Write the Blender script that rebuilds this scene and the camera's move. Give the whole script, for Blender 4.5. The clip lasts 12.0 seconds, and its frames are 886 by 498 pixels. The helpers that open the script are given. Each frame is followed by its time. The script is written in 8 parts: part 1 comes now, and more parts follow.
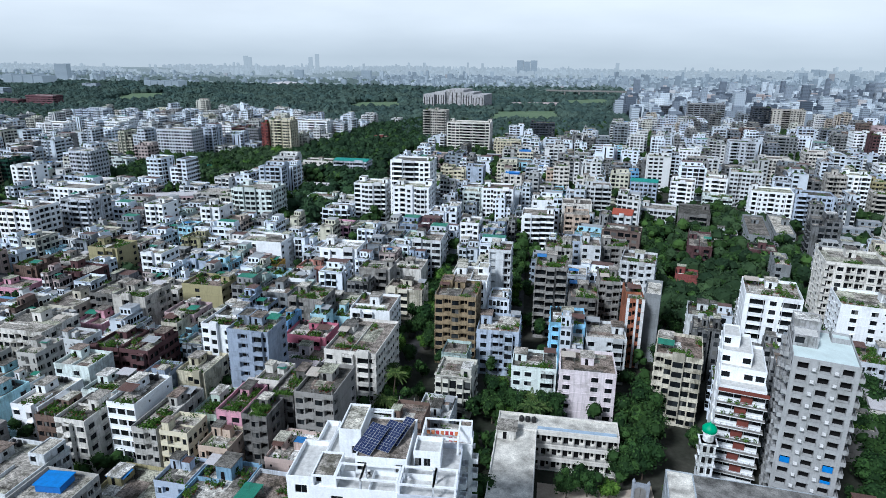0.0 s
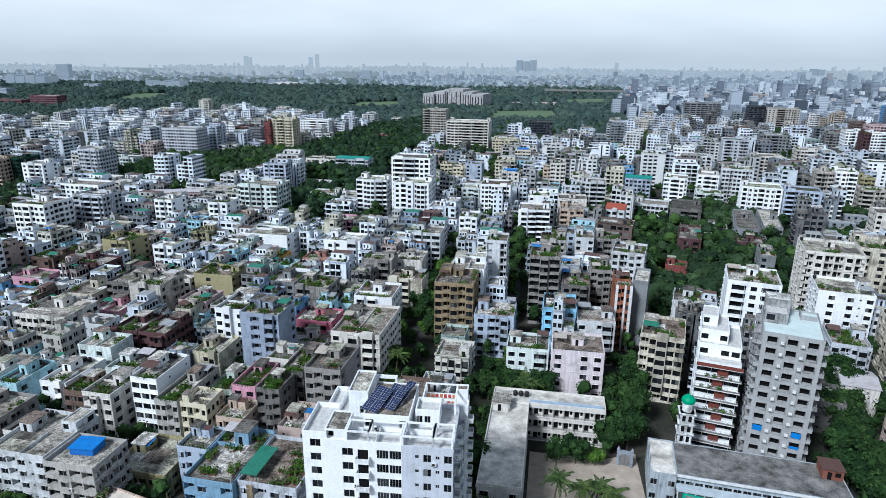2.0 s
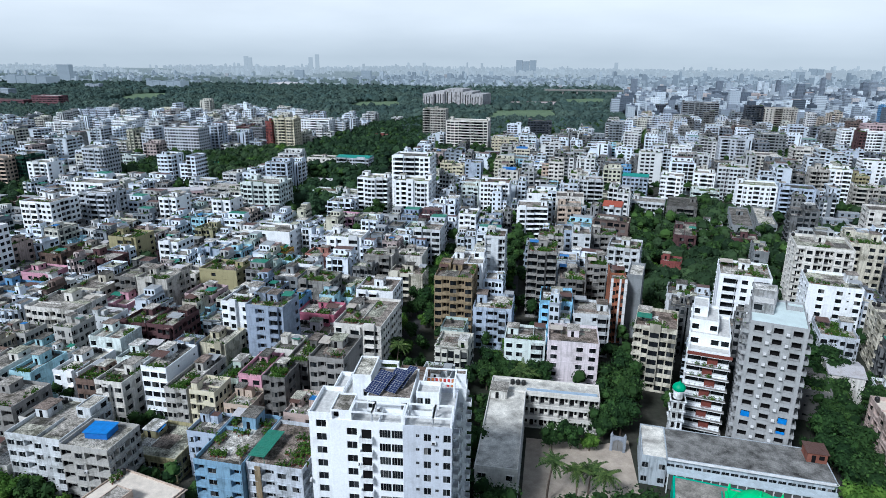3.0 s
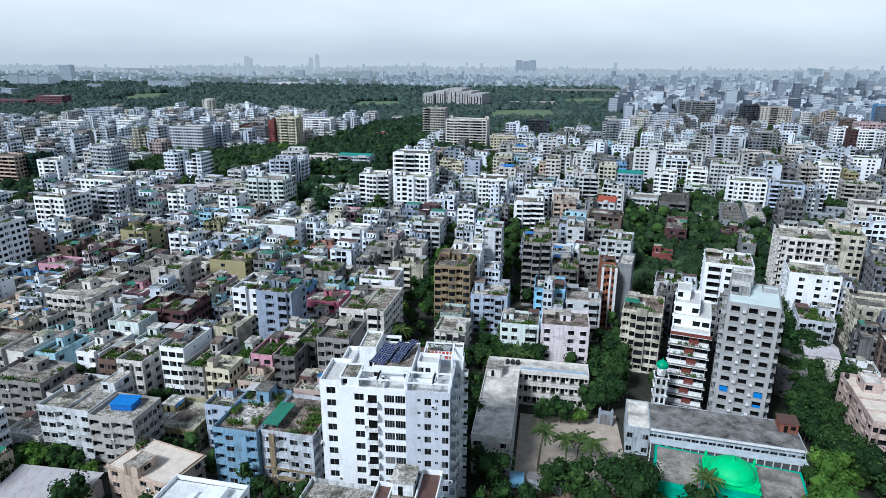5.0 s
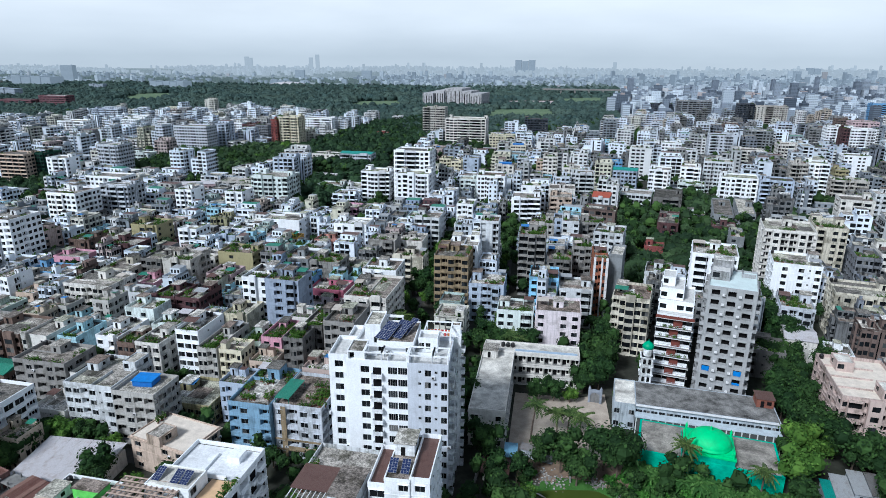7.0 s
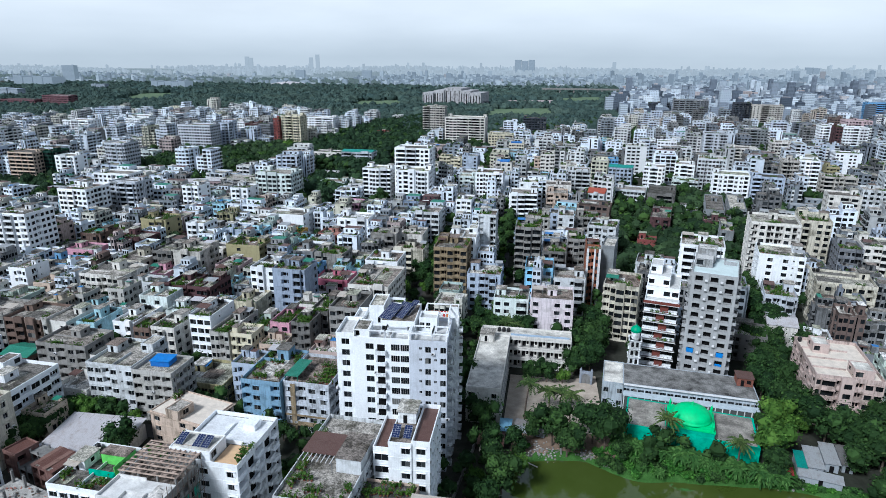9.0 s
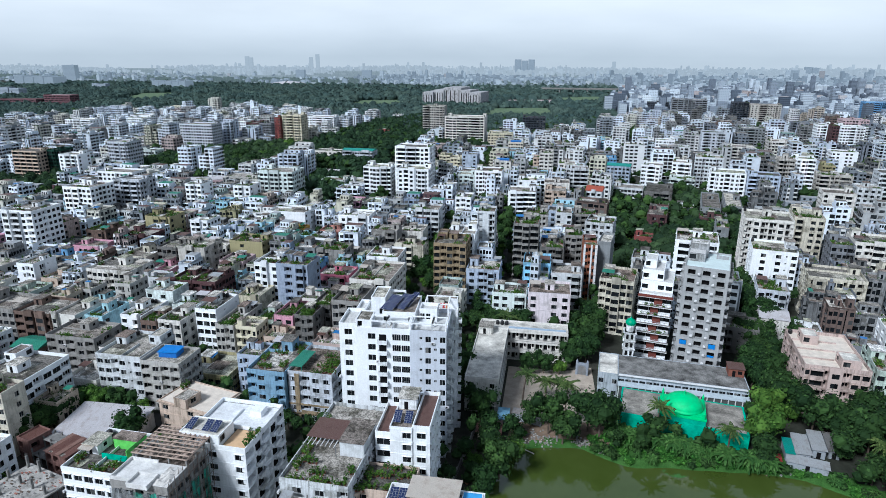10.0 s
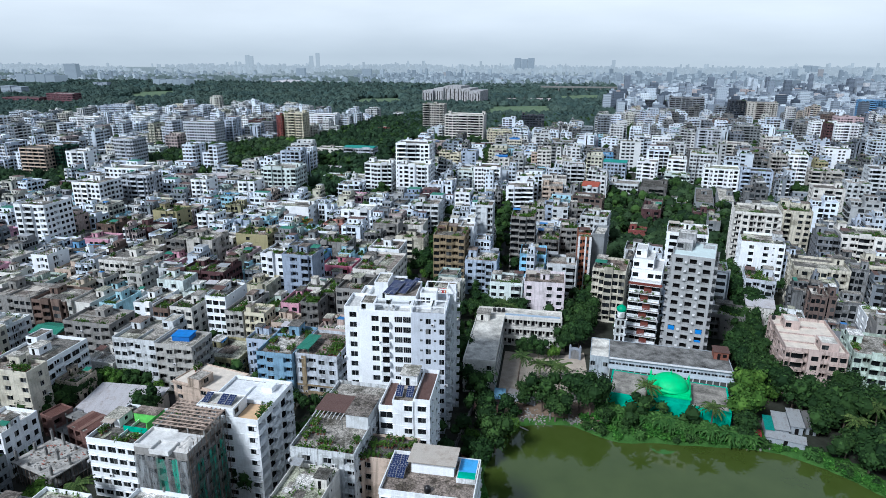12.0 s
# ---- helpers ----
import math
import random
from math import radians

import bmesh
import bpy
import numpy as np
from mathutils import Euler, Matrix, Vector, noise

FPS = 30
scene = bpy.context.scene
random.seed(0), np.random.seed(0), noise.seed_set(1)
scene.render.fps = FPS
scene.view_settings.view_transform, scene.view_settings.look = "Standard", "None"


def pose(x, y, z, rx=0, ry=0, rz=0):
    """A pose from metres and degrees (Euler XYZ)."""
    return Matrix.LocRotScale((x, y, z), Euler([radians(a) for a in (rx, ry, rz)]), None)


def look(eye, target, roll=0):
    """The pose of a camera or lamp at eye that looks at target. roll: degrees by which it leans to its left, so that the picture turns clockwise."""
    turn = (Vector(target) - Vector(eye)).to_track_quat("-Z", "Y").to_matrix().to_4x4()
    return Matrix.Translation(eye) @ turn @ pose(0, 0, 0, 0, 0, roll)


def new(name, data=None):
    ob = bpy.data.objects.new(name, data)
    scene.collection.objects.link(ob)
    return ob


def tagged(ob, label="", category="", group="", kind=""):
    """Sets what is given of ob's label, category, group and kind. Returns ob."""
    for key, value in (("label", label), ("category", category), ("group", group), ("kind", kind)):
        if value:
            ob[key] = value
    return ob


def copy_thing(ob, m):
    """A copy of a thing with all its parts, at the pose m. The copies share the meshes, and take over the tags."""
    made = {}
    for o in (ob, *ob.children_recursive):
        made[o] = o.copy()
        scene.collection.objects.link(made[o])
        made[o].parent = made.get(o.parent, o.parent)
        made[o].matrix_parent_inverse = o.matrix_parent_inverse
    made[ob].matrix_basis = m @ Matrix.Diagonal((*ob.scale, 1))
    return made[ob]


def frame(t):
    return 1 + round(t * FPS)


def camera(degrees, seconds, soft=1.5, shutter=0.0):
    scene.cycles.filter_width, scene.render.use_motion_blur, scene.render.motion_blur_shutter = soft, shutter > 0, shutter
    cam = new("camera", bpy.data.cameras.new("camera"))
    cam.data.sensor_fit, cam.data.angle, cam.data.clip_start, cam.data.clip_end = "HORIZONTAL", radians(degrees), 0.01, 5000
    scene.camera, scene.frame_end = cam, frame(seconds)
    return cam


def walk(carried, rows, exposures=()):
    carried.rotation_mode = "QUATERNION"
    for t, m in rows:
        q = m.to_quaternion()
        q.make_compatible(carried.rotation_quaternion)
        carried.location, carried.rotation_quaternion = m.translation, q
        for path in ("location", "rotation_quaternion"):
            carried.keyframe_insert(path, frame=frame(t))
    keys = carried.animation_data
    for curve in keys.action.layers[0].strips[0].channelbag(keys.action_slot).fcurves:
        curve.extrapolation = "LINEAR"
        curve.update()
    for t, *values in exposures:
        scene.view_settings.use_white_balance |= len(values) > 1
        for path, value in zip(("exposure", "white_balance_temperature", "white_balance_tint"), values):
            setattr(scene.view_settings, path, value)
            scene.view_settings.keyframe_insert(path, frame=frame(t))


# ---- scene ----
# The camera: level flight backwards, 100 m over the town.
cam = camera(71.0, 12.0, soft=0.85)
TURN, EYE = 10.0, 102.0
ROWS = [  # seconds, metres flown backwards, pitch, roll
    (0.0, 0.0, -17.2, 0.55), (0.5, 3.25, -17.2, 0.53), (1.0, 6.45, -17.2, 0.5), (1.5, 9.65, -17.2, 0.48), (2.0, 12.8, -17.2, 0.46),
    (2.5, 15.95, -17.2, 0.44), (3.0, 19.1, -17.2, 0.42), (5.0, 31.6, -17.2, 0.36), (5.5, 34.65, -17.2, 0.35), (6.0, 37.7, -17.2, 0.34),
    (6.5, 40.65, -17.2, 0.33), (7.0, 43.65, -17.2, 0.32), (9.0, 55.3, -17.21, 0.28), (9.5, 58.1, -17.22, 0.27), (10.0, 60.85, -17.24, 0.26),
    (10.5, 63.5, -17.26, 0.25), (11.0, 66.1, -17.29, 0.25), (11.5, 68.6, -17.32, 0.24), (12.0, 71.1, -17.36, 0.24)]
walk(cam, [(t, pose(0, 0, EYE, 0, 0, TURN) @ pose(0.0237 * s, -s, 0, 90 + pitch, 0, 0) @ pose(0, 0, 0, 0, 0, roll)) for t, s, pitch, roll in ROWS],
     exposures=[(0.0, 0.1, 5700, 8), (12.0, 0.1, 5700, 8)])

# ---- world, sun, exposure ----
world = bpy.data.worlds.new("sky")
scene.world = world
world.use_nodes = True
wn, wl = world.node_tree.nodes, world.node_tree.links
wn.clear()
sky = wn.new("ShaderNodeTexSky")
sky.sky_type, sky.sun_disc = "NISHITA", False
sky.sun_elevation, sky.sun_rotation = radians(43), radians(212)
sky.dust_density, sky.air_density, sky.ozone_density = 4.0, 1.0, 1.0
# an overcast layer over the clear sky: soft banks of cloud, greyer to the horizon, dimmed overhead to weaken the fill
# light
geo = wn.new("ShaderNodeTexCoord")
sep = wn.new("ShaderNodeSeparateXYZ")
wl.new(geo.outputs["Generated"], sep.inputs[0])
ramp = wn.new("ShaderNodeValToRGB")
wl.new(sep.outputs["Z"], ramp.inputs[0])
ramp.color_ramp.elements[0].position, ramp.color_ramp.elements[0].color = 0.0, (0.62, 0.68, 0.71, 1)
ramp.color_ramp.elements[1].position, ramp.color_ramp.elements[1].color = 0.09, (0.93, 0.955, 0.97, 1)
for height, tone in ((0.045, (0.84, 0.885, 0.91, 1)), (0.30, (0.34, 0.38, 0.425, 1)), (1.0, (0.235, 0.265, 0.31, 1))):
    ramp.color_ramp.elements.new(height).color = tone
stretch = wn.new("ShaderNodeMapping")
stretch.inputs["Scale"].default_value = (2.0, 2.0, 9.0)
wl.new(geo.outputs["Generated"], stretch.inputs[0])
cloud = wn.new("ShaderNodeTexNoise")
cloud.inputs["Scale"].default_value, cloud.inputs["Detail"].default_value = 2.2, 5
wl.new(stretch.outputs[0], cloud.inputs[0])
cramp = wn.new("ShaderNodeValToRGB")
cramp.color_ramp.elements[0].position, cramp.color_ramp.elements[0].color = 0.3, (0.93, 0.94, 0.95, 1)
cramp.color_ramp.elements[1].position, cramp.color_ramp.elements[1].color = 0.7, (1.05, 1.05, 1.05, 1)
wl.new(cloud.outputs[0], cramp.inputs[0])
mul = wn.new("ShaderNodeMix")
mul.data_type, mul.blend_type = "RGBA", "MULTIPLY"
mul.inputs["Factor"].default_value = 1.0
wl.new(ramp.outputs[0], mul.inputs["A"])
wl.new(cramp.outputs[0], mul.inputs["B"])
bg_clear, bg_cloud, add = wn.new("ShaderNodeBackground"), wn.new("ShaderNodeBackground"), wn.new("ShaderNodeAddShader")
bg_clear.inputs[1].default_value = 0.012
bg_cloud.inputs[1].default_value = 0.86
wl.new(sky.outputs[0], bg_clear.inputs[0])
wl.new(mul.outputs["Result"], bg_cloud.inputs[0])
wl.new(bg_clear.outputs[0], add.inputs[0])
wl.new(bg_cloud.outputs[0], add.inputs[1])
wout = wn.new("ShaderNodeOutputWorld")
wl.new(add.outputs[0], wout.inputs[0])

sun_data = bpy.data.lights.new("sun", "SUN")
sun_data.energy, sun_data.angle, sun_data.color = 3.75, radians(11), (1.0, 0.98, 0.95)
sun = new("sun", sun_data)
sun.matrix_world = look((-70, -112, 122), (0, 0, 0))


# ---- materials ----
class Mat:
    """A small builder of node materials."""

    def __init__(self, name, rough=0.85, metal=0.0, spec=0.3):
        self.m = bpy.data.materials.new(name)
        self.m.use_nodes = True
        self.n, self.l = self.m.node_tree.nodes, self.m.node_tree.links
        self.b = self.n["Principled BSDF"]
        self.b.inputs["Roughness"].default_value, self.b.inputs["Metallic"].default_value = rough, metal
        self.b.inputs["Specular IOR Level"].default_value = spec

    def node(self, kind, **vals):
        nd = self.n.new(kind)
        for k, v in vals.items():
            nd.inputs[k].default_value = v
        return nd

    def coords(self, scale=(1, 1, 1), which="Object"):
        tc, mp = self.n.new("ShaderNodeTexCoord"), self.n.new("ShaderNodeMapping")
        mp.inputs["Scale"].default_value = scale
        self.l.new(tc.outputs[which], mp.inputs["Vector"])
        oi = self.n.new("ShaderNodeObjectInfo")
        sc = self.n.new("ShaderNodeMath")
        sc.operation = "MULTIPLY"
        sc.inputs[1].default_value = 91.0
        self.l.new(oi.outputs["Random"], sc.inputs[0])
        cx = self.n.new("ShaderNodeCombineXYZ")
        self.l.new(sc.outputs[0], cx.inputs[0])
        self.l.new(sc.outputs[0], cx.inputs[1])
        self.l.new(cx.outputs[0], mp.inputs["Location"])
        return mp.outputs[0]

    def noise(self, vec, scale, detail=4, rough=0.6):
        nd = self.node("ShaderNodeTexNoise", Scale=scale, Detail=detail, Roughness=rough)
        self.l.new(vec, nd.inputs["Vector"])
        return nd.outputs[0]

    def ramp(self, fac, stops):
        rp = self.n.new("ShaderNodeValToRGB")
        els = rp.color_ramp.elements
        for i, (p, c) in enumerate(stops):
            e = els[i] if i < 2 else els.new(p)
            e.position, e.color = p, (*c, 1) if len(c) == 3 else c
        self.l.new(fac, rp.inputs[0])
        return rp.outputs[0]

    def mix(self, a, b, fac=1.0, how="MIX"):
        mx = self.n.new("ShaderNodeMix")
        mx.data_type, mx.blend_type = "RGBA", how
        for sock, val in (("A", a), ("B", b), ("Factor", fac)):
            tgt = mx.inputs[sock] if sock == "Factor" else [i for i in mx.inputs if i.name == sock and i.type == "RGBA"][0]
            if isinstance(val, (int, float)):
                tgt.default_value = val
            elif isinstance(val, tuple):
                tgt.default_value = (*val, 1)
            else:
                self.l.new(val, tgt)
        return [o for o in mx.outputs if o.type == "RGBA"][0]

    def colour(self, sock):
        if isinstance(sock, tuple):
            self.b.inputs["Base Color"].default_value = (*sock, 1)
        else:
            self.l.new(sock, self.b.inputs["Base Color"])
        return self

    def bump(self, fac, strength=0.3, dist=0.02):
        bp = self.node("ShaderNodeBump", Strength=strength, Distance=dist)
        self.l.new(fac, bp.inputs["Height"])
        self.l.new(bp.outputs[0], self.b.inputs["Normal"])
        return self


def g(v):
    return (v, v, v)


def plaster(name="painted_plaster", least=0.2, most=0.9):
    """Painted plaster in the colour of its object, with rain streaks and mould."""
    k = Mat(name, 0.9, 0, 0.2)
    oi = k.n.new("ShaderNodeObjectInfo")
    streak = k.noise(k.coords((1.4, 1.4, 0.12)), 1.0, 5, 0.7)
    patch = k.noise(k.coords((0.22, 0.22, 0.22)), 1.0, 5, 0.65)
    fine = k.noise(k.coords((3, 3, 3)), 1.0, 3)
    worn = k.n.new("ShaderNodeMapRange")
    worn.inputs["To Min"].default_value, worn.inputs["To Max"].default_value = least, most
    k.l.new(oi.outputs["Random"], worn.inputs["Value"])
    col = k.mix(oi.outputs["Color"], k.ramp(streak, [(0.46, g(1.0)), (0.66, g(0.36))]), worn.outputs[0], "MULTIPLY")
    col = k.mix(col, k.ramp(patch, [(0.40, (0.42, 0.42, 0.39)), (0.50, g(1.0))]), worn.outputs[0], "MULTIPLY")
    col = k.mix(col, k.ramp(fine, [(0.3, g(0.9)), (0.7, g(1.04))]), 1.0, "MULTIPLY")
    k.colour(col).bump(fine, 0.2)
    return k.m


def plain(name, col, rough=0.8, metal=0.0, vary=0.25, scale=1.0, spec=0.3, bump=0.15):
    k = Mat(name, rough, metal, spec)
    n1 = k.noise(k.coords((scale, scale, scale)), 0.6, 5, 0.65)
    n2 = k.noise(k.coords((scale, scale, scale)), 6.0, 3)
    c = k.mix(col, k.ramp(n1, [(0.3, g(1 - vary)), (0.7, g(1 + vary * 0.5))]), 1.0, "MULTIPLY")
    c = k.mix(c, k.ramp(n2, [(0.3, g(1 - vary * 0.4)), (0.7, g(1 + vary * 0.3))]), 1.0, "MULTIPLY")
    k.colour(c).bump(n2, bump)
    return k.m


def deck():
    """Flat concrete roof: pale cement, black mould, ponding stains."""
    k = Mat("roof_concrete", 0.92, 0, 0.2)
    oi = k.n.new("ShaderNodeObjectInfo")
    gi = k.n.new("ShaderNodeNewGeometry")
    sm, fr = k.n.new("ShaderNodeMath"), k.n.new("ShaderNodeMath")
    sm.operation, fr.operation = "ADD", "FRACT"
    k.l.new(gi.outputs["Random Per Island"], sm.inputs[0])
    k.l.new(oi.outputs["Random"], sm.inputs[1])
    k.l.new(sm.outputs[0], fr.inputs[0])
    base = k.ramp(fr.outputs[0], [(0.0, (0.10, 0.095, 0.085)), (0.2, (0.19, 0.18, 0.165)), (0.34, (0.25, 0.195, 0.165)), (0.44, (0.32, 0.30, 0.27)), (0.64, (0.45, 0.42, 0.38)), (0.76, (0.39, 0.40, 0.31)), (0.86, (0.58, 0.55, 0.49)), (1.0, (0.74, 0.74, 0.73))])
    big = k.noise(k.coords((0.25, 0.25, 0.25)), 1.0, 6, 0.7)
    small = k.noise(k.coords((2.5, 2.5, 2.5)), 1.0, 4, 0.7)
    c = k.mix(base, k.ramp(big, [(0.39, (0.34, 0.34, 0.31)), (0.49, g(0.85)), (0.58, g(1.15))]), 1.0, "MULTIPLY")
    c = k.mix(c, k.ramp(small, [(0.40, g(0.5)), (0.52, g(0.95)), (0.64, g(1.3))]), 1.0, "MULTIPLY")
    blot = k.noise(k.coords((0.9, 0.9, 0.9)), 1.0, 5, 0.75)
    c = k.mix(c, k.ramp(blot, [(0.42, g(0.5)), (0.5, g(1.0)), (0.62, g(1.2))]), 0.8, "MULTIPLY")
    moss = k.noise(k.coords((0.5, 0.5, 0.5)), 1.0, 5, 0.75)
    c = k.mix(c, (0.07, 0.085, 0.04), k.ramp(moss, [(0.6, g(0.0)), (0.7, g(0.55))]))
    k.colour(c).bump(small, 0.2)
    return k.m


def leaf(name, dark, light):
    k = Mat(name, 0.8, 0, 0.1)
    gi = k.n.new("ShaderNodeNewGeometry")
    oi = k.n.new("ShaderNodeObjectInfo")
    c = k.ramp(gi.outputs["Random Per Island"], [(0.0, dark), (0.75, tuple((a + b) / 2 for a, b in zip(dark, light))), (1.0, light)])
    c = k.mix(c, k.ramp(oi.outputs["Random"], [(0.0, (0.72, 0.82, 0.75)), (1.0, (1.2, 1.15, 0.95))]), 1.0, "MULTIPLY")
    k.colour(c)
    return k.m


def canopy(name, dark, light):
    """Closed tree cover seen from far: clumps and gaps painted as light and dark noise."""
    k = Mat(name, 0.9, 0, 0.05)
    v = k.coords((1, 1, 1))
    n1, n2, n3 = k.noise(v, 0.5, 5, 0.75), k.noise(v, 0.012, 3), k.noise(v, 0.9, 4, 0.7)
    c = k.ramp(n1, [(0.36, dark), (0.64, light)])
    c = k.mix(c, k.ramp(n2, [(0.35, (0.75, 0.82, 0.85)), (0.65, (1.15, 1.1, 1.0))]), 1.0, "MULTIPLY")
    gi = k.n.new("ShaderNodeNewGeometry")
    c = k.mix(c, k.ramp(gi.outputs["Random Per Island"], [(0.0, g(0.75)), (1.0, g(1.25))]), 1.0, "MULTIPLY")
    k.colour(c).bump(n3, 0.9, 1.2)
    return k.m


def tin(name, col):
    k = Mat(name, 0.5, 0.25, 0.4)
    v = k.coords((1, 1, 1))
    wv = k.node("ShaderNodeTexWave", Scale=3.0, Distortion=0.0)
    wv.bands_direction = "X"
    k.l.new(v, wv.inputs["Vector"])
    rust = k.noise(v, 0.5, 5, 0.7)
    c = k.mix(col, k.ramp(rust, [(0.5, g(1.0)), (0.75, (0.62, 0.52, 0.46))]), 0.8, "MULTIPLY")
    c = k.mix(c, k.ramp(wv.outputs[0], [(0.0, g(0.8)), (0.5, g(1.05))]), 1.0, "MULTIPLY")
    k.colour(c).bump(wv.outputs[0], 0.6, 0.05)
    return k.m


def glass():
    """Window panes; the dark room or paler curtain behind each is painted into its colour."""
    k = Mat("window_glass", 0.25, 0, 0.09)
    gi = k.n.new("ShaderNodeNewGeometry")
    oi = k.n.new("ShaderNodeObjectInfo")
    sm = k.n.new("ShaderNodeMath")
    sm.operation = "ADD"
    k.l.new(gi.outputs["Random Per Island"], sm.inputs[0])
    k.l.new(oi.outputs["Random"], sm.inputs[1])
    fr = k.n.new("ShaderNodeMath")
    fr.operation = "FRACT"
    k.l.new(sm.outputs[0], fr.inputs[0])
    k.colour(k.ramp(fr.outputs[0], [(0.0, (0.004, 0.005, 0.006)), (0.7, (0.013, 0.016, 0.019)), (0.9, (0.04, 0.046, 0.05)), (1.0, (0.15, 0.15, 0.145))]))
    return k.m


def water():
    k = Mat("pond_water", 0.03, 0, 0.95)
    v = k.coords((1, 1, 1))
    n1, n2 = k.noise(v, 0.05, 4), k.noise(v, 2.5, 3)
    k.colour(k.ramp(n1, [(0.3, (0.040, 0.064, 0.010)), (0.7, (0.062, 0.088, 0.020))])).bump(n2, 0.06, 0.02)
    return k.m


def earth():
    k = Mat("earth", 0.95, 0, 0.1)
    v = k.coords((1, 1, 1))
    n1, n2, n3 = k.noise(v, 0.03, 6, 0.7), k.noise(v, 0.5, 5), k.noise(v, 4.0, 4)
    c = k.ramp(n1, [(0.3, (0.020, 0.026, 0.018)), (0.5, (0.040, 0.042, 0.034)), (0.7, (0.085, 0.08, 0.07))])
    c = k.mix(c, k.ramp(n2, [(0.3, g(0.7)), (0.7, g(1.2))]), 1.0, "MULTIPLY")
    k.colour(c).bump(n3, 0.3)
    return k.m


def grass_mat(name, a, b, s):
    k = Mat(name, 0.95, 0, 0.1)
    v = k.coords((1, 1, 1))
    n1, n2 = k.noise(v, s, 6, 0.7), k.noise(v, s * 12, 4)
    c = k.mix(k.ramp(n1, [(0.3, a), (0.7, b)]), k.ramp(n2, [(0.3, g(0.7)), (0.7, g(1.2))]), 1.0, "MULTIPLY")
    k.colour(c).bump(n2, 0.4)
    return k.m


def far_mat(name, haze_glow, share, green=False):
    """Walls of the far skyline; distance haze is mixed in as blue tone and emitted light."""
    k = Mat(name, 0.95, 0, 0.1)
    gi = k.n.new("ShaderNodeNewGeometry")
    # bluish wall tones stand in for distance haze
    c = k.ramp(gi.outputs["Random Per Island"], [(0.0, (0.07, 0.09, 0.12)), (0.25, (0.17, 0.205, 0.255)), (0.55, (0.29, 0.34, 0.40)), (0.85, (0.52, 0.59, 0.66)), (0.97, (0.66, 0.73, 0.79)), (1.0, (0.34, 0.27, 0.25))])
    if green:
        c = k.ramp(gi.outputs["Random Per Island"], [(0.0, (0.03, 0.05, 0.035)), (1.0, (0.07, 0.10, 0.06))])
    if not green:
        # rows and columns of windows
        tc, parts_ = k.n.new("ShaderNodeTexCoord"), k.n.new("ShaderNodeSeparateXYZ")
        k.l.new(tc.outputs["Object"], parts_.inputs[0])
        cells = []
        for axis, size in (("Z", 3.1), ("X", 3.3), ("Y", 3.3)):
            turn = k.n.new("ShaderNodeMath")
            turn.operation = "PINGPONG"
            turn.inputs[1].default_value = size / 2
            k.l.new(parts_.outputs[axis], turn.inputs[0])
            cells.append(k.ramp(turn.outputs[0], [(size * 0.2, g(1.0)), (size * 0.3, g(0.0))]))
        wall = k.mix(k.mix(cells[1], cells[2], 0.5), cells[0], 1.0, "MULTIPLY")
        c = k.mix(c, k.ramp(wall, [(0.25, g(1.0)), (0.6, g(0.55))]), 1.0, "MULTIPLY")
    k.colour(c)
    # share of the surface replaced by emission in the haze colour
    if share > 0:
        em = k.node("ShaderNodeEmission", Color=(*haze_glow, 1), Strength=0.8)
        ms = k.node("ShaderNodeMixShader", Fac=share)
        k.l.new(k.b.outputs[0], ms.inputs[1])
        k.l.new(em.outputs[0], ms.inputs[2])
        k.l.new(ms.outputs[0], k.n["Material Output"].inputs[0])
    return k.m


def net(name, col):
    """Builders' cloth: an open weave, denser in its folds."""
    k = Mat(name, 0.9, 0, 0.1)
    fold, weave = k.noise(k.coords((0.9, 0.9, 0.18)), 1.0, 4, 0.7), k.noise(k.coords((7, 7, 7)), 1.0, 2)
    c = k.mix(col, k.ramp(fold, [(0.35, g(0.6)), (0.65, g(1.3))]), 1.0, "MULTIPLY")
    cover = k.mix(k.ramp(fold, [(0.38, g(0.35)), (0.6, g(0.95))]), k.ramp(weave, [(0.35, g(0.7)), (0.6, g(1.0))]), 1.0, "MULTIPLY")
    k.l.new(cover, k.b.inputs["Alpha"])
    k.colour(c)
    return k.m


PLASTER, DECK, GLASS = plaster(), deck(), glass()
FRESH = plaster("fresh_white_plaster", 0.05, 0.28)
TRIM = plain("white_trim", (0.66, 0.67, 0.68), 0.8)
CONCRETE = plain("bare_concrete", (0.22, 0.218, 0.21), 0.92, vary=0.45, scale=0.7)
# near-black sheet in place of the shade in rooms, doorways and slots
DARK = plain("unlit_interior_black", (0.010, 0.010, 0.011), 0.95, spec=0.05)
BRICK = plain("red_brick", (0.22, 0.085, 0.06), 0.9, vary=0.4)
METAL = plain("grey_metal", (0.30, 0.31, 0.32), 0.45, 0.6)
FRAME = plain("aluminium_frame", (0.42, 0.43, 0.44), 0.5, 0.3)
BLACK = plain("black_plastic", (0.02, 0.02, 0.022), 0.4)
TARP = plain("blue_tarpaulin", (0.012, 0.19, 0.58), 0.5, vary=0.3)
SOLAR = plain("solar_cell", (0.022, 0.035, 0.10), 0.25, 0.2, vary=0.1, spec=0.5)
GREENPAINT = plain("green_paint", (0.0, 0.40, 0.265), 0.6, vary=0.3)
LIME = plain("bright_green_paint", (0.02, 0.54, 0.19), 0.6, vary=0.2)
RED_TIN, GREEN_TIN, TEAL_TIN = tin("red_tin", (0.15, 0.085, 0.072)), tin("green_tin", (0.04, 0.25, 0.17)), tin("teal_tin", (0.02, 0.31, 0.26))
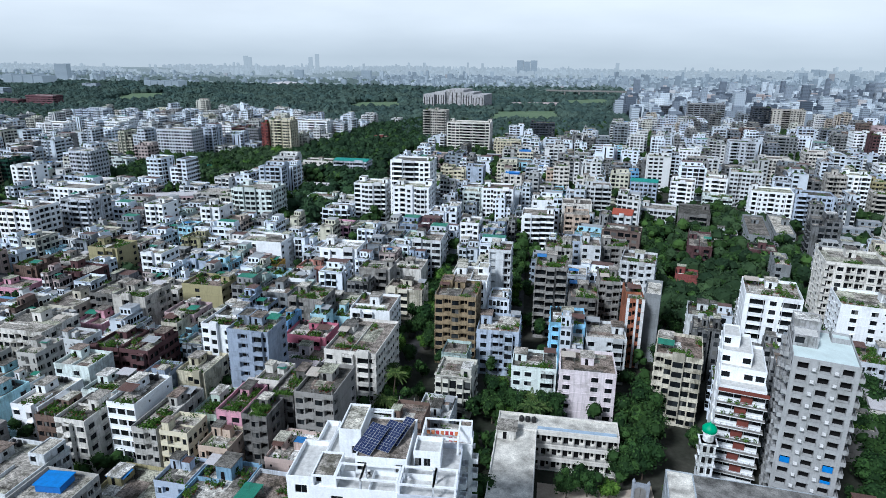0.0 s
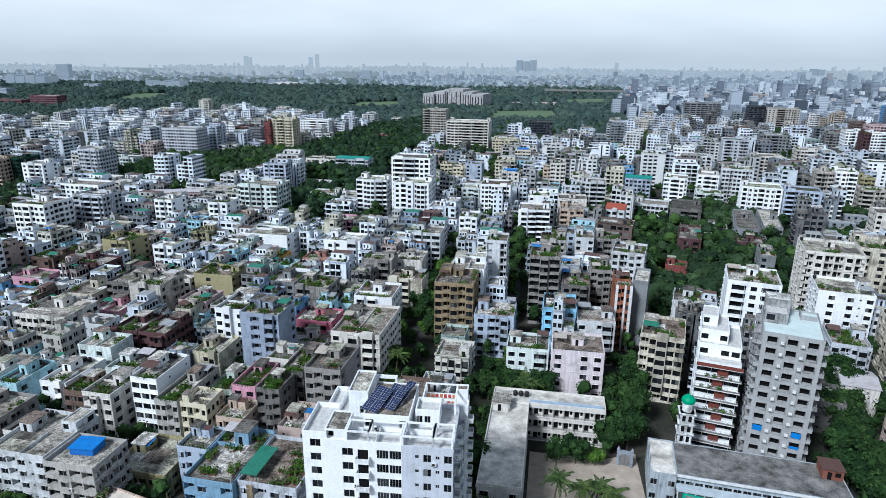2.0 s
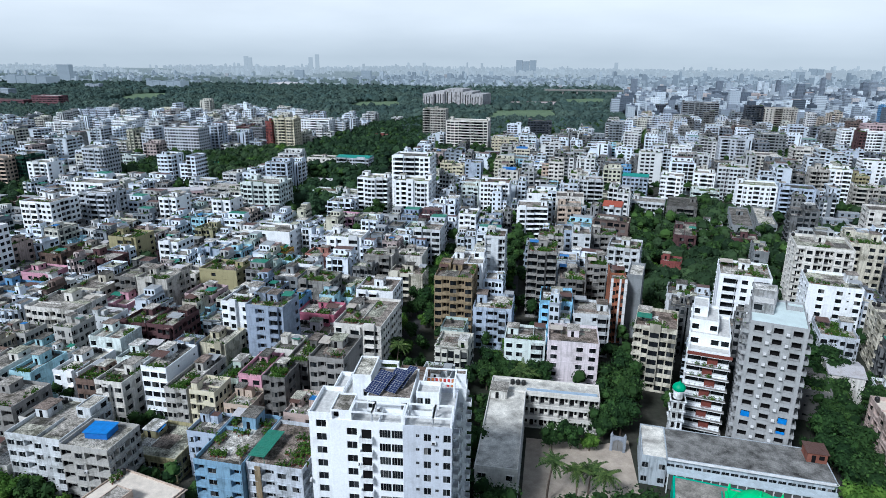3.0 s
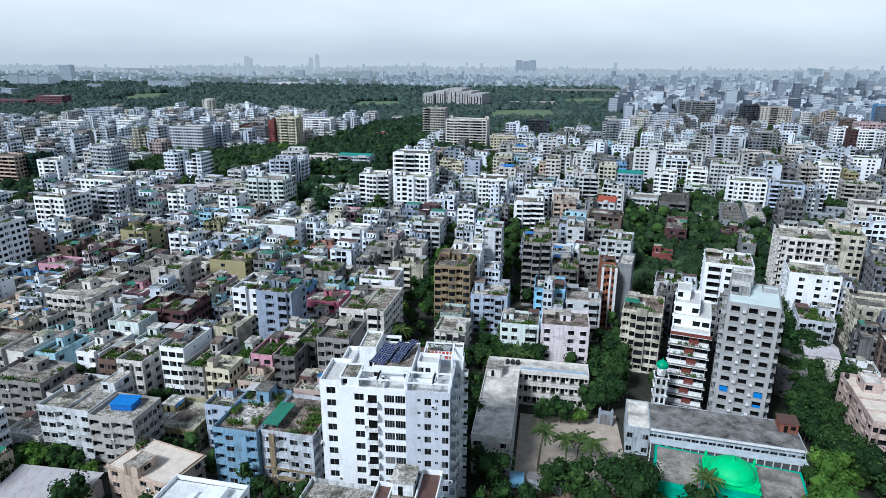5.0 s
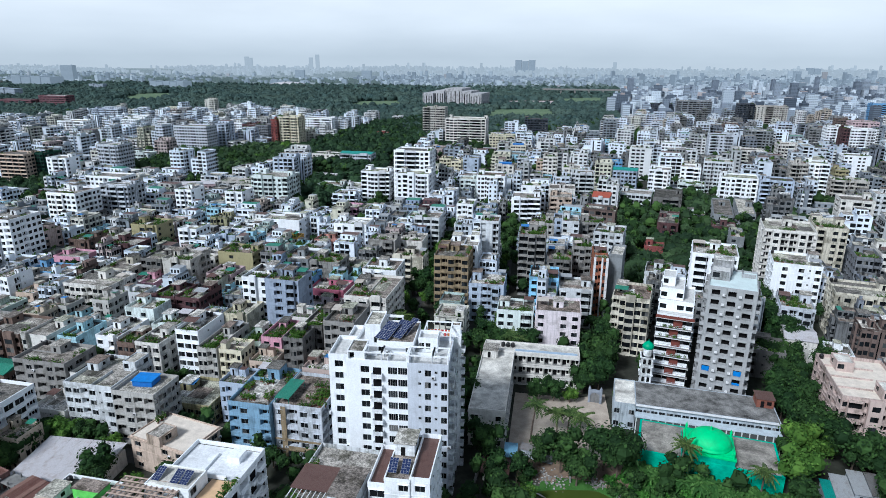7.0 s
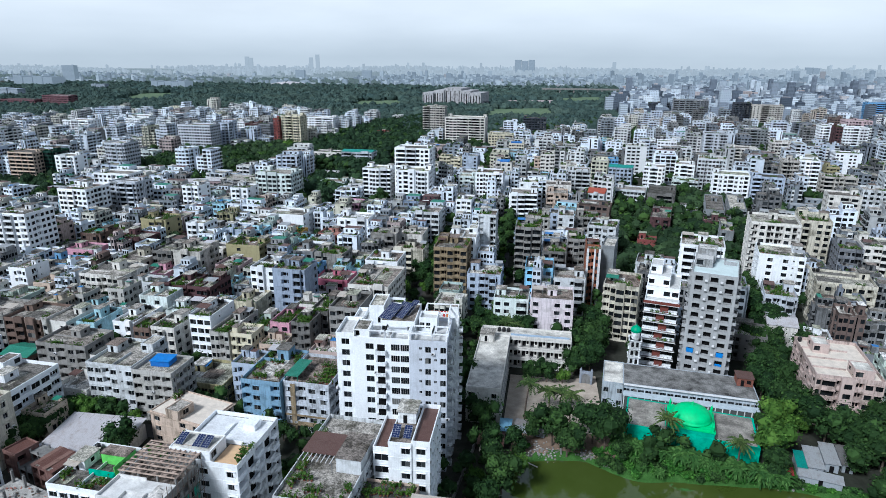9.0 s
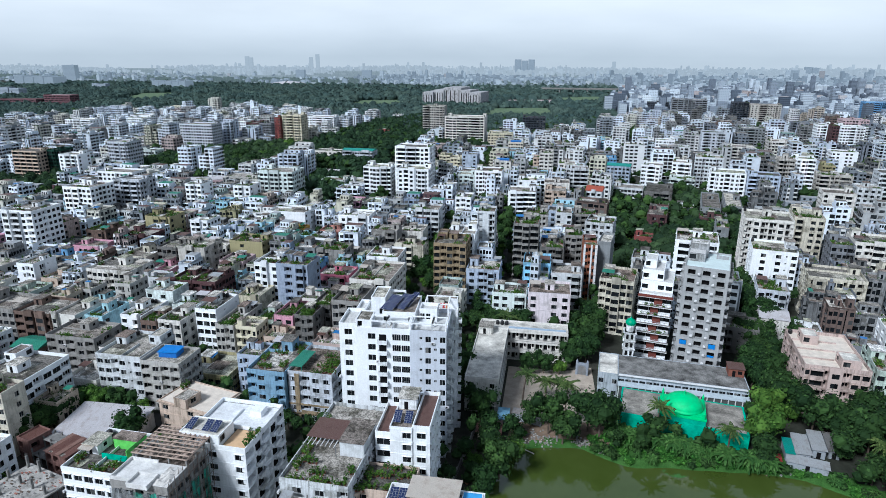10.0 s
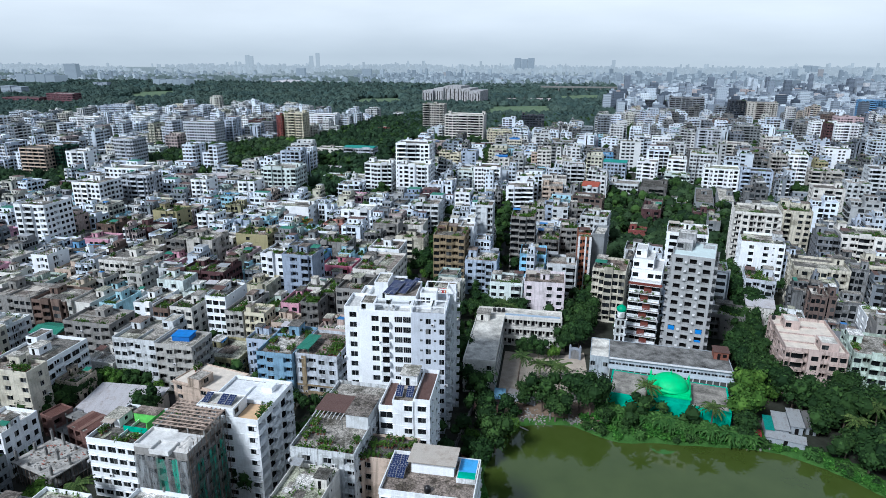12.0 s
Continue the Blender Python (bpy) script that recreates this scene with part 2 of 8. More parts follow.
GREY_TIN, CREAM_TIN, BLUE_TIN = tin("grey_tin", (0.42, 0.44, 0.46)), tin("cream_tin", (0.60, 0.54, 0.47)), tin("blue_tin", (0.05, 0.24, 0.6))
WHITE_TIN = tin("white_tin", (0.62, 0.60, 0.62))
LEAF_A = leaf("leaf_dark", (0.009, 0.024, 0.010), (0.046, 0.096, 0.030))
LEAF_B = leaf("leaf_fresh", (0.024, 0.064, 0.012), (0.105, 0.195, 0.040))
# forest tones set pale and bluish, with the distance haze in the colour
LEAF_F = canopy("leaf_forest_hazed", (0.034, 0.058, 0.058), (0.074, 0.112, 0.098))
LEAF_M = leaf("leaf_grove", (0.012, 0.027, 0.016), (0.046, 0.083, 0.041))
LEAF_G = leaf("leaf_bank", (0.020, 0.080, 0.014), (0.085, 0.22, 0.045))
PALM = leaf("palm_leaf", (0.022, 0.048, 0.015), (0.10, 0.14, 0.05))
BARK = plain("bark", (0.13, 0.10, 0.08), 0.95, vary=0.4)
WATER, EARTH = water(), earth()
GRASS = grass_mat("grass_bank", (0.025, 0.075, 0.015), (0.06, 0.15, 0.035), 0.3)
LAWN = grass_mat("lawn", (0.10, 0.155, 0.092), (0.145, 0.20, 0.12), 0.02)
# very dark green floor, with the shade under the crowns in its colour
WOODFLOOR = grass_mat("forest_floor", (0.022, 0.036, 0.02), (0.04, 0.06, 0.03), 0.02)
ASPHALT = plain("asphalt", (0.055, 0.055, 0.057), 0.9, vary=0.4, scale=0.4)
PAVING = plain("sandy_yard", (0.42, 0.36, 0.30), 0.95, vary=0.3, scale=0.5)
NET, THIN_NET = net("green_net", (0.04, 0.26, 0.19)), net("grey_net", (0.20, 0.215, 0.225))
TERRACE = plain("terrace_tile", (0.56, 0.56, 0.55), 0.8, vary=0.3, scale=2.0)
# far materials with haze mixed in as glow; FAR_A only through its bluish tones
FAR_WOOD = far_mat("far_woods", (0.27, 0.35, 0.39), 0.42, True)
FAR_A, FAR_B, FAR_C = far_mat("far_walls", (0, 0, 0), 0.0), far_mat("far_walls_haze_glow", (0.32, 0.40, 0.46), 0.55), far_mat("far_walls_deep_haze", (0.50, 0.58, 0.63), 0.86)

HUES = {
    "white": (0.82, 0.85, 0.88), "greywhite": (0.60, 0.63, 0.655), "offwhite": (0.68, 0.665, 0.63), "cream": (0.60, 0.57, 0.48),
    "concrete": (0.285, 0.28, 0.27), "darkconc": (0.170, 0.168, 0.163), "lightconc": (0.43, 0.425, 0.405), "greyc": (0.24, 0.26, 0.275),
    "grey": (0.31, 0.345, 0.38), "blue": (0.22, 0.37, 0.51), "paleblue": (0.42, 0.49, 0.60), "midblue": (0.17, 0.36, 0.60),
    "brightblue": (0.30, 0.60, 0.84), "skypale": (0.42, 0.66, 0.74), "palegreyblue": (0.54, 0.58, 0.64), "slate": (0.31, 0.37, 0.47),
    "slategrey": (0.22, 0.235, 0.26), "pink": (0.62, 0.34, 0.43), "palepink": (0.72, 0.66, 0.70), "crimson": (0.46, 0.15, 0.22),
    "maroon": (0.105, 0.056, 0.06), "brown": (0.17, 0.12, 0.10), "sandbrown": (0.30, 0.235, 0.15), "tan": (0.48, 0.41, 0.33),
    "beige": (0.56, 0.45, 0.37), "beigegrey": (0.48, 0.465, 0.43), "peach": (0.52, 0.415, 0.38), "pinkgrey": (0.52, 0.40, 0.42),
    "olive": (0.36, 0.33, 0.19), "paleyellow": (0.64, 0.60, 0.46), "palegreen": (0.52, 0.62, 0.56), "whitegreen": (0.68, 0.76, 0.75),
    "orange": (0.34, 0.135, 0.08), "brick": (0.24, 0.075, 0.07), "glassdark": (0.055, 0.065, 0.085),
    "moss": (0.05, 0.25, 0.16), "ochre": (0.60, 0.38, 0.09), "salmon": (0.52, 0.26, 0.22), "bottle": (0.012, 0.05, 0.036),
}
SAY = {"greywhite": "greyish white", "offwhite": "off-white", "concrete": "bare concrete", "darkconc": "mould-dark concrete", "lightconc": "light concrete",
       "greyc": "grey", "paleblue": "pale blue", "midblue": "blue", "brightblue": "bright blue", "skypale": "pale cyan", "palegreyblue": "pale grey-blue",
       "slategrey": "dark slate grey", "palepink": "pale pink", "sandbrown": "sandy brown", "beigegrey": "grey-beige", "pinkgrey": "dull pink",
       "paleyellow": "pale yellow", "palegreen": "pale green", "whitegreen": "greenish white", "glassdark": "dark glass", "moss": "moss green", "bottle": "bottle green"}
WORDS = "no one two three four five six seven eight nine ten eleven twelve thirteen fourteen fifteen sixteen".split()


# ---- mesh building ----
class Shape:
    """Vertices, faces and their material slots, gathered before one mesh is made."""

    def __init__(self):
        self.v, self.f, self.s = [], [], []

    def quad(self, a, b, c, d, slot=0):
        n = len(self.v)
        self.v += [a, b, c, d]
        self.f.append((n, n + 1, n + 2, n + 3))
        self.s.append(slot)

    def poly(self, pts, slot=0):
        n = len(self.v)
        self.v += pts
        self.f.append(tuple(range(n, n + len(pts))))
        self.s.append(slot)

    def box(self, x0, y0, z0, x1, y1, z1, slot=0, top=None):
        n = len(self.v)
        self.v += [(x0, y0, z0), (x1, y0, z0), (x1, y1, z0), (x0, y1, z0), (x0, y0, z1), (x1, y0, z1), (x1, y1, z1), (x0, y1, z1)]
        for q in ((0, 3, 2, 1), (4, 5, 6, 7), (0, 1, 5, 4), (1, 2, 6, 5), (2, 3, 7, 6), (3, 0, 4, 7)):
            self.f.append(tuple(n + i for i in q))
            self.s.append(slot)
        if top is not None:
            self.s[-5] = top

    def tube(self, x, y, z0, z1, r0, r1, sides=10, slot=0, cap=True):
        n = len(self.v)
        for z, r in ((z0, r0), (z1, r1)):
            self.v += [(x + r * math.cos(2 * math.pi * i / sides), y + r * math.sin(2 * math.pi * i / sides), z) for i in range(sides)]
        for i in range(sides):
            j = (i + 1) % sides
            self.f.append((n + i, n + j, n + sides + j, n + sides + i))
            self.s.append(slot)
        if cap:
            self.f.append(tuple(n + sides + i for i in range(sides)))
            self.s.append(slot)

    def bar(self, p, q, r, slot=0):
        """A square bar from p to q."""
        p, q = Vector(p), Vector(q)
        w = (q - p).normalized()
        a = w.orthogonal().normalized() * r
        b = w.cross(a)
        n = len(self.v)
        self.v += [tuple(e + c) for e in (p, q) for c in (a + b, a - b, -a - b, b - a)]
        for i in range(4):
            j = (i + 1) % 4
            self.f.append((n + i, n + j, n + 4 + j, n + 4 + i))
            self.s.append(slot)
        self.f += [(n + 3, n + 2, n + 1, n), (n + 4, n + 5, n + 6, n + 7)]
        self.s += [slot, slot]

    def lathe(self, x, y, profile, sides=20, slot=0):
        n = len(self.v)
        for r, z in profile:
            self.v += [(x + r * math.cos(2 * math.pi * i / sides), y + r * math.sin(2 * math.pi * i / sides), z) for i in range(sides)]
        for k in range(len(profile) - 1):
            for i in range(sides):
                j = (i + 1) % sides
                self.f.append((n + k * sides + i, n + k * sides + j, n + (k + 1) * sides + j, n + (k + 1) * sides + i))
                self.s.append(slot)

    def mesh(self, name, mats, smooth=False):
        me = bpy.data.meshes.new(name)
        me.from_pydata(self.v, [], self.f)
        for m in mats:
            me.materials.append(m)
        me.polygons.foreach_set("material_index", self.s)
        if smooth:
            me.polygons.foreach_set("use_smooth", [True] * len(self.f))
        me.update()
        return me


def part(name, shape, mats, parent, label="", kind="", smooth=False):
    """One mesh object under a thing or a part."""
    ob = new(name, shape.mesh(name, mats, smooth) if isinstance(shape, Shape) else shape)
    if parent:
        ob.parent = parent
        ob.color = parent.color
    return tagged(ob, label=label, kind=kind)


def root(name, m, label, category, group="", kind="", hue=None):
    ob = new(name)
    ob.matrix_world = m
    ob.empty_display_size = 1.0
    if hue:
        ob.color = (*hue, 1)
    return tagged(ob, label, category, group, kind)


def thing(name, shape, mats, m, label, category, group="", kind="", smooth=False, hue=None):
    """A thing of one mesh."""
    ob = new(name, shape.mesh(name, mats, smooth) if isinstance(shape, Shape) else shape)
    ob.matrix_world = m
    if hue:
        ob.color = (*hue, 1)
    return tagged(ob, label, category, group, kind)


FH = 3.05  # one storey
WINDOWS = {}


def window_mesh(w, h):
    """A sliding aluminium window with two panes, facing -y, its middle at the origin."""
    key = (round(w, 1), round(h, 1))
    if key not in WINDOWS:
        w, h = key
        s = Shape()
        f = 0.06
        s.box(-w / 2, -0.03, -h / 2, w / 2, 0.03, -h / 2 + f, 0)
        s.box(-w / 2, -0.03, h / 2 - f, w / 2, 0.03, h / 2, 0)
        for x in (-w / 2, w / 2 - f, -f / 2):
            s.box(x, -0.03, -h / 2 + f, x + f, 0.03, h / 2 - f, 0)
        for x0, x1, y in ((-w / 2 + f, -f / 2, 0.005), (f / 2, w / 2 - f, 0.015)):
            s.quad((x0, y, -h / 2 + f), (x1, y, -h / 2 + f), (x1, y, h / 2 - f), (x0, y, h / 2 - f), 1)
        WINDOWS[key] = s.mesh("window", [FRAME, GLASS])
    return WINDOWS[key]


def wall_run(s, p, u, n, length, floors, z0, pattern, wins, extra, fh=FH, shade=True):
    """One face of a house: p its start, u along it, n outwards. Slots: 0 plaster, 1 trim, 2 black for unlit rooms, 3
    metal.
    w window, W wide window, v vent, b sunk balcony, B balcony with rail, p jutting balcony, h raw opening, s slot, .
    blank.
    wins gathers (place, width, height); extra gathers jutting balconies."""
    if length / len(pattern) > 4.7 and floors > 1:
        pattern = "".join({"w": "ww", "b": "bw", "W": "WW", "v": "vw", "B": "Bw"}.get(c, c) for c in pattern)
    bw = length / len(pattern)

    def at(a, z, k=0.0):
        return (p[0] + u[0] * a + n[0] * k, p[1] + u[1] * a + n[1] * k, z)

    def rect(a, b, z, y, k=0.0, slot=0):
        if b - a > 0.01 and y - z > 0.01:
            s.quad(at(a, z, k), at(b, z, k), at(b, y, k), at(a, y, k), slot)

    def slab(a, b, z, y, k0, k1, slot):
        """A small box lying on the face between depths k0 and k1."""
        rect(a, b, z, y, k1, slot)
        s.quad(at(a, y, k1), at(b, y, k1), at(b, y, k0), at(a, y, k0), slot)
        s.quad(at(a, z, k0), at(b, z, k0), at(b, z, k1), at(a, z, k1), slot)
        s.quad(at(a, z, k0), at(a, z, k1), at(a, y, k1), at(a, y, k0), slot)
        s.quad(at(b, z, k1), at(b, z, k0), at(b, y, k0), at(b, y, k1), slot)

    if shade and floors > 1:
        for fl in range(1, floors + 1):
            slab(0.0, length, z0 + fl * fh - 0.16, z0 + fl * fh - 0.02, 0.0, 0.09, 0)
    for i, ch in enumerate(pattern):
        a0, a1 = i * bw, (i + 1) * bw
        if ch == ".":
            rect(a0, a1, z0, z0 + floors * fh)
            continue
        for fl in range(floors):
            zb = z0 + fl * fh
            zt = zb + fh
            mid = (a0 + a1) / 2
            if ch == "w":
                hw, lo, hi, deep = min(1.0, bw * 0.38), 0.75, 2.35, 0.22
            elif ch == "W":
                hw, lo, hi, deep = bw * 0.42, 0.7, 2.45, 0.16
            elif ch == "v":
                hw, lo, hi, deep = min(0.35, bw * 0.2), 1.55, 2.2, 0.14
            elif ch == "b":
                hw, lo, hi, deep = bw * 0.46, 0.95, 2.65, 1.2
            elif ch == "B":
                hw, lo, hi, deep = bw * 0.48, 0.12, 2.7, 1.2
            elif ch == "G":
                hw, lo, hi, deep = bw * 0.495, 0.75, 2.75, 1.0
            elif ch == "D":
                hw, lo, hi, deep = bw * 0.5, 0.15, 2.85, 1.0
            elif ch == "h":
                hw, lo, hi, deep = bw * 0.36, 0.7, 2.55, 1.4
            elif ch == "H":
                hw, lo, hi, deep = bw * 0.25, 0.75, 2.5, 1.0
            elif ch == "s":
                hw, lo, hi, deep = bw * 0.4, 0.0, fh, 0.9
            else:
                hw, lo, hi, deep = bw * 0.34, 0.1, 2.2, 0.2
            b0, b1, c0, c1 = mid - hw, mid + hw, zb + lo, zb + hi
            rect(a0, b0, zb, zt)
            rect(b1, a1, zb, zt)
            rect(b0, b1, zb, c0)
            rect(b0, b1, c1, zt)
            s.quad(at(b0, c0, 0), at(b0, c0, -deep), at(b0, c1, -deep), at(b0, c1, 0), 0)
            s.quad(at(b1, c0, -deep), at(b1, c0, 0), at(b1, c1, 0), at(b1, c1, -deep), 0)
            s.quad(at(b0, c0, 0), at(b1, c0, 0), at(b1, c0, -deep), at(b0, c0, -deep), 0)
            s.quad(at(b0, c1, -deep), at(b1, c1, -deep), at(b1, c1, 0), at(b0, c1, 0), 0)
            if ch in "wWv":
                wins.append((at(mid, (c0 + c1) / 2, -deep + 0.04), 2 * hw, hi - lo, u))
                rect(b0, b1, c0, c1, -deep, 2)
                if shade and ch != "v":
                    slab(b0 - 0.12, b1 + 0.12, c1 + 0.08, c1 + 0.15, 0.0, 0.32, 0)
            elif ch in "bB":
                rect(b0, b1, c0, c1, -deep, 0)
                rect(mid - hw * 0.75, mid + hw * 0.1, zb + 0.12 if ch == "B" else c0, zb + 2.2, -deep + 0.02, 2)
                rect(mid + hw * 0.3, mid + hw * 0.8, max(c0, zb + 0.95), zb + 2.2, -deep + 0.02, 2)
                slab(a0 + 0.02, a1 - 0.02, zb - 0.07, zb + 0.09, 0.0, 0.18, 0)
                if ch == "B":
                    for zr in (0.45, 0.72, 1.0):
                        slab(b0, b1, zb + zr, zb + zr + 0.06, -0.05, 0.02, 3)
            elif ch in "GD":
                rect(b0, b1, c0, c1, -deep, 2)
                if ch == "D":
                    rect(b0, b1, c0 + 0.1, c0 + 0.9, 0.3, 4)
                    slab(b0, b1, c0 + 0.9, c0 + 0.96, 0.27, 0.33, 1)
                rect(b0 + 0.3, mid - 0.1, c0, c1 - 0.2, -deep + 0.03, 4)
                rect(mid + 0.1, b1 - 0.3, c0, c1 - 0.2, -deep + 0.03, 4)
                slab(a0, a1, zb - 0.1, zb + 0.12, 0.0, 0.5, 0)
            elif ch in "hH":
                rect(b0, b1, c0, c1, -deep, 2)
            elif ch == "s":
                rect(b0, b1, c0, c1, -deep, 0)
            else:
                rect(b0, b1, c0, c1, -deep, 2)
                extra.append((at(mid, zb, 0), bw * 0.88, u, n))


def ac_mesh():
    s = Shape()
    s.box(-0.42, -0.36, -0.28, 0.42, 0.0, 0.28, 0)
    s.quad((-0.34, -0.365, -0.22), (0.16, -0.365, -0.22), (0.16, -0.365, 0.22), (-0.34, -0.365, 0.22), 1)
    s.box(-0.45, -0.4, -0.34, 0.45, 0.0, -0.28, 1)
    return s.mesh("air_conditioner", [TRIM, BLACK])


AC_UNIT = ac_mesh()
BALCONY = {}


def balcony_mesh(w):
    key = round(w, 1)
    if key not in BALCONY:
        s = Shape()
        s.box(-key / 2, -1.1, -0.1, key / 2, 0.0, 0.05, 0)
        s.box(-key / 2, -1.1, 0.05, key / 2, -1.0, 0.95, 0)
        s.box(-key / 2, -1.0, 0.05, -key / 2 + 0.1, 0.0, 0.95, 0)
        s.box(key / 2 - 0.1, -1.0, 0.05, key / 2, 0.0, 0.95, 0)
        BALCONY[key] = s.mesh("balcony", [PLASTER])
    return BALCONY[key]


def shell(top, x0, y0, x1, y1, z0, floors, faces, near, fh=FH, rail=1.0, name="body", roof_mat=None, shade=True, hue=None):
    """Four faces (front, right, back, left), a parapet and a roof deck, in the house's own space. Returns the roof's height."""
    s, wins, extra = Shape(), [], []
    w, d = x1 - x0, y1 - y0
    runs = (((x0, y0), (1, 0), (0, -1), w), ((x1, y0), (0, 1), (1, 0), d), ((x1, y1), (-1, 0), (0, 1), w), ((x0, y1), (0, -1), (-1, 0), d))
    for (p, u, n, length), pattern in zip(runs, faces):
        wall_run(s, p, u, n, length, floors, z0, pattern, wins, extra, fh, shade)
    h = z0 + floors * fh
    t = 0.18
    if rail > 0:
        s.box(x0 - 0.04, y0 - 0.04, h, x1 + 0.04, y0 + t, h + rail)
        s.box(x0 - 0.04, y1 - t, h, x1 + 0.04, y1 + 0.04, h + rail)
        s.box(x0 - 0.04, y0 + t, h, x0 + t, y1 - t, h + rail)
        s.box(x1 - t, y0 + t, h, x1 + 0.04, y1 - t, h + rail)
    if not near:
        for (px, py, pz), ww, hh, u in wins:
            a, b = (px - u[0] * ww / 2, py - u[1] * ww / 2), (px + u[0] * ww / 2, py + u[1] * ww / 2)
            m0 = (px, py)
            s.quad((*a, pz - hh / 2), (*m0, pz - hh / 2), (*m0, pz + hh / 2), (*a, pz + hh / 2), 4)
            s.quad((*m0, pz - hh / 2), (*b, pz - hh / 2), (*b, pz + hh / 2), (*m0, pz + hh / 2), 4)
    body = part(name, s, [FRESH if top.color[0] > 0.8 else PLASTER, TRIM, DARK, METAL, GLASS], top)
    if hue:
        body.color = (*hue, 1)
    if near:
        for i, (pz, ww, hh, u) in enumerate(wins):
            turn = math.degrees(math.atan2(u[1], u[0]))
            o = part("window", window_mesh(ww, hh), None, top)
            o.matrix_local = pose(*pz, 0, 0, turn)
            if (i * 7919 + floors * 31 + int(w * 10)) % 9 == 0 and ww > 0.8 and pz[2] > 4:
                o = part("air_conditioner", AC_UNIT, None, top)
                o.matrix_local = pose(*pz, 0, 0, turn) @ pose(ww * 0.5 + 0.55, -0.2, -0.9)
    for pz, ww, u, n in extra:
        o = part("balcony", balcony_mesh(ww), None, top)
        o.matrix_local = pose(*pz, 0, 0, math.degrees(math.atan2(u[1], u[0])))
    r = Shape()
    r.quad((x0 + t, y0 + t, h + 0.02), (x1 - t, y0 + t, h + 0.02), (x1 - t, y1 - t, h + 0.02), (x0 + t, y1 - t, h + 0.02))
    part("roof", r, [roof_mat or DECK], top)
    return h + 0.02


# ---- ground, pond, roads ----
def inside(x, y, pts):
    hit = False
    for i in range(len(pts)):
        (ax, ay), (bx, by) = pts[i - 1], pts[i]
        if (ay > y) != (by > y) and x < (bx - ax) * (y - ay) / (by - ay) + ax:
            hit = not hit
    return hit


FOREST = [(-777, 717), (-677, 828), (-620, 940), (-527, 1020), (-303, 855), (-206, 973), (-426, 2050), (-1900, 2000), (-1500, 1000)]
BELT = [(-269, 559), (-256, 696), (-258, 856), (-206, 973), (-147, 695), (-156, 570), (-134, 483), (-136, 405), (-141, 340), (-166, 347), (-179, 417), (-174, 491), (-222, 499)]
GROVE = [(-340, 545), (-292, 637), (-242, 532), (-240, 462), (-266, 426)]
GROVE_2 = [(-358, 438), (-365, 527), (-334, 533), (-286, 452), (-314, 417)]
PARK = [(-221, 1000), (-124, 1160), (93, 1120), (193, 1779), (216, 2232), (-444, 2054)]
LAWN_1 = [(-112, 1010), (10, 1040), (4, 1288), (-117, 1244)]
LAWN_3 = [(28, 1420), (111, 1440), (128, 1717), (20, 1632)]
LAWN_4 = [(-954, 1180), (-863, 1240), (-1046, 1618), (-1126, 1539)]
PLAZA = [(-108, 1390), (22, 1400), (15, 1548), (-116, 1516)]
LAWN_2 = [(-417, 1140), (-299, 1200), (-354, 1458), (-449, 1414)]


SHORE_X, SHORE_Y = (0, 6, 16, 23.5, 29, 37, 53, 68, 80, 88, 93, 99, 112), (77, 88, 91.4, 92.0, 88.8, 86.2, 87.4, 88.9, 87.8, 84.4, 79.5, 74, 62)


def shore_line(x):
    return np.interp(x, SHORE_X, SHORE_Y)


def pond_depth(x, y):
    """Metres inside the shore line; negative on land."""
    n = noise.noise((x * 0.11, y * 0.11, 0.3)) * 2.2
    shore = shore_line(x)
    return min(shore + 0.5 * n - y, x - 1.5 + n, 106 - x + n)


def ground():
    s = Shape()
    x0, x1, y0, y1, st = -8, 136, -160, 104, 2
    far = 6000
    nx, ny = (x1 - x0) // st, (y1 - y0) // st
    for i in range(nx + 1):
        for j in range(ny + 1):
            x, y = x0 + i * st, y0 + j * st
            edge = i in (0, nx) or j in (0, ny)
            d = pond_depth(x, y)
            s.v.append((x, y, 0.0 if edge else max(-2.5, min(0.0, -d * 0.45 - 0.5)) + (0 if d > 0 else 0.12 * noise.noise((x * .3, y * .3, 0)))))
    for i in range(nx):
        for j in range(ny):
            a = i * (ny + 1) + j
            s.f.append((a, a + ny + 1, a + ny + 2, a + 1))
            d = pond_depth(x0 + (i + .5) * st, y0 + (j + .5) * st)
            xm = x0 + i * st
            s.s.append(2 if 3 < xm < 31 and -18 < d < -2.5 else 1 if d > (-9 if x0 + i * st > 29 else -2.5) - 3 * noise.noise((i * .2, j * .2, 5)) else 0)
    for a, b, c, d in ((-far, -far, x0, far), (x1, -far, far, far), (x0, y1, x1, far), (x0, -far, x1, y0)):
        s.quad((a, b, 0), (c, b, 0), (c, d, 0), (a, d, 0), 0)
    thing("ground", s, [EARTH, GRASS, plain("brown_earth", (0.20, 0.145, 0.105), 0.95, vary=0.4, scale=0.6)], Matrix.Identity(4), "bare grey-brown town soil with grassy pond banks", "ground", kind="structure", smooth=True)
    w = Shape()
    w.quad((x0 + 1, y0 + 1, -0.75), (x1 - 1, y0 + 1, -0.75), (x1 - 1, 95, -0.75), (x0 + 1, 95, -0.75))
    thing("water", w, [WATER], Matrix.Identity(4), "still murky green pond water", "pond", kind="structure")


ground()


def sheet(name, pts, z, mat, label, category):
    s = Shape()
    s.poly([(x, y, z) for x, y in pts])
    return thing(name, s, [mat], Matrix.Identity(4), label, category, kind="structure")


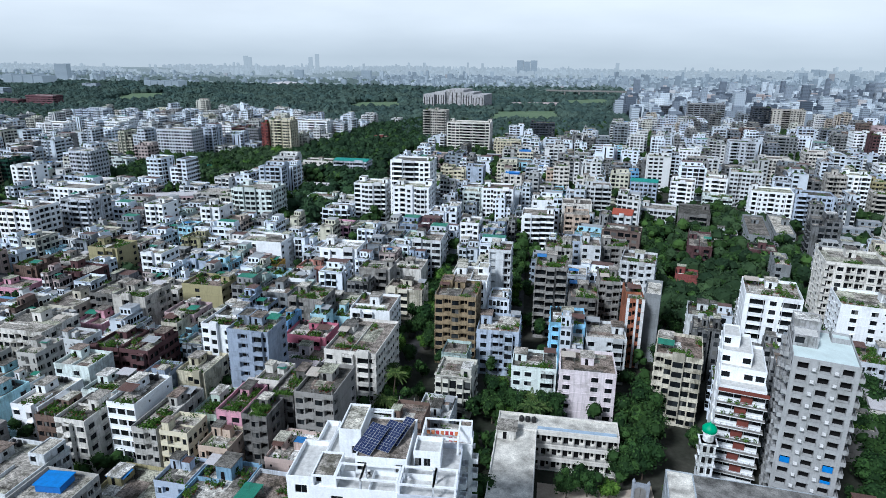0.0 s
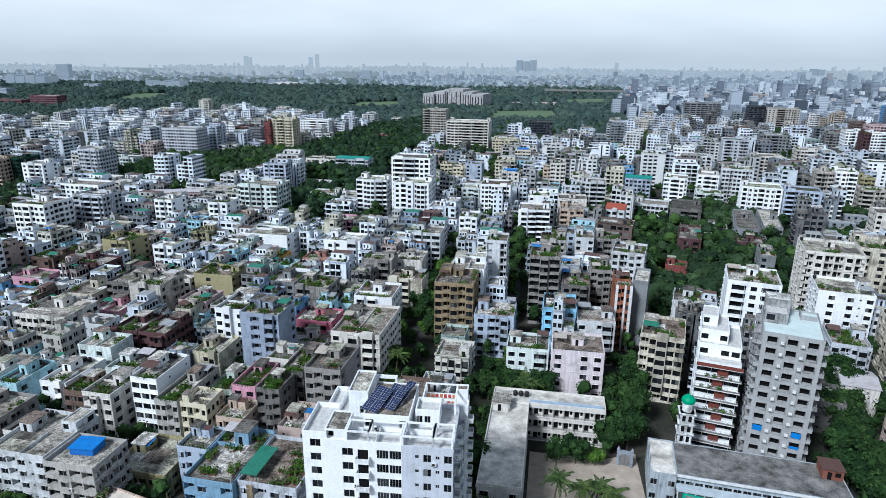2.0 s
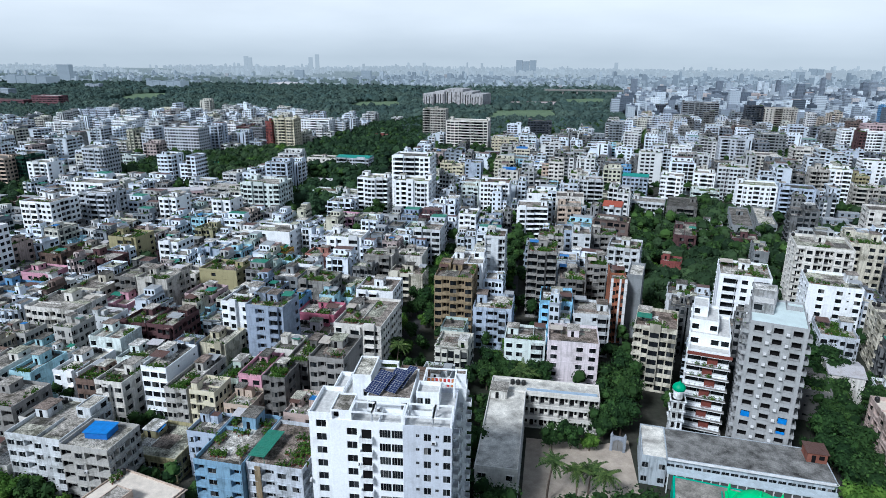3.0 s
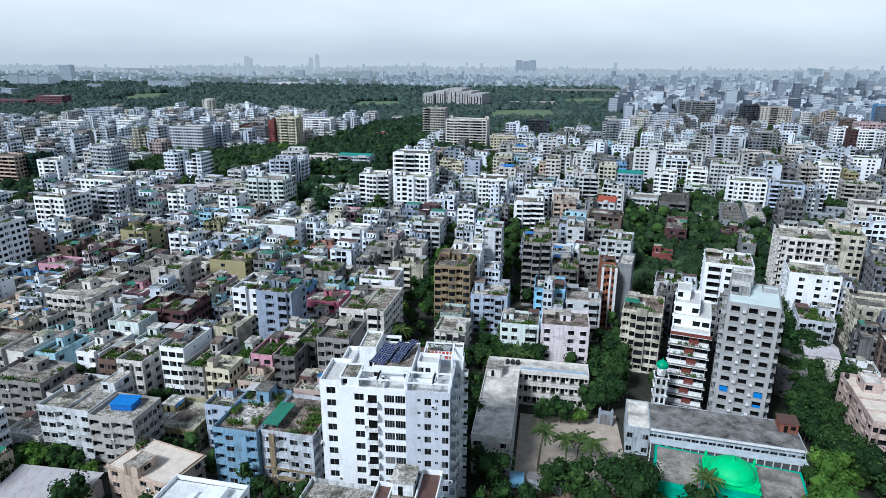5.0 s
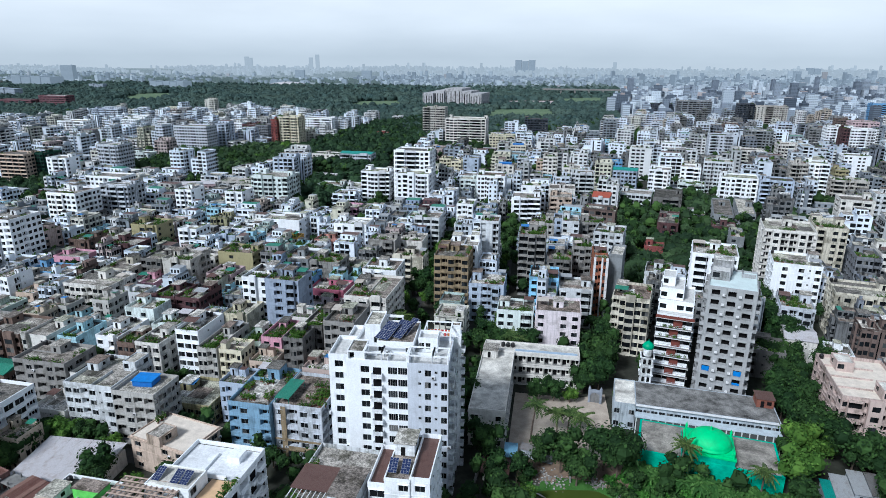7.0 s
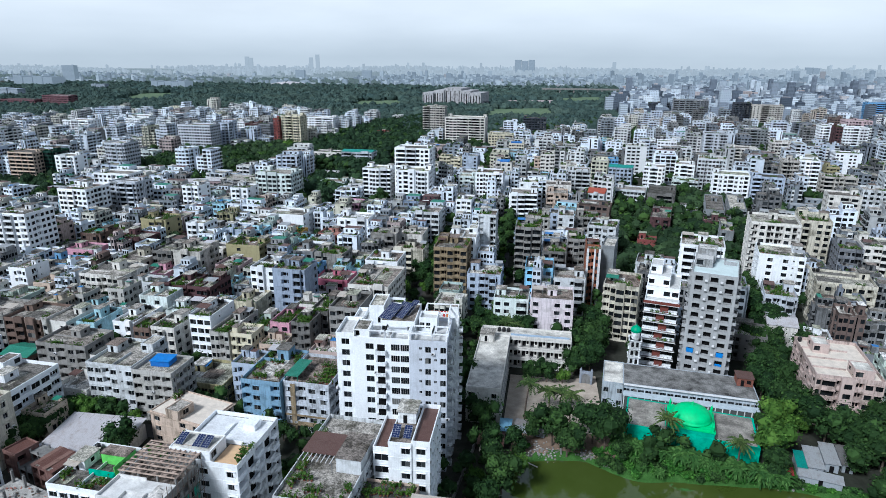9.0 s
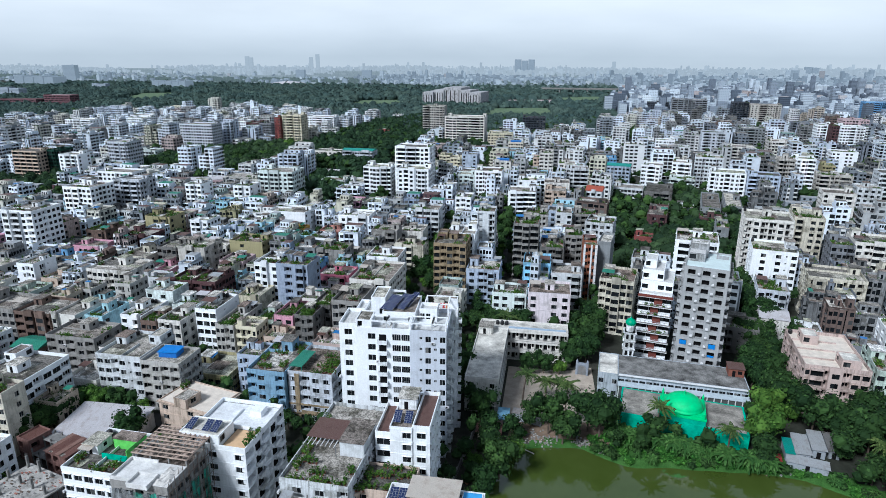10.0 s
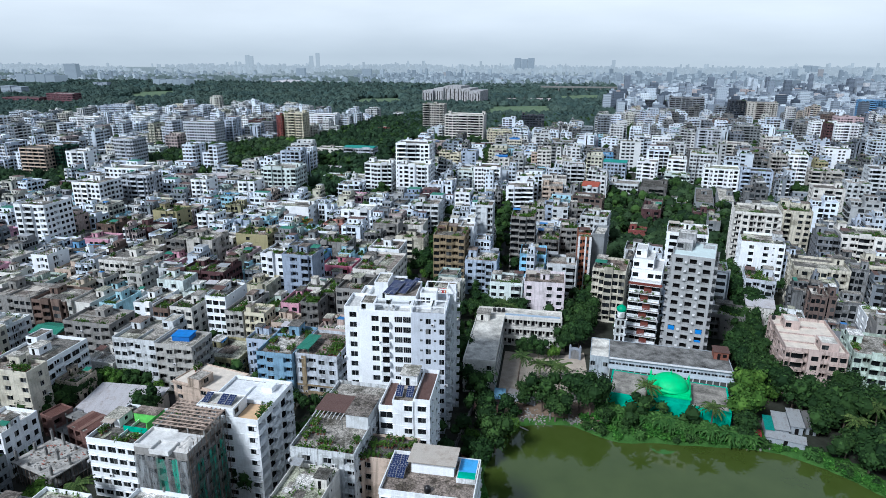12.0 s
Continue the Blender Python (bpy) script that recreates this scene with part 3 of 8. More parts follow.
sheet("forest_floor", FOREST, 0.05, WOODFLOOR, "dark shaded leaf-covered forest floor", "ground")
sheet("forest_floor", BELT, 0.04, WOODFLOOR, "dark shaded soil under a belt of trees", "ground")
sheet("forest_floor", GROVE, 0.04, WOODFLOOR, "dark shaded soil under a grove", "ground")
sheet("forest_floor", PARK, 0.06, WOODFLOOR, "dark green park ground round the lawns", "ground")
sheet("lawn", LAWN_1, 0.3, LAWN, "mown pale green park lawn", "lawn")
sheet("lawn", LAWN_3, 0.3, LAWN, "mown green park lawn by the railway", "lawn")
sheet("lawn", LAWN_4, 0.3, LAWN, "pale grassy clearing in the forest", "lawn")
sheet("plaza", PLAZA, 0.3, plain("pink_paving", (0.42, 0.36, 0.36), 0.9), "pale pink paved park plaza", "plaza")
sheet("lawn", LAWN_2, 0.3, LAWN, "mown pale green lawn among trees", "lawn")
ROADS = [
    ("road", [(-50, 22), (-46, 22), (-46.5, 98), (-50.5, 98)]), ("road", [(-50, 146), (-44, 146), (-43, 300), (-48, 300)]),
    ("road", [(76, 118), (82, 118), (97, 160), (97, 250), (91, 250), (90, 162)]), ("road", [(40, 195), (47, 195), (70, 430), (62, 430)]),
    ("road", [(-10, 160), (-5, 160), (-12, 330), (-18, 330)]), ("road", [(-160, 82), (-60, 78), (-60, 84), (-160, 87)])]
for nm, pts in ROADS:
    sheet(nm, pts, 0.03, ASPHALT, "narrow worn grey asphalt street", "road")
sheet("pavement", [(1, 100), (30, 104), (29, 138), (20, 134), (1, 134)], 0.05, PAVING, "sandy school yard of bare trodden earth", "yard")


# ---- plants ----
def leaves(s, blobs, count, size, rng, slot=0, flat=0.4):
    """Many small leaf clusters over the surface of the blobs (x, y, z, radius)."""
    weights = [b[3] ** 2 for b in blobs]
    for _ in range(count):
        bx, by, bz, br = rng.choices(blobs, weights)[0]
        v = Vector((rng.gauss(0, 1), rng.gauss(0, 1), rng.gauss(0.25, 1))).normalized()
        c = Vector((bx, by, bz)) + v * br * rng.uniform(0.72, 1.08)
        nrm = (v + Vector((rng.gauss(0, flat), rng.gauss(0, flat), rng.gauss(0.2, flat)))).normalized()
        a = nrm.orthogonal().normalized()
        a = Matrix.Rotation(rng.uniform(0, 6.28), 3, nrm) @ a
        b = nrm.cross(a)
        k = size * rng.uniform(0.6, 1.35)
        a, b = a * k, b * k * rng.uniform(0.5, 0.9)
        s.poly([tuple(c - a), tuple(c - b * 0.9 + a * 0.1), tuple(c + a), tuple(c + b)], slot)


def core(s, blobs, slot=0):
    """The shaded inside of a crown."""
    for bx, by, bz, br in blobs:
        r = br * 0.8
        n = len(s.v)
        rings = ((0.75, -0.6), (1.0, 0.1), (0.7, 0.7), (0.02, 1.0))
        for q, zz in rings:
            for i in range(6):
                k = r * (1.0 + 0.45 * noise.noise((bx * 0.7 + i * 1.9, by * 0.7, zz * 2.3)))
                a = i * 1.0472 + bx
                s.v.append((bx + k * q * math.cos(a), by + k * q * math.sin(a), bz + k * zz))
        for k in range(3):
            for i in range(6):
                j = (i + 1) % 6
                s.f.append((n + k * 6 + i, n + k * 6 + j, n + k * 6 + 6 + j, n + k * 6 + 6 + i))
                s.s.append(slot)


def tree_template(seed, height, spread, mat, count):
    rng = random.Random(seed)
    t = Shape()
    th = height * 0.34
    t.tube(0, 0, -0.3, th, 0.28, 0.16, 7)
    blobs = [(0, 0, height * 0.62, spread * 0.68)]
    for i in range(9):
        a, r = i * 0.7 + rng.uniform(-0.3, 0.3), spread * rng.uniform(0.35, 0.62)
        z = height * rng.uniform(0.36, 0.8)
        blobs.append((r * math.cos(a), r * math.sin(a), z, spread * rng.uniform(0.36, 0.52)))
        t.bar((0, 0, th * rng.uniform(0.7, 1.0)), (r * 0.8 * math.cos(a), r * 0.8 * math.sin(a), z), 0.08)
    c = Shape()
    core(c, [(x, y, z, r * 0.86) for x, y, z, r in blobs])
    leaves(c, blobs, int(count * 1.35), 0.38, rng)
    ob = root("tree", pose(0, -900, -60), "leafy broad-crowned green street tree", "tree", "trees of the town")
    part("trunk", t, [BARK], ob)
    part("crown", c, [mat], ob)
    return ob


def palm_template(seed, height):
    rng = random.Random(seed)
    t, c = Shape(), Shape()
    lean = rng.uniform(-0.1, 0.1)
    n = 6
    for i in range(n):
        z0, z1 = height * i / n, height * (i + 1) / n
        t.bar((lean * z0 * z0 / height, 0, z0 - 0.1), (lean * z1 * z1 / height, 0, z1), 0.2 - 0.015 * i)
    tx = lean * height
    for k in range(20):
        a, up = k * 2.4, rng.uniform(-0.1, 1.0)
        ux, uy = math.cos(a), math.sin(a)
        prev = Vector((tx, 0, height))
        length = rng.uniform(3.4, 4.4)
        for i in range(5):
            q = (i + 1) / 5
            p = Vector((tx + ux * length * q * 0.95, uy * length * q * 0.95, height + up * length * q * 0.7 - 1.9 * q * q))
            side = Vector((-uy, ux, 0)) * (0.85 * (1 - q * 0.72))
            drop = Vector((0, 0, -0.28))
            for sg in (1, -1):
                for h in (0.0, 0.5):
                    m0 = prev.lerp(p, h)
                    m1 = prev.lerp(p, h + 0.38)
                    c.poly([tuple(m0), tuple(m1), tuple(m1 + side * sg + drop + (p - prev) * 0.35), tuple(m0 + side * sg + drop + (p - prev) * 0.25)], 0)
            prev = p
    ob = root("palm_tree", pose(0, -900, -60), "tall coconut palm with drooping fronds", "palm tree", "palms by the pond")
    part("trunk", t, [BARK], ob)
    part("fronds", c, [PALM], ob)
    return ob


def bush_template(seed, mat, w, h, count, size):
    rng = random.Random(seed)
    blobs = [(rng.uniform(-w, w), rng.uniform(-w * 0.6, w * 0.6), h * rng.uniform(0.3, 0.6), h * rng.uniform(0.3, 0.55)) for _ in range(6)]
    c = Shape()
    core(c, [(x, y, z, r * 0.8) for x, y, z, r in blobs])
    leaves(c, blobs, count, size, rng, 0, 0.8)
    return c.mesh("bush", [mat])


def banana_template(seed):
    """A clump of arching broad leaves, each split along its rib."""
    rng = random.Random(seed)
    c = Shape()
    for st in range(3):
        bx, by, h = rng.uniform(-0.8, 0.8), rng.uniform(-0.6, 0.6), rng.uniform(1.0, 1.9)
        c.tube(bx, by, 0, h, 0.14, 0.09, 6)
        for i in range(9):
            a = i * 2.4 + rng.uniform(-0.3, 0.3)
            length, up = rng.uniform(1.4, 2.2), rng.uniform(0.5, 1.4)
            ux, uy = math.cos(a), math.sin(a)
            prev, pw = Vector((bx, by, h)), 0.08
            for k in range(1, 5):
                q = k / 4
                p = Vector((bx + ux * length * q, by + uy * length * q, h + up * q * 1.3 - 1.7 * q * q))
                wide = 0.30 * math.sin(math.pi * min(0.95, q + 0.12)) + 0.03
                sd0, sd1 = Vector((-uy, ux, -0.35)) * pw, Vector((-uy, ux, -0.35)) * wide
                se0, se1 = Vector((uy, -ux, -0.35)) * pw, Vector((uy, -ux, -0.35)) * wide
                c.quad(tuple(prev), tuple(prev + sd0), tuple(p + sd1), tuple(p))
                c.quad(tuple(prev), tuple(p), tuple(p + se1), tuple(prev + se0))
                prev, pw = p, wide
    return c.mesh("bush", [leaf("banana_leaf", (0.020, 0.060, 0.014), (0.075, 0.16, 0.05))])


def garden_template(seed):
    """Potted plants and beds as they stand along a roof's parapet, 5 m by 2 m."""
    rng = random.Random(seed)
    c = Shape()
    for _ in range(11):
        x, y, h = rng.uniform(-2.4, 2.4), rng.uniform(-0.9, 0.9), rng.uniform(0.4, 1.7)
        c.tube(x, y, 0, 0.3, 0.16, 0.22, 6, 1)
        leaves(c, [(x, y, 0.35 + h * 0.5, h * 0.42)], 26, 0.2, rng, 0, 0.9)
    return c.mesh("roof_garden", [LEAF_B, BRICK])


TREES = [tree_template(11, 11, 5.2, LEAF_A, 620), tree_template(12, 9, 4.4, LEAF_A, 520), tree_template(13, 13, 6.0, LEAF_A, 700),
         tree_template(14, 8, 4.0, LEAF_B, 480), tree_template(15, 10, 5.0, LEAF_B, 560)]
PALMS = [palm_template(21, 9.5), palm_template(22, 12.0), palm_template(23, 7.5)]
BUSHES = [bush_template(31, LEAF_G, 1.4, 1.8, 300, 0.2), bush_template(32, LEAF_A, 1.2, 2.2, 260, 0.22), banana_template(33)]
GARDENS = [garden_template(41), garden_template(42), garden_template(43)]
tree_rng = random.Random(5)


def tree(x, y, size=1.0, k=None):
    k = tree_rng.randrange(5) if k is None else k
    m = pose(x, y, 0, 0, 0, tree_rng.uniform(0, 360)) @ Matrix.Diagonal((size, size, size * tree_rng.uniform(0.9, 1.1), 1))
    o = copy_thing(TREES[k], Matrix.Identity(4))
    o.matrix_basis = m
    return o


def palm(x, y, k, turn=0.0, size=1.0):
    o = copy_thing(PALMS[k], Matrix.Identity(4))
    o.matrix_basis = pose(x, y, 0, 0, 0, turn) @ Matrix.Diagonal((size, size, size, 1))


def bush(x, y, z=0.0, size=1.0, k=None):
    k = tree_rng.randrange(3) if k is None else k
    thing("bush", BUSHES[k], None, pose(x, y, z, 0, 0, tree_rng.uniform(0, 360)) @ Matrix.Diagonal((size, size, size, 1)),
          ("fresh green undergrowth by the pond", "dark green shrub on the ground", "broad-leaved banana-like plant by the pond")[k], "bush", "undergrowth")


# ---- roof furniture ----
def tank_template():
    s = Shape()
    s.lathe(0, 0, [(0.05, 0.0), (0.62, 0.0), (0.65, 0.1), (0.63, 0.45), (0.66, 0.5), (0.63, 0.9), (0.66, 0.95), (0.6, 1.25), (0.3, 1.42), (0.26, 1.5), (0.02, 1.52)], 12)
    return s.mesh("water_tank", [BLACK], True)


TANK = tank_template()


def water_tank(m):
    thing("water_tank", TANK, None, m, "black plastic water tank on a flat roof", "water tank", "roof water tanks")


def roof_plants(m, k):
    thing("roof_garden", GARDENS[k % 3], None, m, "potted green plants along a flat roof", "plants", "roof gardens", "stuff")


def solar_panel_templates():
    """Glass sheet, its aluminium frame with the lines between the cells, and the two rear legs."""
    sheet_, rim, leg = Shape(), Shape(), Shape()
    sheet_.box(-0.82, -1.57, -0.03, 0.82, 1.57, 0.0)
    for x in (-0.85, -0.28, 0.27, 0.82):
        rim.box(x, -1.6, -0.03, x + 0.03, 1.6, 0.012)
    for j in range(7):
        y = -1.6 + j * 0.528
        rim.box(-0.85, y, -0.03, 0.85, y + 0.025, 0.010)
    leg.box(-0.03, -0.03, -1.15, 0.03, 0.03, -0.02)
    return sheet_.mesh("cell_sheet", [SOLAR]), rim.mesh("frame", [FRAME]), leg.mesh("leg", [METAL])


SOLAR_PARTS = solar_panel_templates()


def solar_panel(m):
    top = root("solar_panel", m, "dark blue solar panel tilted on a roof", "solar panel", "roof solar panels")
    part("cell_sheet", SOLAR_PARTS[0], None, top, "dark blue glass over solar cells")
    part("frame", SOLAR_PARTS[1], None, top)
    for x in (-0.7, 0.7):
        part("leg", SOLAR_PARTS[2], None, top).matrix_local = pose(x, 1.4, 0)


def stair_house(top, x, y, z, w=3.4, d=4.2, h=2.6, mat=None):
    s = Shape()
    s.box(x, y, z - 0.02, x + w, y + d, z + h)
    s.box(x - 0.3, y - 0.3, z + h, x + w + 0.3, y + d + 0.3, z + h + 0.14, 1)
    s.quad((x + w * 0.3, y - 0.02, z), (x + w * 0.3 + 0.9, y - 0.02, z), (x + w * 0.3 + 0.9, y - 0.02, z + 2.0), (x + w * 0.3, y - 0.02, z + 2.0), 2)
    s.quad((x + w + 0.02, y + d * 0.4, z + 1), (x + w + 0.02, y + d * 0.4 + 1, z + 1), (x + w + 0.02, y + d * 0.4 + 1, z + 1.9), (x + w + 0.02, y + d * 0.4, z + 1.9), 2)
    part("stair_house", s, [PLASTER, mat or DECK, DARK], top)


def gable(top, name, x0, y0, x1, y1, z, rise, mat):
    """A low sloped sheet roof with a ridge along x."""
    s = Shape()
    ym = (y0 + y1) / 2
    s.quad((x0, y0, z), (x1, y0, z), (x1, ym, z + rise), (x0, ym, z + rise))
    s.quad((x1, y1, z), (x0, y1, z), (x0, ym, z + rise), (x1, ym, z + rise))
    s.poly([(x0, y0, z), (x0, ym, z + rise), (x0, y1, z)])
    s.poly([(x1, y0, z), (x1, y1, z), (x1, ym, z + rise)])
    part(name, s, [mat], top)


STUB = Shape()
STUB.box(-0.15, -0.15, 0, 0.15, 0.15, 0.9)
STUB.bar((0.08, 0.08, 0.9), (0.1, 0.1, 1.5), 0.015)
STUB.bar((-0.08, -0.08, 0.9), (-0.1, -0.1, 1.4), 0.015)
STUB = STUB.mesh("column_stub", [CONCRETE])


def clutter(top, x0, y0, x1, y1, z, rng):
    """What gathers on a flat roof: screed patches, dwarf walls, canopies, stubs of the next storey's columns."""
    w, d = x1 - x0, y1 - y0
    s = Shape()
    for i in range(rng.randint(3, 6)):
        a, b = rng.uniform(1.5, w * 0.55), rng.uniform(1.5, d * 0.45)
        x, y = rng.uniform(x0 + 0.3, max(x0 + 0.31, x1 - a - 0.3)), rng.uniform(y0 + 0.3, max(y0 + 0.31, y1 - b - 0.3))
        s.box(x, y, z, x + a, y + b, z + 0.03 + 0.012 * i)
    part("screed", s, [DECK], top, kind="stuff")
    if rng.random() < 0.7:
        s = Shape()
        if rng.random() < 0.5:
            y = rng.uniform(y0 + d * 0.3, y0 + d * 0.7)
            s.box(x0 + 0.2, y, z, x0 + w * rng.uniform(0.4, 0.95), y + 0.15, z + rng.uniform(0.4, 1.1))
        else:
            x = rng.uniform(x0 + w * 0.3, x0 + w * 0.7)
            s.box(x, y0 + 0.2, z, x + 0.15, y0 + d * rng.uniform(0.4, 0.95), z + rng.uniform(0.4, 1.1))
        part("roof_wall", s, [PLASTER], top)
    if rng.random() < 0.5:
        a, b = rng.uniform(2.5, 4.5), rng.uniform(2.5, 4.0)
        x, y = rng.choice((x0 + 0.4, max(x0 + 0.4, x1 - a - 0.4))), rng.uniform(y0 + 0.4, max(y0 + 0.5, y1 - b - 0.4))
        s = Shape()
        for px in (x, x + a):
            for py in (y, y + b):
                s.bar((px, py, z), (px, py, z + 2.2), 0.05, 1)
        s.quad((x - 0.2, y - 0.2, z + 2.1), (x + a + 0.2, y - 0.2, z + 2.1), (x + a + 0.2, y + b + 0.2, z + 2.45), (x - 0.2, y + b + 0.2, z + 2.45), 0)
        part("canopy", s, [rng.choice((RED_TIN, GREY_TIN, GREY_TIN, CREAM_TIN, GREEN_TIN, BLUE_TIN, WHITE_TIN)), METAL], top)
    if rng.random() < 0.3:
        for x in (x0 + 0.3, (x0 + x1) / 2, x1 - 0.3):
            for y in (y0 + 0.3, y1 - 0.3):
                part("column_stub", STUB, None, top).matrix_local = pose(x, y, z + 0.95)


TAKEN = []  # footprints of what stands already: centre, half sizes, turn


def take(x, y, w, d, rot):
    """Keep a footprint whose front's middle is (x, y)."""
    a = radians(rot)
    TAKEN.append((x - math.sin(a) * d / 2, y + math.cos(a) * d / 2, w / 2, d / 2, a))


def free(x, y, hw, hd, a):
    """Whether a box with its middle at (x, y) meets no footprint."""
    for bx, by, bw, bd, b in TAKEN:
        if (bx - x) ** 2 + (by - y) ** 2 > (math.hypot(hw, hd) + math.hypot(bw, bd)) ** 2:
            continue
        apart = False
        for t in (a, b):
            for ux, uy in ((math.cos(t), math.sin(t)), (-math.sin(t), math.cos(t))):
                gap = abs((bx - x) * ux + (by - y) * uy)
                ra = hw * abs(math.cos(a) * ux + math.sin(a) * uy) + hd * abs(-math.sin(a) * ux + math.cos(a) * uy)
                rb = bw * abs(math.cos(b) * ux + math.sin(b) * uy) + bd * abs(-math.sin(b) * ux + math.cos(b) * uy)
                apart |= gap > ra + rb
        if not apart:
            return False
    return True


def describe(floors, hue, front, garden):
    has = "railed balconies" if "B" in front else "sunken balconies" if "b" in front else "wide windows" if "W" in front else "small windows" if "w" in front else "blank walls"
    return f"{WORDS[min(floors, 16)]}-storey {SAY.get(hue, hue)} block with {has}" + (" and roof garden" if garden else "")


def dress_roof(m, x0, y0, x1, y1, z, rng, garden, tanks=True):
    """Tanks and plants, each a thing of its own, on a roof between x0..x1, y0..y1 of the house at m."""
    if tanks:
        for i in range(rng.choice((1, 1, 2, 2, 3))):
            water_tank(m @ pose(x0 + 1.2 + i * 1.5, y1 - 1.3, z))
    if garden or rng.random() < 0.8:
        for i in range(rng.randint(7, 11) if garden else rng.randint(1, 4)):
            if garden and i > 4:
                roof_plants(m @ pose(rng.uniform(x0 + 2.4, max(x0 + 2.5, x1 - 2.4)), rng.uniform(y0 + 1.5, max(y0 + 1.6, y1 - 1.5)), z, 0, 0, rng.choice((0, 90))), i)
            elif rng.random() < 0.6:
                roof_plants(m @ pose(rng.uniform(x0 + 2.6, max(x0 + 2.7, x1 - 2.6)), rng.choice((y0 + 1.2, y0 + 3.5)), z), i)
            else:
                roof_plants(m @ pose(rng.choice((x0 + 1.2, x1 - 1.2)), rng.uniform(y0 + 2.6, max(y0 + 2.7, y1 - 2.6)), z, 0, 0, 90), i)


def tarp_shed(x, y, z, w, d, rot, mat, label):
    top = root("roof_shed", pose(x, y, z, 0, 0, rot), label, "shed")
    s = Shape()
    s.box(-w / 2, -d / 2, 0, w / 2, d / 2, 1.7)
    part("wall", s, [plain("tarp_wall", (0.02, 0.15, 0.5), 0.6)], top)
    s = Shape()
    s.box(-w / 2 - 0.3, -d / 2 - 0.3, 1.7, w / 2 + 0.3, d / 2 + 0.3, 1.85)
    part("cover", s, [mat], top)


CREAM_DECK = plain("cream_screed", (0.66, 0.59, 0.51), 0.9, vary=0.2, scale=1.0)
PALE_DECK = plain("stained_pale_concrete", (0.62, 0.60, 0.55), 0.92, vary=0.6, scale=0.5)

def house(x, y, w, d, floors, hue, front, side, rot=0, extra="", near=None):
    """A block of flats: (x, y) the middle of its front, w wide, d deep."""
    rng = random.Random(int(x * 31 + y * 17 + floors))
    near = (y < 114) if near is None else near
    m = pose(x, y, 0, 0, 0, rot)
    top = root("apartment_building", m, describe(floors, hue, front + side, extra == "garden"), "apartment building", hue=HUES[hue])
    take(x, y, w + 0.6, d + 0.6, rot)
    back = "".join("w" if c in "bBWpGD" else c for c in reversed(front)) if y < 150 else "." * len(front)
    z = shell(top, -w / 2, 0, w / 2, d, 0, floors, (front, side, back, side[::-1]), near, rail=0.35 if extra == "wide" else 1.0, shade=floors < 12,
              roof_mat=CREAM_DECK if extra in ("wide", "pale") else None)
    if y > 114 and floors > 3 and w > 8.5 and extra != "frame" and rng.random() < 0.75:
        for bx in rng.sample((-0.42, -0.14, 0.16), 2 if w > 14 else 1):
            bw = w * rng.uniform(0.2, 0.26)
            tone = rng.choice((0.72, 0.9, 1.0, 1.0, 1.1))
            shell(top, bx * w, -1.1, bx * w + bw, 0.0, FH, floors - 1, (rng.choice(("w", "G", "G", "W")), ".", ".", "."), False, rail=rng.choice((0.3, 1.0, 1.9)), name="bay", shade=False, hue=tuple(min(0.9, c * tone) for c in HUES[hue]))
    if extra == "frame":
        bays = len(front)
        for i in range(bays + 1):
            s = Shape()
            x = -w / 2 + w * i / bays
            s.box(x - 0.2, -0.22, 0, x + 0.2, 0.02, floors * FH + 0.6)
            part("pilaster", s, [PLASTER], top)
        for i in range(floors):
            s = Shape()
            s.box(-w / 2, -0.14, (i + 1) * FH - 0.16, w / 2, 0.02, (i + 1) * FH + 0.12)
            part("floor_band", s, [PLASTER], top)
    if extra == "striped":
        for a, b in ((-0.52, -0.36), (0.02, 0.14), (0.34, 0.52)):
            s = Shape()
            s.box(a * w, -0.3, 0, b * w, 0.04, floors * FH + 1.0)
            part("white_strip", s, [TRIM], top, "white plastered strip up the front")
    if extra.startswith("tin_"):
        mat = {"tin_green": GREEN_TIN, "tin_teal": TEAL_TIN, "tin_white": WHITE_TIN}[extra]
        gable(top, "sheet_roof", -w / 2 - 0.4, -0.4, w / 2 + 0.4, d + 0.4, z + 1.0, 1.3, mat)
        return top
    if extra == "tarp":
        tarp_shed(x, y + 5, z, w * 0.7, 7, rot, TARP, "roof shed under bright blue sheeting")
    if extra == "redroof":
        gable(top, "sheet_roof", -w / 2 - 0.4, -0.4, w / 2 + 0.4, d + 0.4, z + 1.0, 2.2, tin("terracotta_tin", (0.42, 0.10, 0.06)))
        return top
    if extra == "net":
        def drape(at, length, high, tones):
            n, k = 28, 8
            s = Shape()
            for i in range(n):
                slot = tones[i * len(tones) // n]
                if slot is None:
                    continue
                for j in range(k):
                    q = []
                    for a, b in ((i, j), (i + 1, j), (i + 1, j + 1), (i, j + 1)):
                        sag = 0.35 * noise.noise((a * 0.45, b * 0.5, length)) + 0.12 * (a % 2)
                        q.append((*at(length * a / n, 0.55 + sag), 0.2 + (high - 0.2) * b / k + (0.5 * noise.noise((a * 0.6, 3.1, length)) if b == k else 0)))
                    s.quad(*q, slot)
            part("scaffold_net", s, [THIN_NET, NET], top, "grey and green builders' netting")

        drape(lambda a, o: (-w / 2 + a, -o), w, z - 0.6, (0, 0, 0, 0, 1, 1, 0, 1, 0, 0))
        drape(lambda a, o: (w / 2 + o, a), d, z - 2.5, (0, 1, 1, 0, None, 1, 1, None, 1, 1))
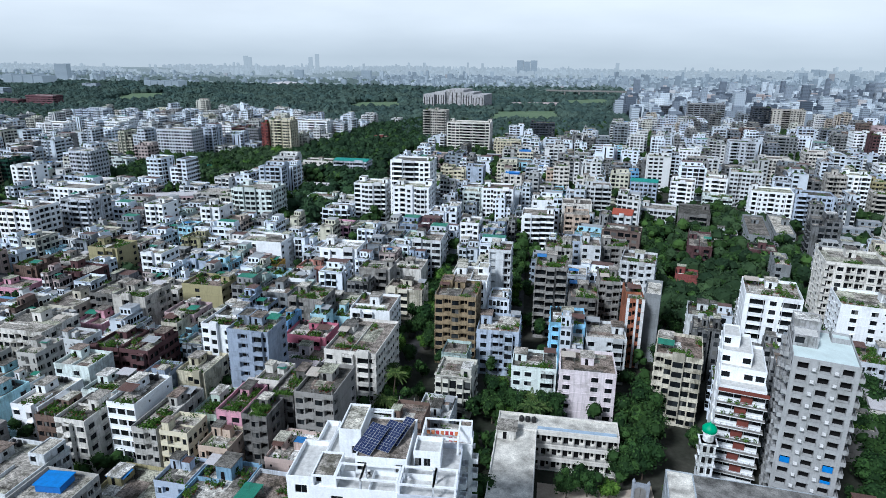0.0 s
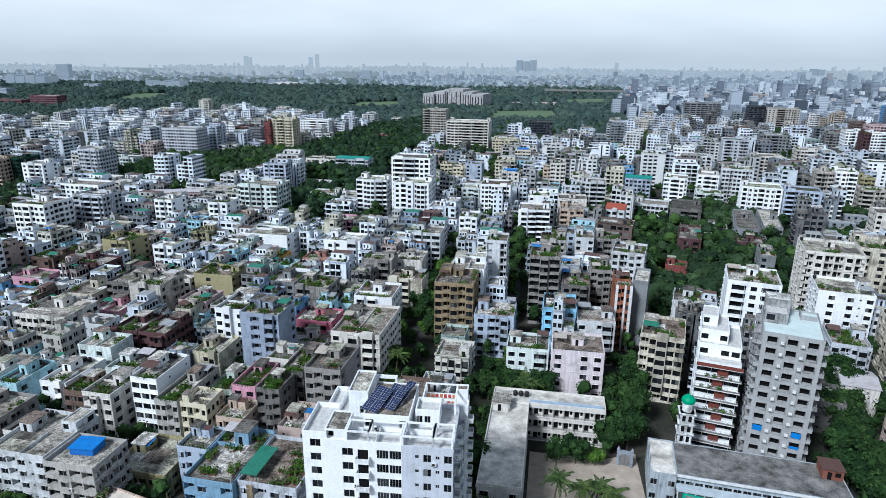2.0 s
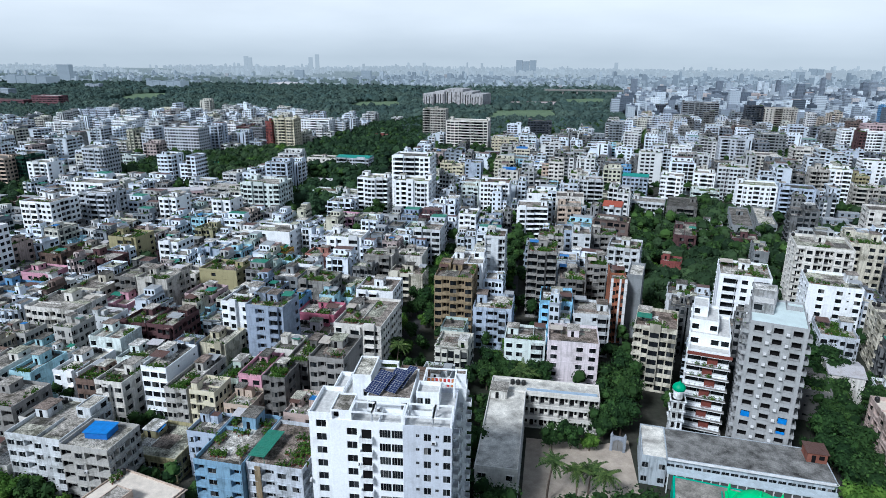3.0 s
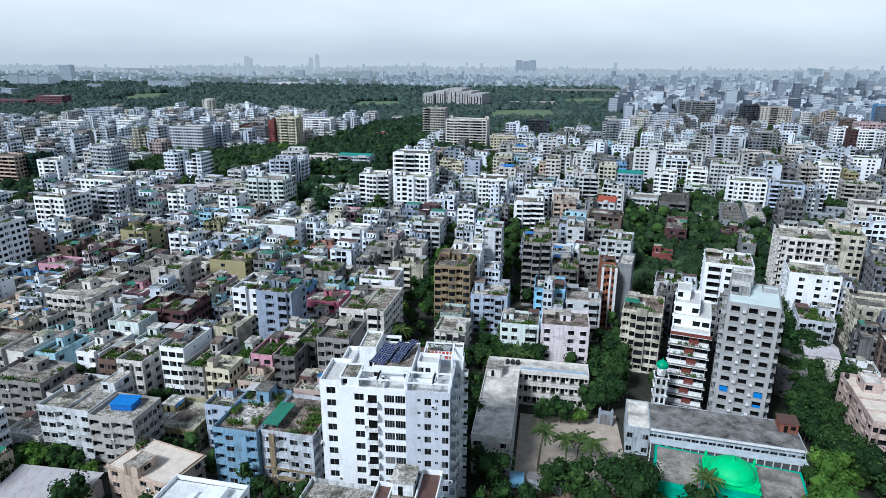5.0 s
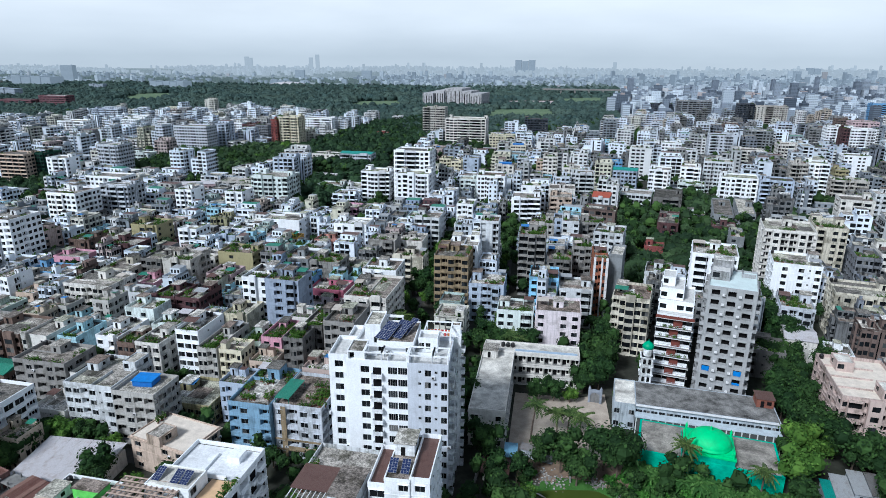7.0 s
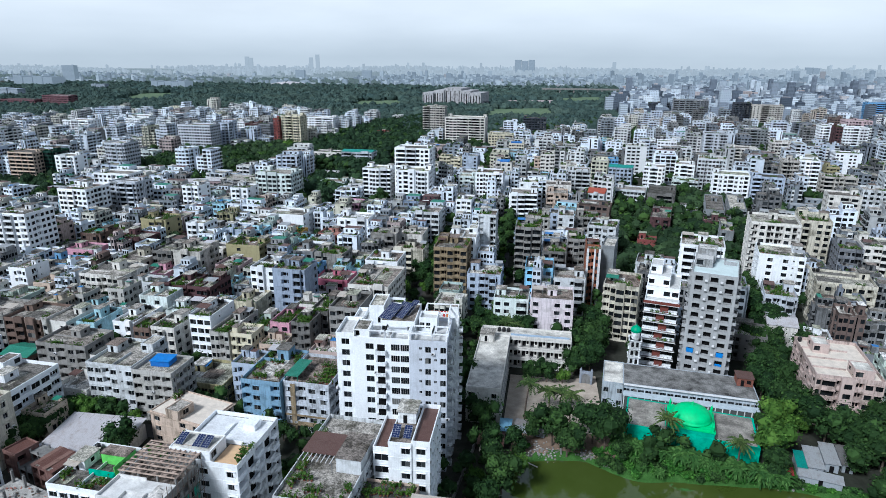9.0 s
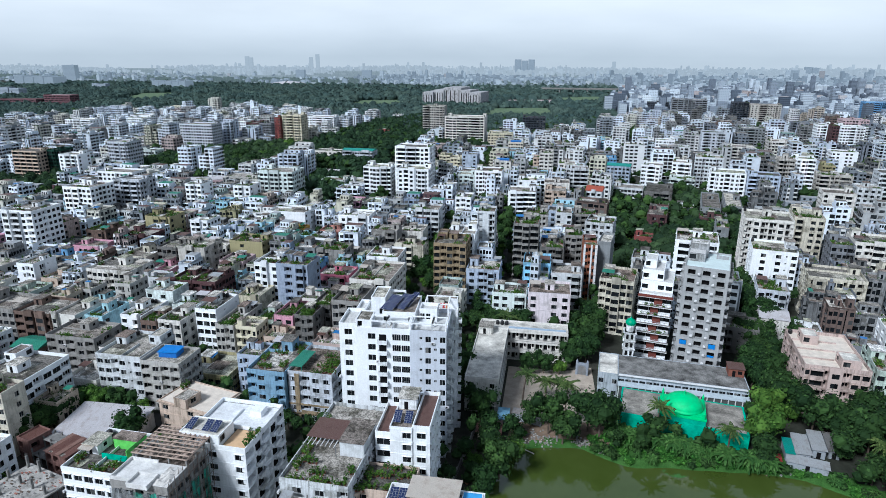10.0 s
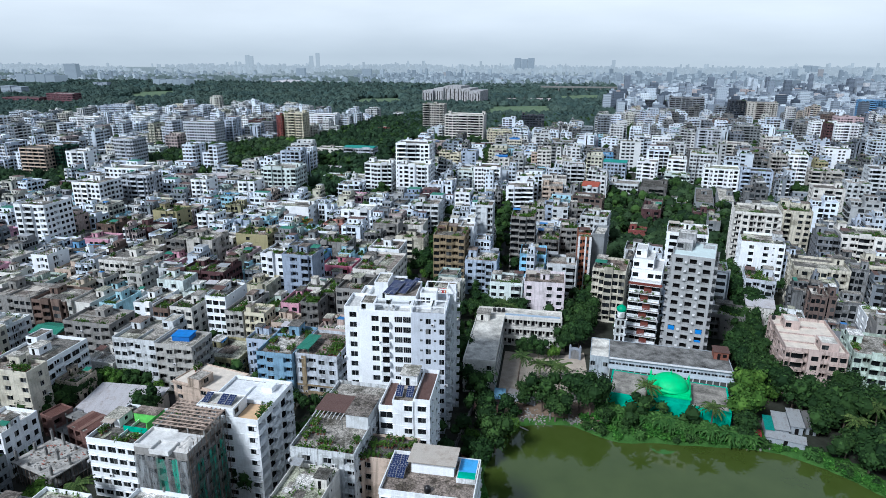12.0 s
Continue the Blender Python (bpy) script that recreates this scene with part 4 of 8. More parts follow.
    if extra == "stepped":
        shell(top, -w / 2, d * 0.35, w / 2, d, z, 1, (".w.", "w.w", ".w.", "w.w"), near, name="setback")
        shell(top, -w / 2 + 1, d * 0.6, w / 2 - 1, d, z + FH, 1, (".w.", "w.", ".w.", "w."), near, name="setback")
        return top
    sw, sd = min(3.6, w * 0.36), min(4.6, d * 0.34)
    sx, sy = rng.choice((-w / 2 + 0.6, w / 2 - sw - 0.6, -sw / 2)), rng.uniform(d * 0.4, d - sd - 0.5)
    if extra == "wide":
        shell(top, -w / 2 + w * 0.36, -0.6, -w / 2 + w * 0.6, 5, z, 1, (".", "w", ".", "w"), near, fh=2.6, rail=0.2, name="stair_house")
        s = Shape()
        s.box(-w / 2 - 0.5, -0.5, z - 0.3, w / 2 + 0.5, d + 0.5, z - 0.05)
        part("cornice", s, [PLASTER], top)
    elif extra not in ("bare", "net", "pale"):
        stair_house(top, sx, sy, z, sw, sd, rng.choice((2.5, 2.7, 3.4)))
    if extra == "pale":
        for bx, by, bw2, bd in ((-w / 2 + 3, d - 9, 4.5, 6), (w / 2 - 7.5, 1.5, 5, 6)):
            shell(top, bx, by, bx + bw2, by + bd, z, 1, ("w.", ".w", "..", "w."), near, fh=2.8, rail=0.25, name="roof_room", roof_mat=PALE_DECK)
        for i in range(3):
            s = Shape()
            y = d * (0.25 + 0.25 * i)
            s.box(-w / 2 + 0.2, y, z, w / 2 - 8 + 2 * i, y + 0.15, z + 0.5)
            part("roof_wall", s, [PLASTER], top)
    if (near or floors > 7) and extra not in ("bare", "net"):
        if rng.random() < 0.4 and w > 9:
            bx = -w / 2 + 0.4 if sx > -w / 4 else w / 2 - 4.4
            shell(top, bx, max(0.3, d - 6.5), bx + 4, d - 0.4, z, 1, ("w.", ".w", "..", "w."), False, fh=2.7, rail=0.3, name="roof_room")
    if y < 330 and extra not in ("wide", "bare", "net", "pale"):
        clutter(top, -w / 2, 0, w / 2, d, z, rng)
    if extra not in ("bare", "net"):
        dress_roof(m, -w / 2, 0, w / 2, d, z, rng, extra == "garden", tanks=y < 330)
    return top


# ---- the white tower and the blocks before it ----
def white_tower():
    m = pose(-25.4, 79.0, 0, 0, 0, 4)
    top = root("apartment_tower", m, "tall white apartment tower with roof terraces and pergola frames", "apartment building", hue=HUES["white"])
    take(-25.4, 79.0, 30, 20, 4)
    grey = (0.55, 0.59, 0.66)
    fh, n = 2.97, 12
    shell(top, -14.2, 2.0, -9.5, 12, 0, n, ("w", "...", "ww", "w.vw"), True, fh=fh, name="left_wing", roof_mat=TERRACE, shade=False)
    z = shell(top, -9.5, 0.0, 4.6, 18, 0, n, (".wpv.", "....", "w.w.w", "...."), True, fh=fh, name="main_wing", roof_mat=TERRACE, shade=False)
    # the band of wide windows in the main wing's front
    s = Shape()
    s.box(0.0, -0.12, -0.06, 2.05, 0.0, 0.0, 0)
    s.quad((0.0, -0.05, 0.0), (2.05, -0.05, 0.0), (2.05, -0.05, 1.6), (0.0, -0.05, 1.6), 1)
    for x in (0.5, 1.02, 1.54):
        s.box(x - 0.03, -0.09, 0.0, x + 0.03, -0.04, 1.6, 2)
    stair_window = s.mesh("stair_window", [TRIM, GLASS, FRAME])
    for fl in range(n):
        for a in (0.1, 2.4):
            part("stair_window", stair_window, None, top).matrix_local = pose(a, 0, fl * fh + 0.8)
    shell(top, 4.6, -0.4, 13.8, 14, 0, n, (".vwvw", "wpwpwp", "ww", "...."), True, fh=fh, name="right_wing", roof_mat=TERRACE, shade=False, hue=grey)
    shell(top, 6.5, 14.0, 15.4, 18.2, 0, n, ("....", "pw", "w.w", "..."), True, fh=fh, name="back_wing", roof_mat=TERRACE, shade=False)
    shell(top, -12.0, 12.0, -9.5, 18.4, 0, n, (".", "..", "w", "w.v"), True, fh=fh, name="back_corner", roof_mat=TERRACE, shade=False)
    # raised deck with the solar panels, stair head, roof rooms
    zd = shell(top, -3.4, 5.0, 5.2, 17, z, 1, ("w..w", "....", "w..w", ".w."), True, name="roof_storey", rail=0.3, fh=3.1, shade=False)
    shell(top, -7.2, 9.2, -3.4, 17.4, z, 1, (".w", "...", ".w", ".w."), True, name="stair_head", rail=0.35, fh=5.2, shade=False)
    shell(top, -9.3, 0.2, -5.6, 6.4, z, 1, ("h.", "w.", ".", "w.w"), True, name="roof_room", rail=0.3, fh=2.6, shade=False)
    shell(top, 6.0, 7.2, 10.5, 11.6, z, 1, ("ww.", "..", ".", "."), True, name="roof_room", rail=0.9, fh=2.8, roof_mat=TERRACE, shade=False)
    shell(top, 13.0, 16.0, 15.2, 18.1, z, 1, (".", ".", ".", "."), True, name="roof_room", rail=0.3, fh=3.0, shade=False)
    for x0, y0, x1, y1 in ((-5.4, 4.0, -3.2, 4.15), (-0.2, 0.3, -0.05, 4.8), (4.7, 4.6, 9.4, 4.75), (9.4, 4.6, 9.55, 7.0), (-9.3, 8.8, -7.4, 8.95)):
        s = Shape()
        s.box(x0, y0, z, x1, y1, z + 1.1)
        part("roof_wall", s, [FRESH], top)
    # pergola frames of white beams
    for x0, y0, x1, y1, h in ((-5.4, 0.2, -1.4, 3.8, 2.6), (-1.4, 0.2, 4.4, 3.8, 2.6), (4.8, -0.2, 10.2, 4.2, 2.6), (10.2, -0.2, 13.6, 4.2, 2.6), (6.7, 12.0, 13.0, 18.0, 3.0), (-3.3, 17.1, 0.6, 17.9, 4.2)):
        for bx in (x0, x1):
            for by in (y0, y1):
                p = Shape()
                p.box(bx - 0.16, by - 0.16, z - 0.02, bx + 0.16, by + 0.16, z + h)
                part("post", p, [FRESH], top)
        for a0, b0, a1, b1 in ((x0 - 0.16, y0 - 0.16, x1 + 0.16, y0 + 0.16), (x0 - 0.16, y1 - 0.16, x1 + 0.16, y1 + 0.16), (x0 - 0.16, y0 + 0.16, x0 + 0.16, y1 - 0.16), (x1 - 0.16, y0 + 0.16, x1 + 0.16, y1 - 0.16)):
            p = Shape()
            p.box(a0, b0, z + h, a1, b1, z + h + 0.26)
            part("pergola_beam", p, [FRESH], top)
    # three racks of panels, turned towards the south-west
    for rack, (x, y) in enumerate(((-2.3, 8.9), (0.6, 10.0), (3.3, 11.3))):
        for r in range(2):
            for c in range(2 if rack < 2 else 1):
                solar_panel(m @ pose(x, y, zd + 1.35, 17, 0, -22) @ pose(c * 1.72, (r - 0.1) * 3.25 - 1.2, 0) @ Matrix.Diagonal((1.05, 1.0, 1, 1)))
    # washing hung on the back terrace
    rng = random.Random(3)
    line = Shape()
    for y in (14.4, 16.2):
        line.bar((6.8, y, z + 1.9), (13.0, y, z + 1.9), 0.012, 0)
        for i in range(7):
            x = 7.0 + i * 0.85
            line.quad((x, y, z + 1.0 + rng.uniform(0, 0.3)), (x + 0.6, y + 0.05, z + 1.0), (x + 0.6, y, z + 1.9), (x, y, z + 1.9), rng.randint(1, 3))
    thing("washing_line", line, [METAL, plain("red_cloth", (0.5, 0.06, 0.06)), plain("white_cloth", (0.75, 0.75, 0.75)), plain("orange_cloth", (0.55, 0.2, 0.08))], m, "washing in red and white on roof lines", "laundry")


white_tower()


def front_tower():
    m = pose(-17.2, 54.5, 0, 0, 0, 1.5)
    top = root("apartment_tower", m, "slim white apartment tower with stepped roof and solar panels", "apartment building", hue=HUES["white"])
    take(-17.2, 54.5, 13.4, 16, 1.5)
    z = shell(top, -6.3, 1.5, -2.6, 14, 0, 7, ("W", "...", "w", "w.w"), True, name="left_wing", roof_mat=RED_TIN)
    zm = shell(top, -2.6, 0, 2.4, 15, 0, 8, (".w", "....", "ww", "...."), True, name="middle", rail=0.5)
    shell(top, 2.4, 0.3, 6.3, 15, 0, 8, ("w", "wwvww", "w", "...."), True, name="right_wing", roof_mat=RED_TIN)
    for c in range(2):
        solar_panel(m @ pose(-1.4 + c * 2.5, 3.0, zm + 1.3, 25, 0, 0))
    stair_house(top, -2.2, 8, zm, 4, 5, 2.8)


front_tower()


def garden_block():
    """A low block with a planted roof and a round corner tower."""
    m = pose(-19.5, 44.6, 0, 0, 0, 0)
    top = root("apartment_building", m, "five-storey beige block with round corner tower and roof garden", "apartment building", hue=HUES["beige"])
    take(-19.5, 44.6, 13.5, 9.2, 0)
    z = shell(top, -5.5, 0, 6.5, 9, 0, 5, ("w.w.", "w.w", "www", "w.w"), True, rail=0.6)
    s = Shape()
    s.lathe(-5.8, 0.4, [(1.5, 0), (1.5, 14.6), (1.7, 14.7), (1.7, 15.2), (1.4, 15.2), (1.4, 14.9), (0.02, 14.9)], 16)
    part("corner_tower", s, [PLASTER], top, smooth=False)
    s = Shape()
    for fl in range(5):
        for a in (-150, -110, -70):
            ca, sa = math.cos(radians(a)), math.sin(radians(a))
            t = 0.35
            x, y, zz = -5.8 + 1.52 * ca, 0.4 + 1.52 * sa, fl * FH + 0.6
            s.quad((x + sa * t, y - ca * t, zz), (x - sa * t, y + ca * t, zz), (x - sa * t, y + ca * t, zz + 1.9), (x + sa * t, y - ca * t, zz + 1.9))
    part("slit_windows", s, [GLASS], top)
    for i, (x, y, a) in enumerate(((-3, 1.4, 0), (1.5, 1.4, 0), (4.4, 1.6, 0), (-4, 4.5, 90), (-1.5, 5.5, 0), (3, 5.6, 0), (5.2, 6, 90), (-5.8, 0.4, 0), (1, 7.8, 0))):
        roof_plants(m @ pose(x, y, z, 0, 0, a), i)


garden_block()


def terrace_block():
    """White block with a sheet-roofed room, a solar rack and a blue water basin."""
    m = pose(-7, 30.5, 0, 0, 0, 0)
    top = root("apartment_building", m, "white block with cream sheet roof and blue roof basin", "apartment building", hue=HUES["white"])
    take(-7, 30.5, 19.6, 13.2, 0)
    z = shell(top, -9.5, 0, 9.5, 13, 0, 6, ("w.wbw.w", "w.bw", "wwww", "w.bw"), True)
    zr = shell(top, -4.5, 7.5, 4.5, 12.8, z, 1, ("....", "..", "....", ".."), True, name="roof_room", rail=0.0)
    s = Shape()
    s.box(-5.2, 6.6, zr, 5.0, 13.2, zr + 0.16)
    part("sheet_roof", s, [CREAM_TIN], top, "cream corrugated sheet roof")
    s = Shape()
    s.box(5.2, 5.8, z, 9.2, 12.6, z + 1.1)
    s.box(5.4, 8.0, z + 1.1, 9.0, 12.4, z + 1.14, 1)
    s.box(5.4, 6.0, z + 1.1, 9.0, 8.0, z + 1.14, 2)
    part("basin", s, [PLASTER, plain("blue_basin", (0.07, 0.36, 0.74), 0.4), GREENPAINT], top, "blue-and-green painted roof basin")
    for r in range(2):
        for c in range(2):
            solar_panel(m @ pose(-8.2 + c * 1.8, 6.0 + r * 3.4, z + 1.1, 20, 0, 0))
    water_tank(m @ pose(0, 2, z))


terrace_block()


def grey_tower():
    """The grey tower: framed openings, ledges for cooling units, jutting balconies down both flanks."""
    m = pose(54.9, 136.0, 0, 0, 0, -15)
    top = root("apartment_tower", m, "tall grey concrete apartment tower, pale painted roof, recessed windows", "apartment building", hue=(0.36, 0.37, 0.38))
    take(61.2, 134.3, 13.6, 19, -15)
    fh, w, d, n = 3.0, 13.0, 18.5, 13
    deck_pale = plain("pale_green_waterproofing", (0.58, 0.68, 0.68), 0.7, vary=0.15, scale=0.5)
    z = shell(top, 0, 0, w, d, 0, n, ("HHH", "p.p.p", "wwww", "pwpvp"), False, fh=fh, rail=0.55, roof_mat=deck_pale, shade=False)
    ledge, frame_, line = Shape(), Shape(), Shape()
    ledge.box(-0.5, -0.75, -0.12, 0.5, 0.0, 0.0)
    ledge.box(-0.36, -0.62, 0.0, 0.36, -0.12, 0.5, 1)
    frame_.box(-1.25, -0.1, -0.14, 1.25, 0.0, 0.0)
    frame_.box(-1.25, -0.1, 1.77, 1.25, 0.0, 1.9)
    for x in (-1.25, 1.1):
        frame_.box(x, -0.08, 0.0, x + 0.15, 0.0, 1.77)
    ledge, frame_ = ledge.mesh("ledge", [PLASTER, TRIM]), frame_.mesh("window_surround", [PLASTER])
    for fl in range(n):
        for x in (4.33, 8.67):
            part("ledge", ledge, None, top).matrix_local = pose(x, 0, fl * fh + 1.1)
        for x in (2.17, 6.5, 10.83):
            part("window_surround", frame_, None, top).matrix_local = pose(x, 0, fl * fh + 0.74)
    for x in (4.95, 9.3):
        s = Shape()
        s.box(x, -0.12, 0, x + 0.22, 0, n * fh + 0.3)
        part("pilaster", s, [PLASTER], top)
    for x, fl in ((2.17, 4), (10.83, 4), (10.83, 3)):
        s = Shape()
        s.box(x - 1.0, -0.16, fl * fh + 0.78, x + 1.0, -0.11, fl * fh + (2.3 if fl == 4 else 1.5))
        part("blue_sheet", s, [TARP], top, "blue plastic sheet over an opening")
    shell(top, 0.3, 7.5, 5.4, 12.5, z, 1, ("w.", "..", "..", "w."), False, fh=2.6, rail=0.2, name="roof_room", roof_mat=TERRACE)
    shell(top, 0.3, 12.5, 6.0, 18, z, 1, ("..", "w.", "..", ".w"), False, fh=4.4, rail=0.3, name="stair_head")
    s = Shape()
    s.box(8.6, 13.0, z, 12.4, 13.2, z + 1.2)
    s.box(8.6, 13.2, z, 8.8, 17.6, z + 1.2)
    part("roof_wall", s, [PLASTER], top)


def balcony_tower():
    """White stepped tower whose front is a stack of open planted balconies."""
    m = pose(42.9, 143.0, 0, 0, 0, -12)
    top = root("apartment_tower", m, "white stepped tower with open planted balconies and brown-red back walls", "apartment building", hue=HUES["white"])
    take(48.0, 142.0, 10.6, 23, -12)
    fh, w, d, n = 3.2, 10.4, 22.0, 8
    z = shell(top, 0, 1.6, w, d, 0, n, ("GGG", "wvwvw", "wwww", "wvwbwv"), False, fh=fh, rail=0.9, roof_mat=TERRACE, shade=False)
    redbrown = plain("brown_red_wall", (0.16, 0.045, 0.035), 0.85)
    rng = random.Random(17)
    for fl in range(1, n + 1):
        s = Shape()
        # grey top face stands in for the shade on the balcony floor
        s.box(-0.2, 0.2, fl * fh - 0.24, w + 0.5, 1.6, fl * fh, 0, 1)
        part("balcony_slab", s, [TRIM, CONCRETE], top, "white projecting balcony slab, top greyed for shade")
        if fl == n:
            continue
        s = Shape()
        for i in range(int(w / 1.3)):
            s.bar((0.1 + i * 1.3, 0.3, fl * fh), (0.1 + i * 1.3, 0.3, fl * fh + 1.0), 0.025)
        s.bar((0.0, 0.3, fl * fh + 1.0), (w + 0.2, 0.3, fl * fh + 1.0), 0.04)
        part("railing", s, [METAL], top)
        s = Shape()
        s.box(4.0 + (fl % 2), 1.45, fl * fh, 6.6 + (fl % 2), 1.62, fl * fh + 2.85)
        part("brown_panel", s, [redbrown], top, "brown-red wall panel")
        if fl in (7, 6, 4):
            c = Shape()
            leaves(c, [(rng.uniform(0.6, w - 0.6), 0.7, fl * fh + 0.6, 0.5) for _ in range(7)], 150, 0.22, rng, 0, 0.9)
            part("plants", c, [LEAF_B], top, "green potted balcony plants")
    s = Shape()
    s.box(-0.25, 0.1, n * fh + 0.0, w + 0.55, 0.3, n * fh + 0.9)
    part("parapet_band", s, [redbrown], top, "brown-red parapet band")
    z1 = shell(top, 0, 6.5, w, d, z, 1, ("w.ww", "w.w", "..", "w.w"), False, fh=2.9, rail=0.8, name="setback", roof_mat=TERRACE)
    z2 = shell(top, 0, 9.5, w * 0.68, d, z1, 1, ("w.w", "w.w", "..", "w.w"), False, fh=2.9, rail=0.8, name="setback", roof_mat=TERRACE)
    shell(top, 0.3, 14, w * 0.4, d - 0.5, z2, 1, ("w.", ".w", "..", ".."), False, fh=2.8, rail=0.3, name="setback", roof_mat=TERRACE)


grey_tower()
balcony_tower()


# ---- school, mosque, minaret, gate ----


def school():
    m = pose(-5, 103.5, 0, 0, 0, 0)
    top = root("school_building", m, "L-shaped grey-white school with open galleries and stained flat roof", "school", hue=HUES["offwhite"])
    take(-5, 103.5, 10.5, 44, 0)
    take(9.7, 134.5, 20, 13, 0)
    shell(top, -5, 0, 5, 36, 0, 3, ("w.w", "BBBBBBBB", "w.w", "wwwwwwwww"), True, fh=3.75, rail=0.5, name="long_wing", roof_mat=PALE_DECK)
    z = shell(top, -5, 36, 25.5, 43, 0, 3, ("...BBBBBBBB", "w", "wwwwwwww", "w"), True, fh=3.75, rail=0.5, name="cross_wing", roof_mat=PALE_DECK)
    s = Shape()
    s.box(5.2, 36.2, z, 24.8, 36.9, z + 0.9)
    part("blue_parapet", s, [plain("worn_blue_paint", (0.34, 0.44, 0.56), 0.9)], top)
    stair_house(top, -4.5, 31, z, 4.5, 4.5, 2.6)
    for i in range(3):
        water_tank(m @ pose(1 + i * 1.6, 40, z))


school()


def mosque():
    m = pose(52.3, 118.6, 0, 0, 0, -5)
    hall = root("prayer_hall", m, "long low grey-roofed prayer hall with glazed gallery", "mosque hall", hue=(0.42, 0.47, 0.52))
    take(52.3, 118.6, 46, 13.6, -5)
    dark_roof = plain("stained_dark_hall_roof", (0.20, 0.198, 0.192), 0.92, vary=0.85, scale=0.5)
    shell(hall, -22.6, -0.8, -16.6, 13.4, 0, 2, ("w.w", "..", "ww", "w.w"), True, fh=4.0, rail=0.3, name="west_wing", roof_mat=PALE_DECK, shade=False)
    z = shell(hall, -16.6, 0, 21, 13.4, 0, 2, ("W" * 18, "w.w", "wwwwwwwww", "..."), True, fh=4.0, rail=0.12, roof_mat=dark_roof, shade=False)
    s = Shape()
    s.box(-16.6, -0.8, z - 0.15, 21.2, -0.05, z + 0.08)
    part("eave", s, [TRIM], hall, "white roof edge")
    s = Shape()
    s.box(-16.6, -3.0, 5.5, 21.2, -0.05, 5.75)
    part("porch_roof", s, [plain("pale_blue_paint", (0.46, 0.53, 0.58), 0.85)], hall, "pale blue-grey porch roof strip")
    for i in range(20):
        s = Shape()
        x = -16.4 + i * 1.96
        s.box(x, -2.9, 0, x + 0.25, -2.65, 5.5)
        part("post", s, [TRIM], hall)
    s = Shape()
    s.box(-16.4, -2.6, 0.9, 21, -2.56, 5.3)
    part("glazing", s, [GLASS], hall)
    hut = root("roof_hut", m @ pose(16.2, 7.6, z), "small dusty red brick hut on the hall roof", "hut")
    s = Shape()
    s.box(0, 0, 0, 4.4, 4.6, 2.6)
    s.box(1.0, -0.03, 0, 1.9, 0.0, 2.0, 1)
    s.box(2.6, -0.03, 0.9, 3.8, 0.0, 2.0, 1)
    part("wall", s, [BRICK, DARK], hut)
    s = Shape()
    s.box(-0.3, -0.3, 2.6, 4.7, 4.9, 2.75)
    part("roof", s, [RED_TIN], hut)
    rng = random.Random(44)
    s = Shape()
    for _ in range(26):
        x, y, a = rng.uniform(-14, 14), rng.uniform(1, 12), rng.uniform(0.1, 0.5)
        s.box(x, y, z, x + a, y + a * rng.uniform(0.4, 1), z + rng.uniform(0.08, 0.3))
    thing("roof_rubble", s, [CONCRETE], m, "scattered pale rubble on the hall roof", "rubble", kind="stuff")
    # green domed mosque before it
    m = pose(51.1, 98.4, 0, 0, 0, -9.2) @ Matrix.Diagonal((1, 0.94, 0.8, 1))
    mq = root("mosque", m, "green-painted mosque with a bright green dome", "mosque")
    take(51.1, 98.4, 35, 17, -9.2)
    s = Shape()
    s.box(-17, 0, 0, 17, 0.5, 7.4)
    s.box(-17, 16.5, 0, 17, 17, 6.7)
    s.box(-17, 0.5, 0, -16.5, 16.5, 6.8)
    s.box(16.5, 0.5, 0, 17, 16.5, 6.8)
    for i in range(9):
        s.box(-16 + i * 4, -0.12, 0, -15.6 + i * 4, 0, 6.8)
    part("wall", s, [GREENPAINT], mq, "green-painted plaster walls")
    s = Shape()
    s.box(-16.5, 0.5, 6.3, 16.5, 16.5, 6.6)
    part("roof", s, [plain("stained_mosque_roof", (0.30, 0.28, 0.25), 0.92, vary=0.75, scale=0.4)], mq)
    s = Shape()
    s.box(-6.4, 0.5, 6.6, -6.2, 14, 7.3)
    part("roof_wall", s, [GREENPAINT], mq)
    s = Shape()
    s.box(-5.9, 0.4, 0, 5.9, 11.4, 9.3)
    s.box(-6.1, 0.2, 9.3, 6.1, 11.6, 9.7, 1)
    s.box(-5.6, 0.7, 9.7, 5.6, 11.0, 10.7, 1)
    part("dome_base", s, [GREENPAINT, LIME], mq)
    s = Shape()
    prof = [(5.25, 10.7), (5.35, 11.1)] + [(5.1 * math.cos(a * math.pi / 24), 11.3 + 4.0 * math.sin(a * math.pi / 24)) for a in range(12)] + [(0.3, 15.3), (0.16, 15.8), (0.28, 16.1), (0.02, 17.0)]
    s.lathe(0, 5.4, prof, 32)
    part("dome", s, [LIME], mq, "glossy bright green dome", smooth=True)
    for x, y in ((-5.4, 0.9), (5.4, 0.9), (-5.4, 10.8), (5.4, 10.8)):
        s = Shape()
        s.lathe(x, y, [(0.3, 9.6), (0.3, 11.6), (0.4, 11.7), (0.28, 12.1), (0.02, 13.2)], 8)
        part("pinnacle", s, [LIME], mq)
    # minaret
    m = pose(40.5, 137.6, 0, 0, 0, -5) @ Matrix.Diagonal((1, 1, 0.84, 1))
    mn = root("minaret", m, "slender white minaret with a green onion dome", "minaret", hue=HUES["white"])
    take(40.5, 136, 5, 5, 0)
    s = Shape()
    s.box(-1.7, -1.7, 0, 1.7, 1.7, 18)
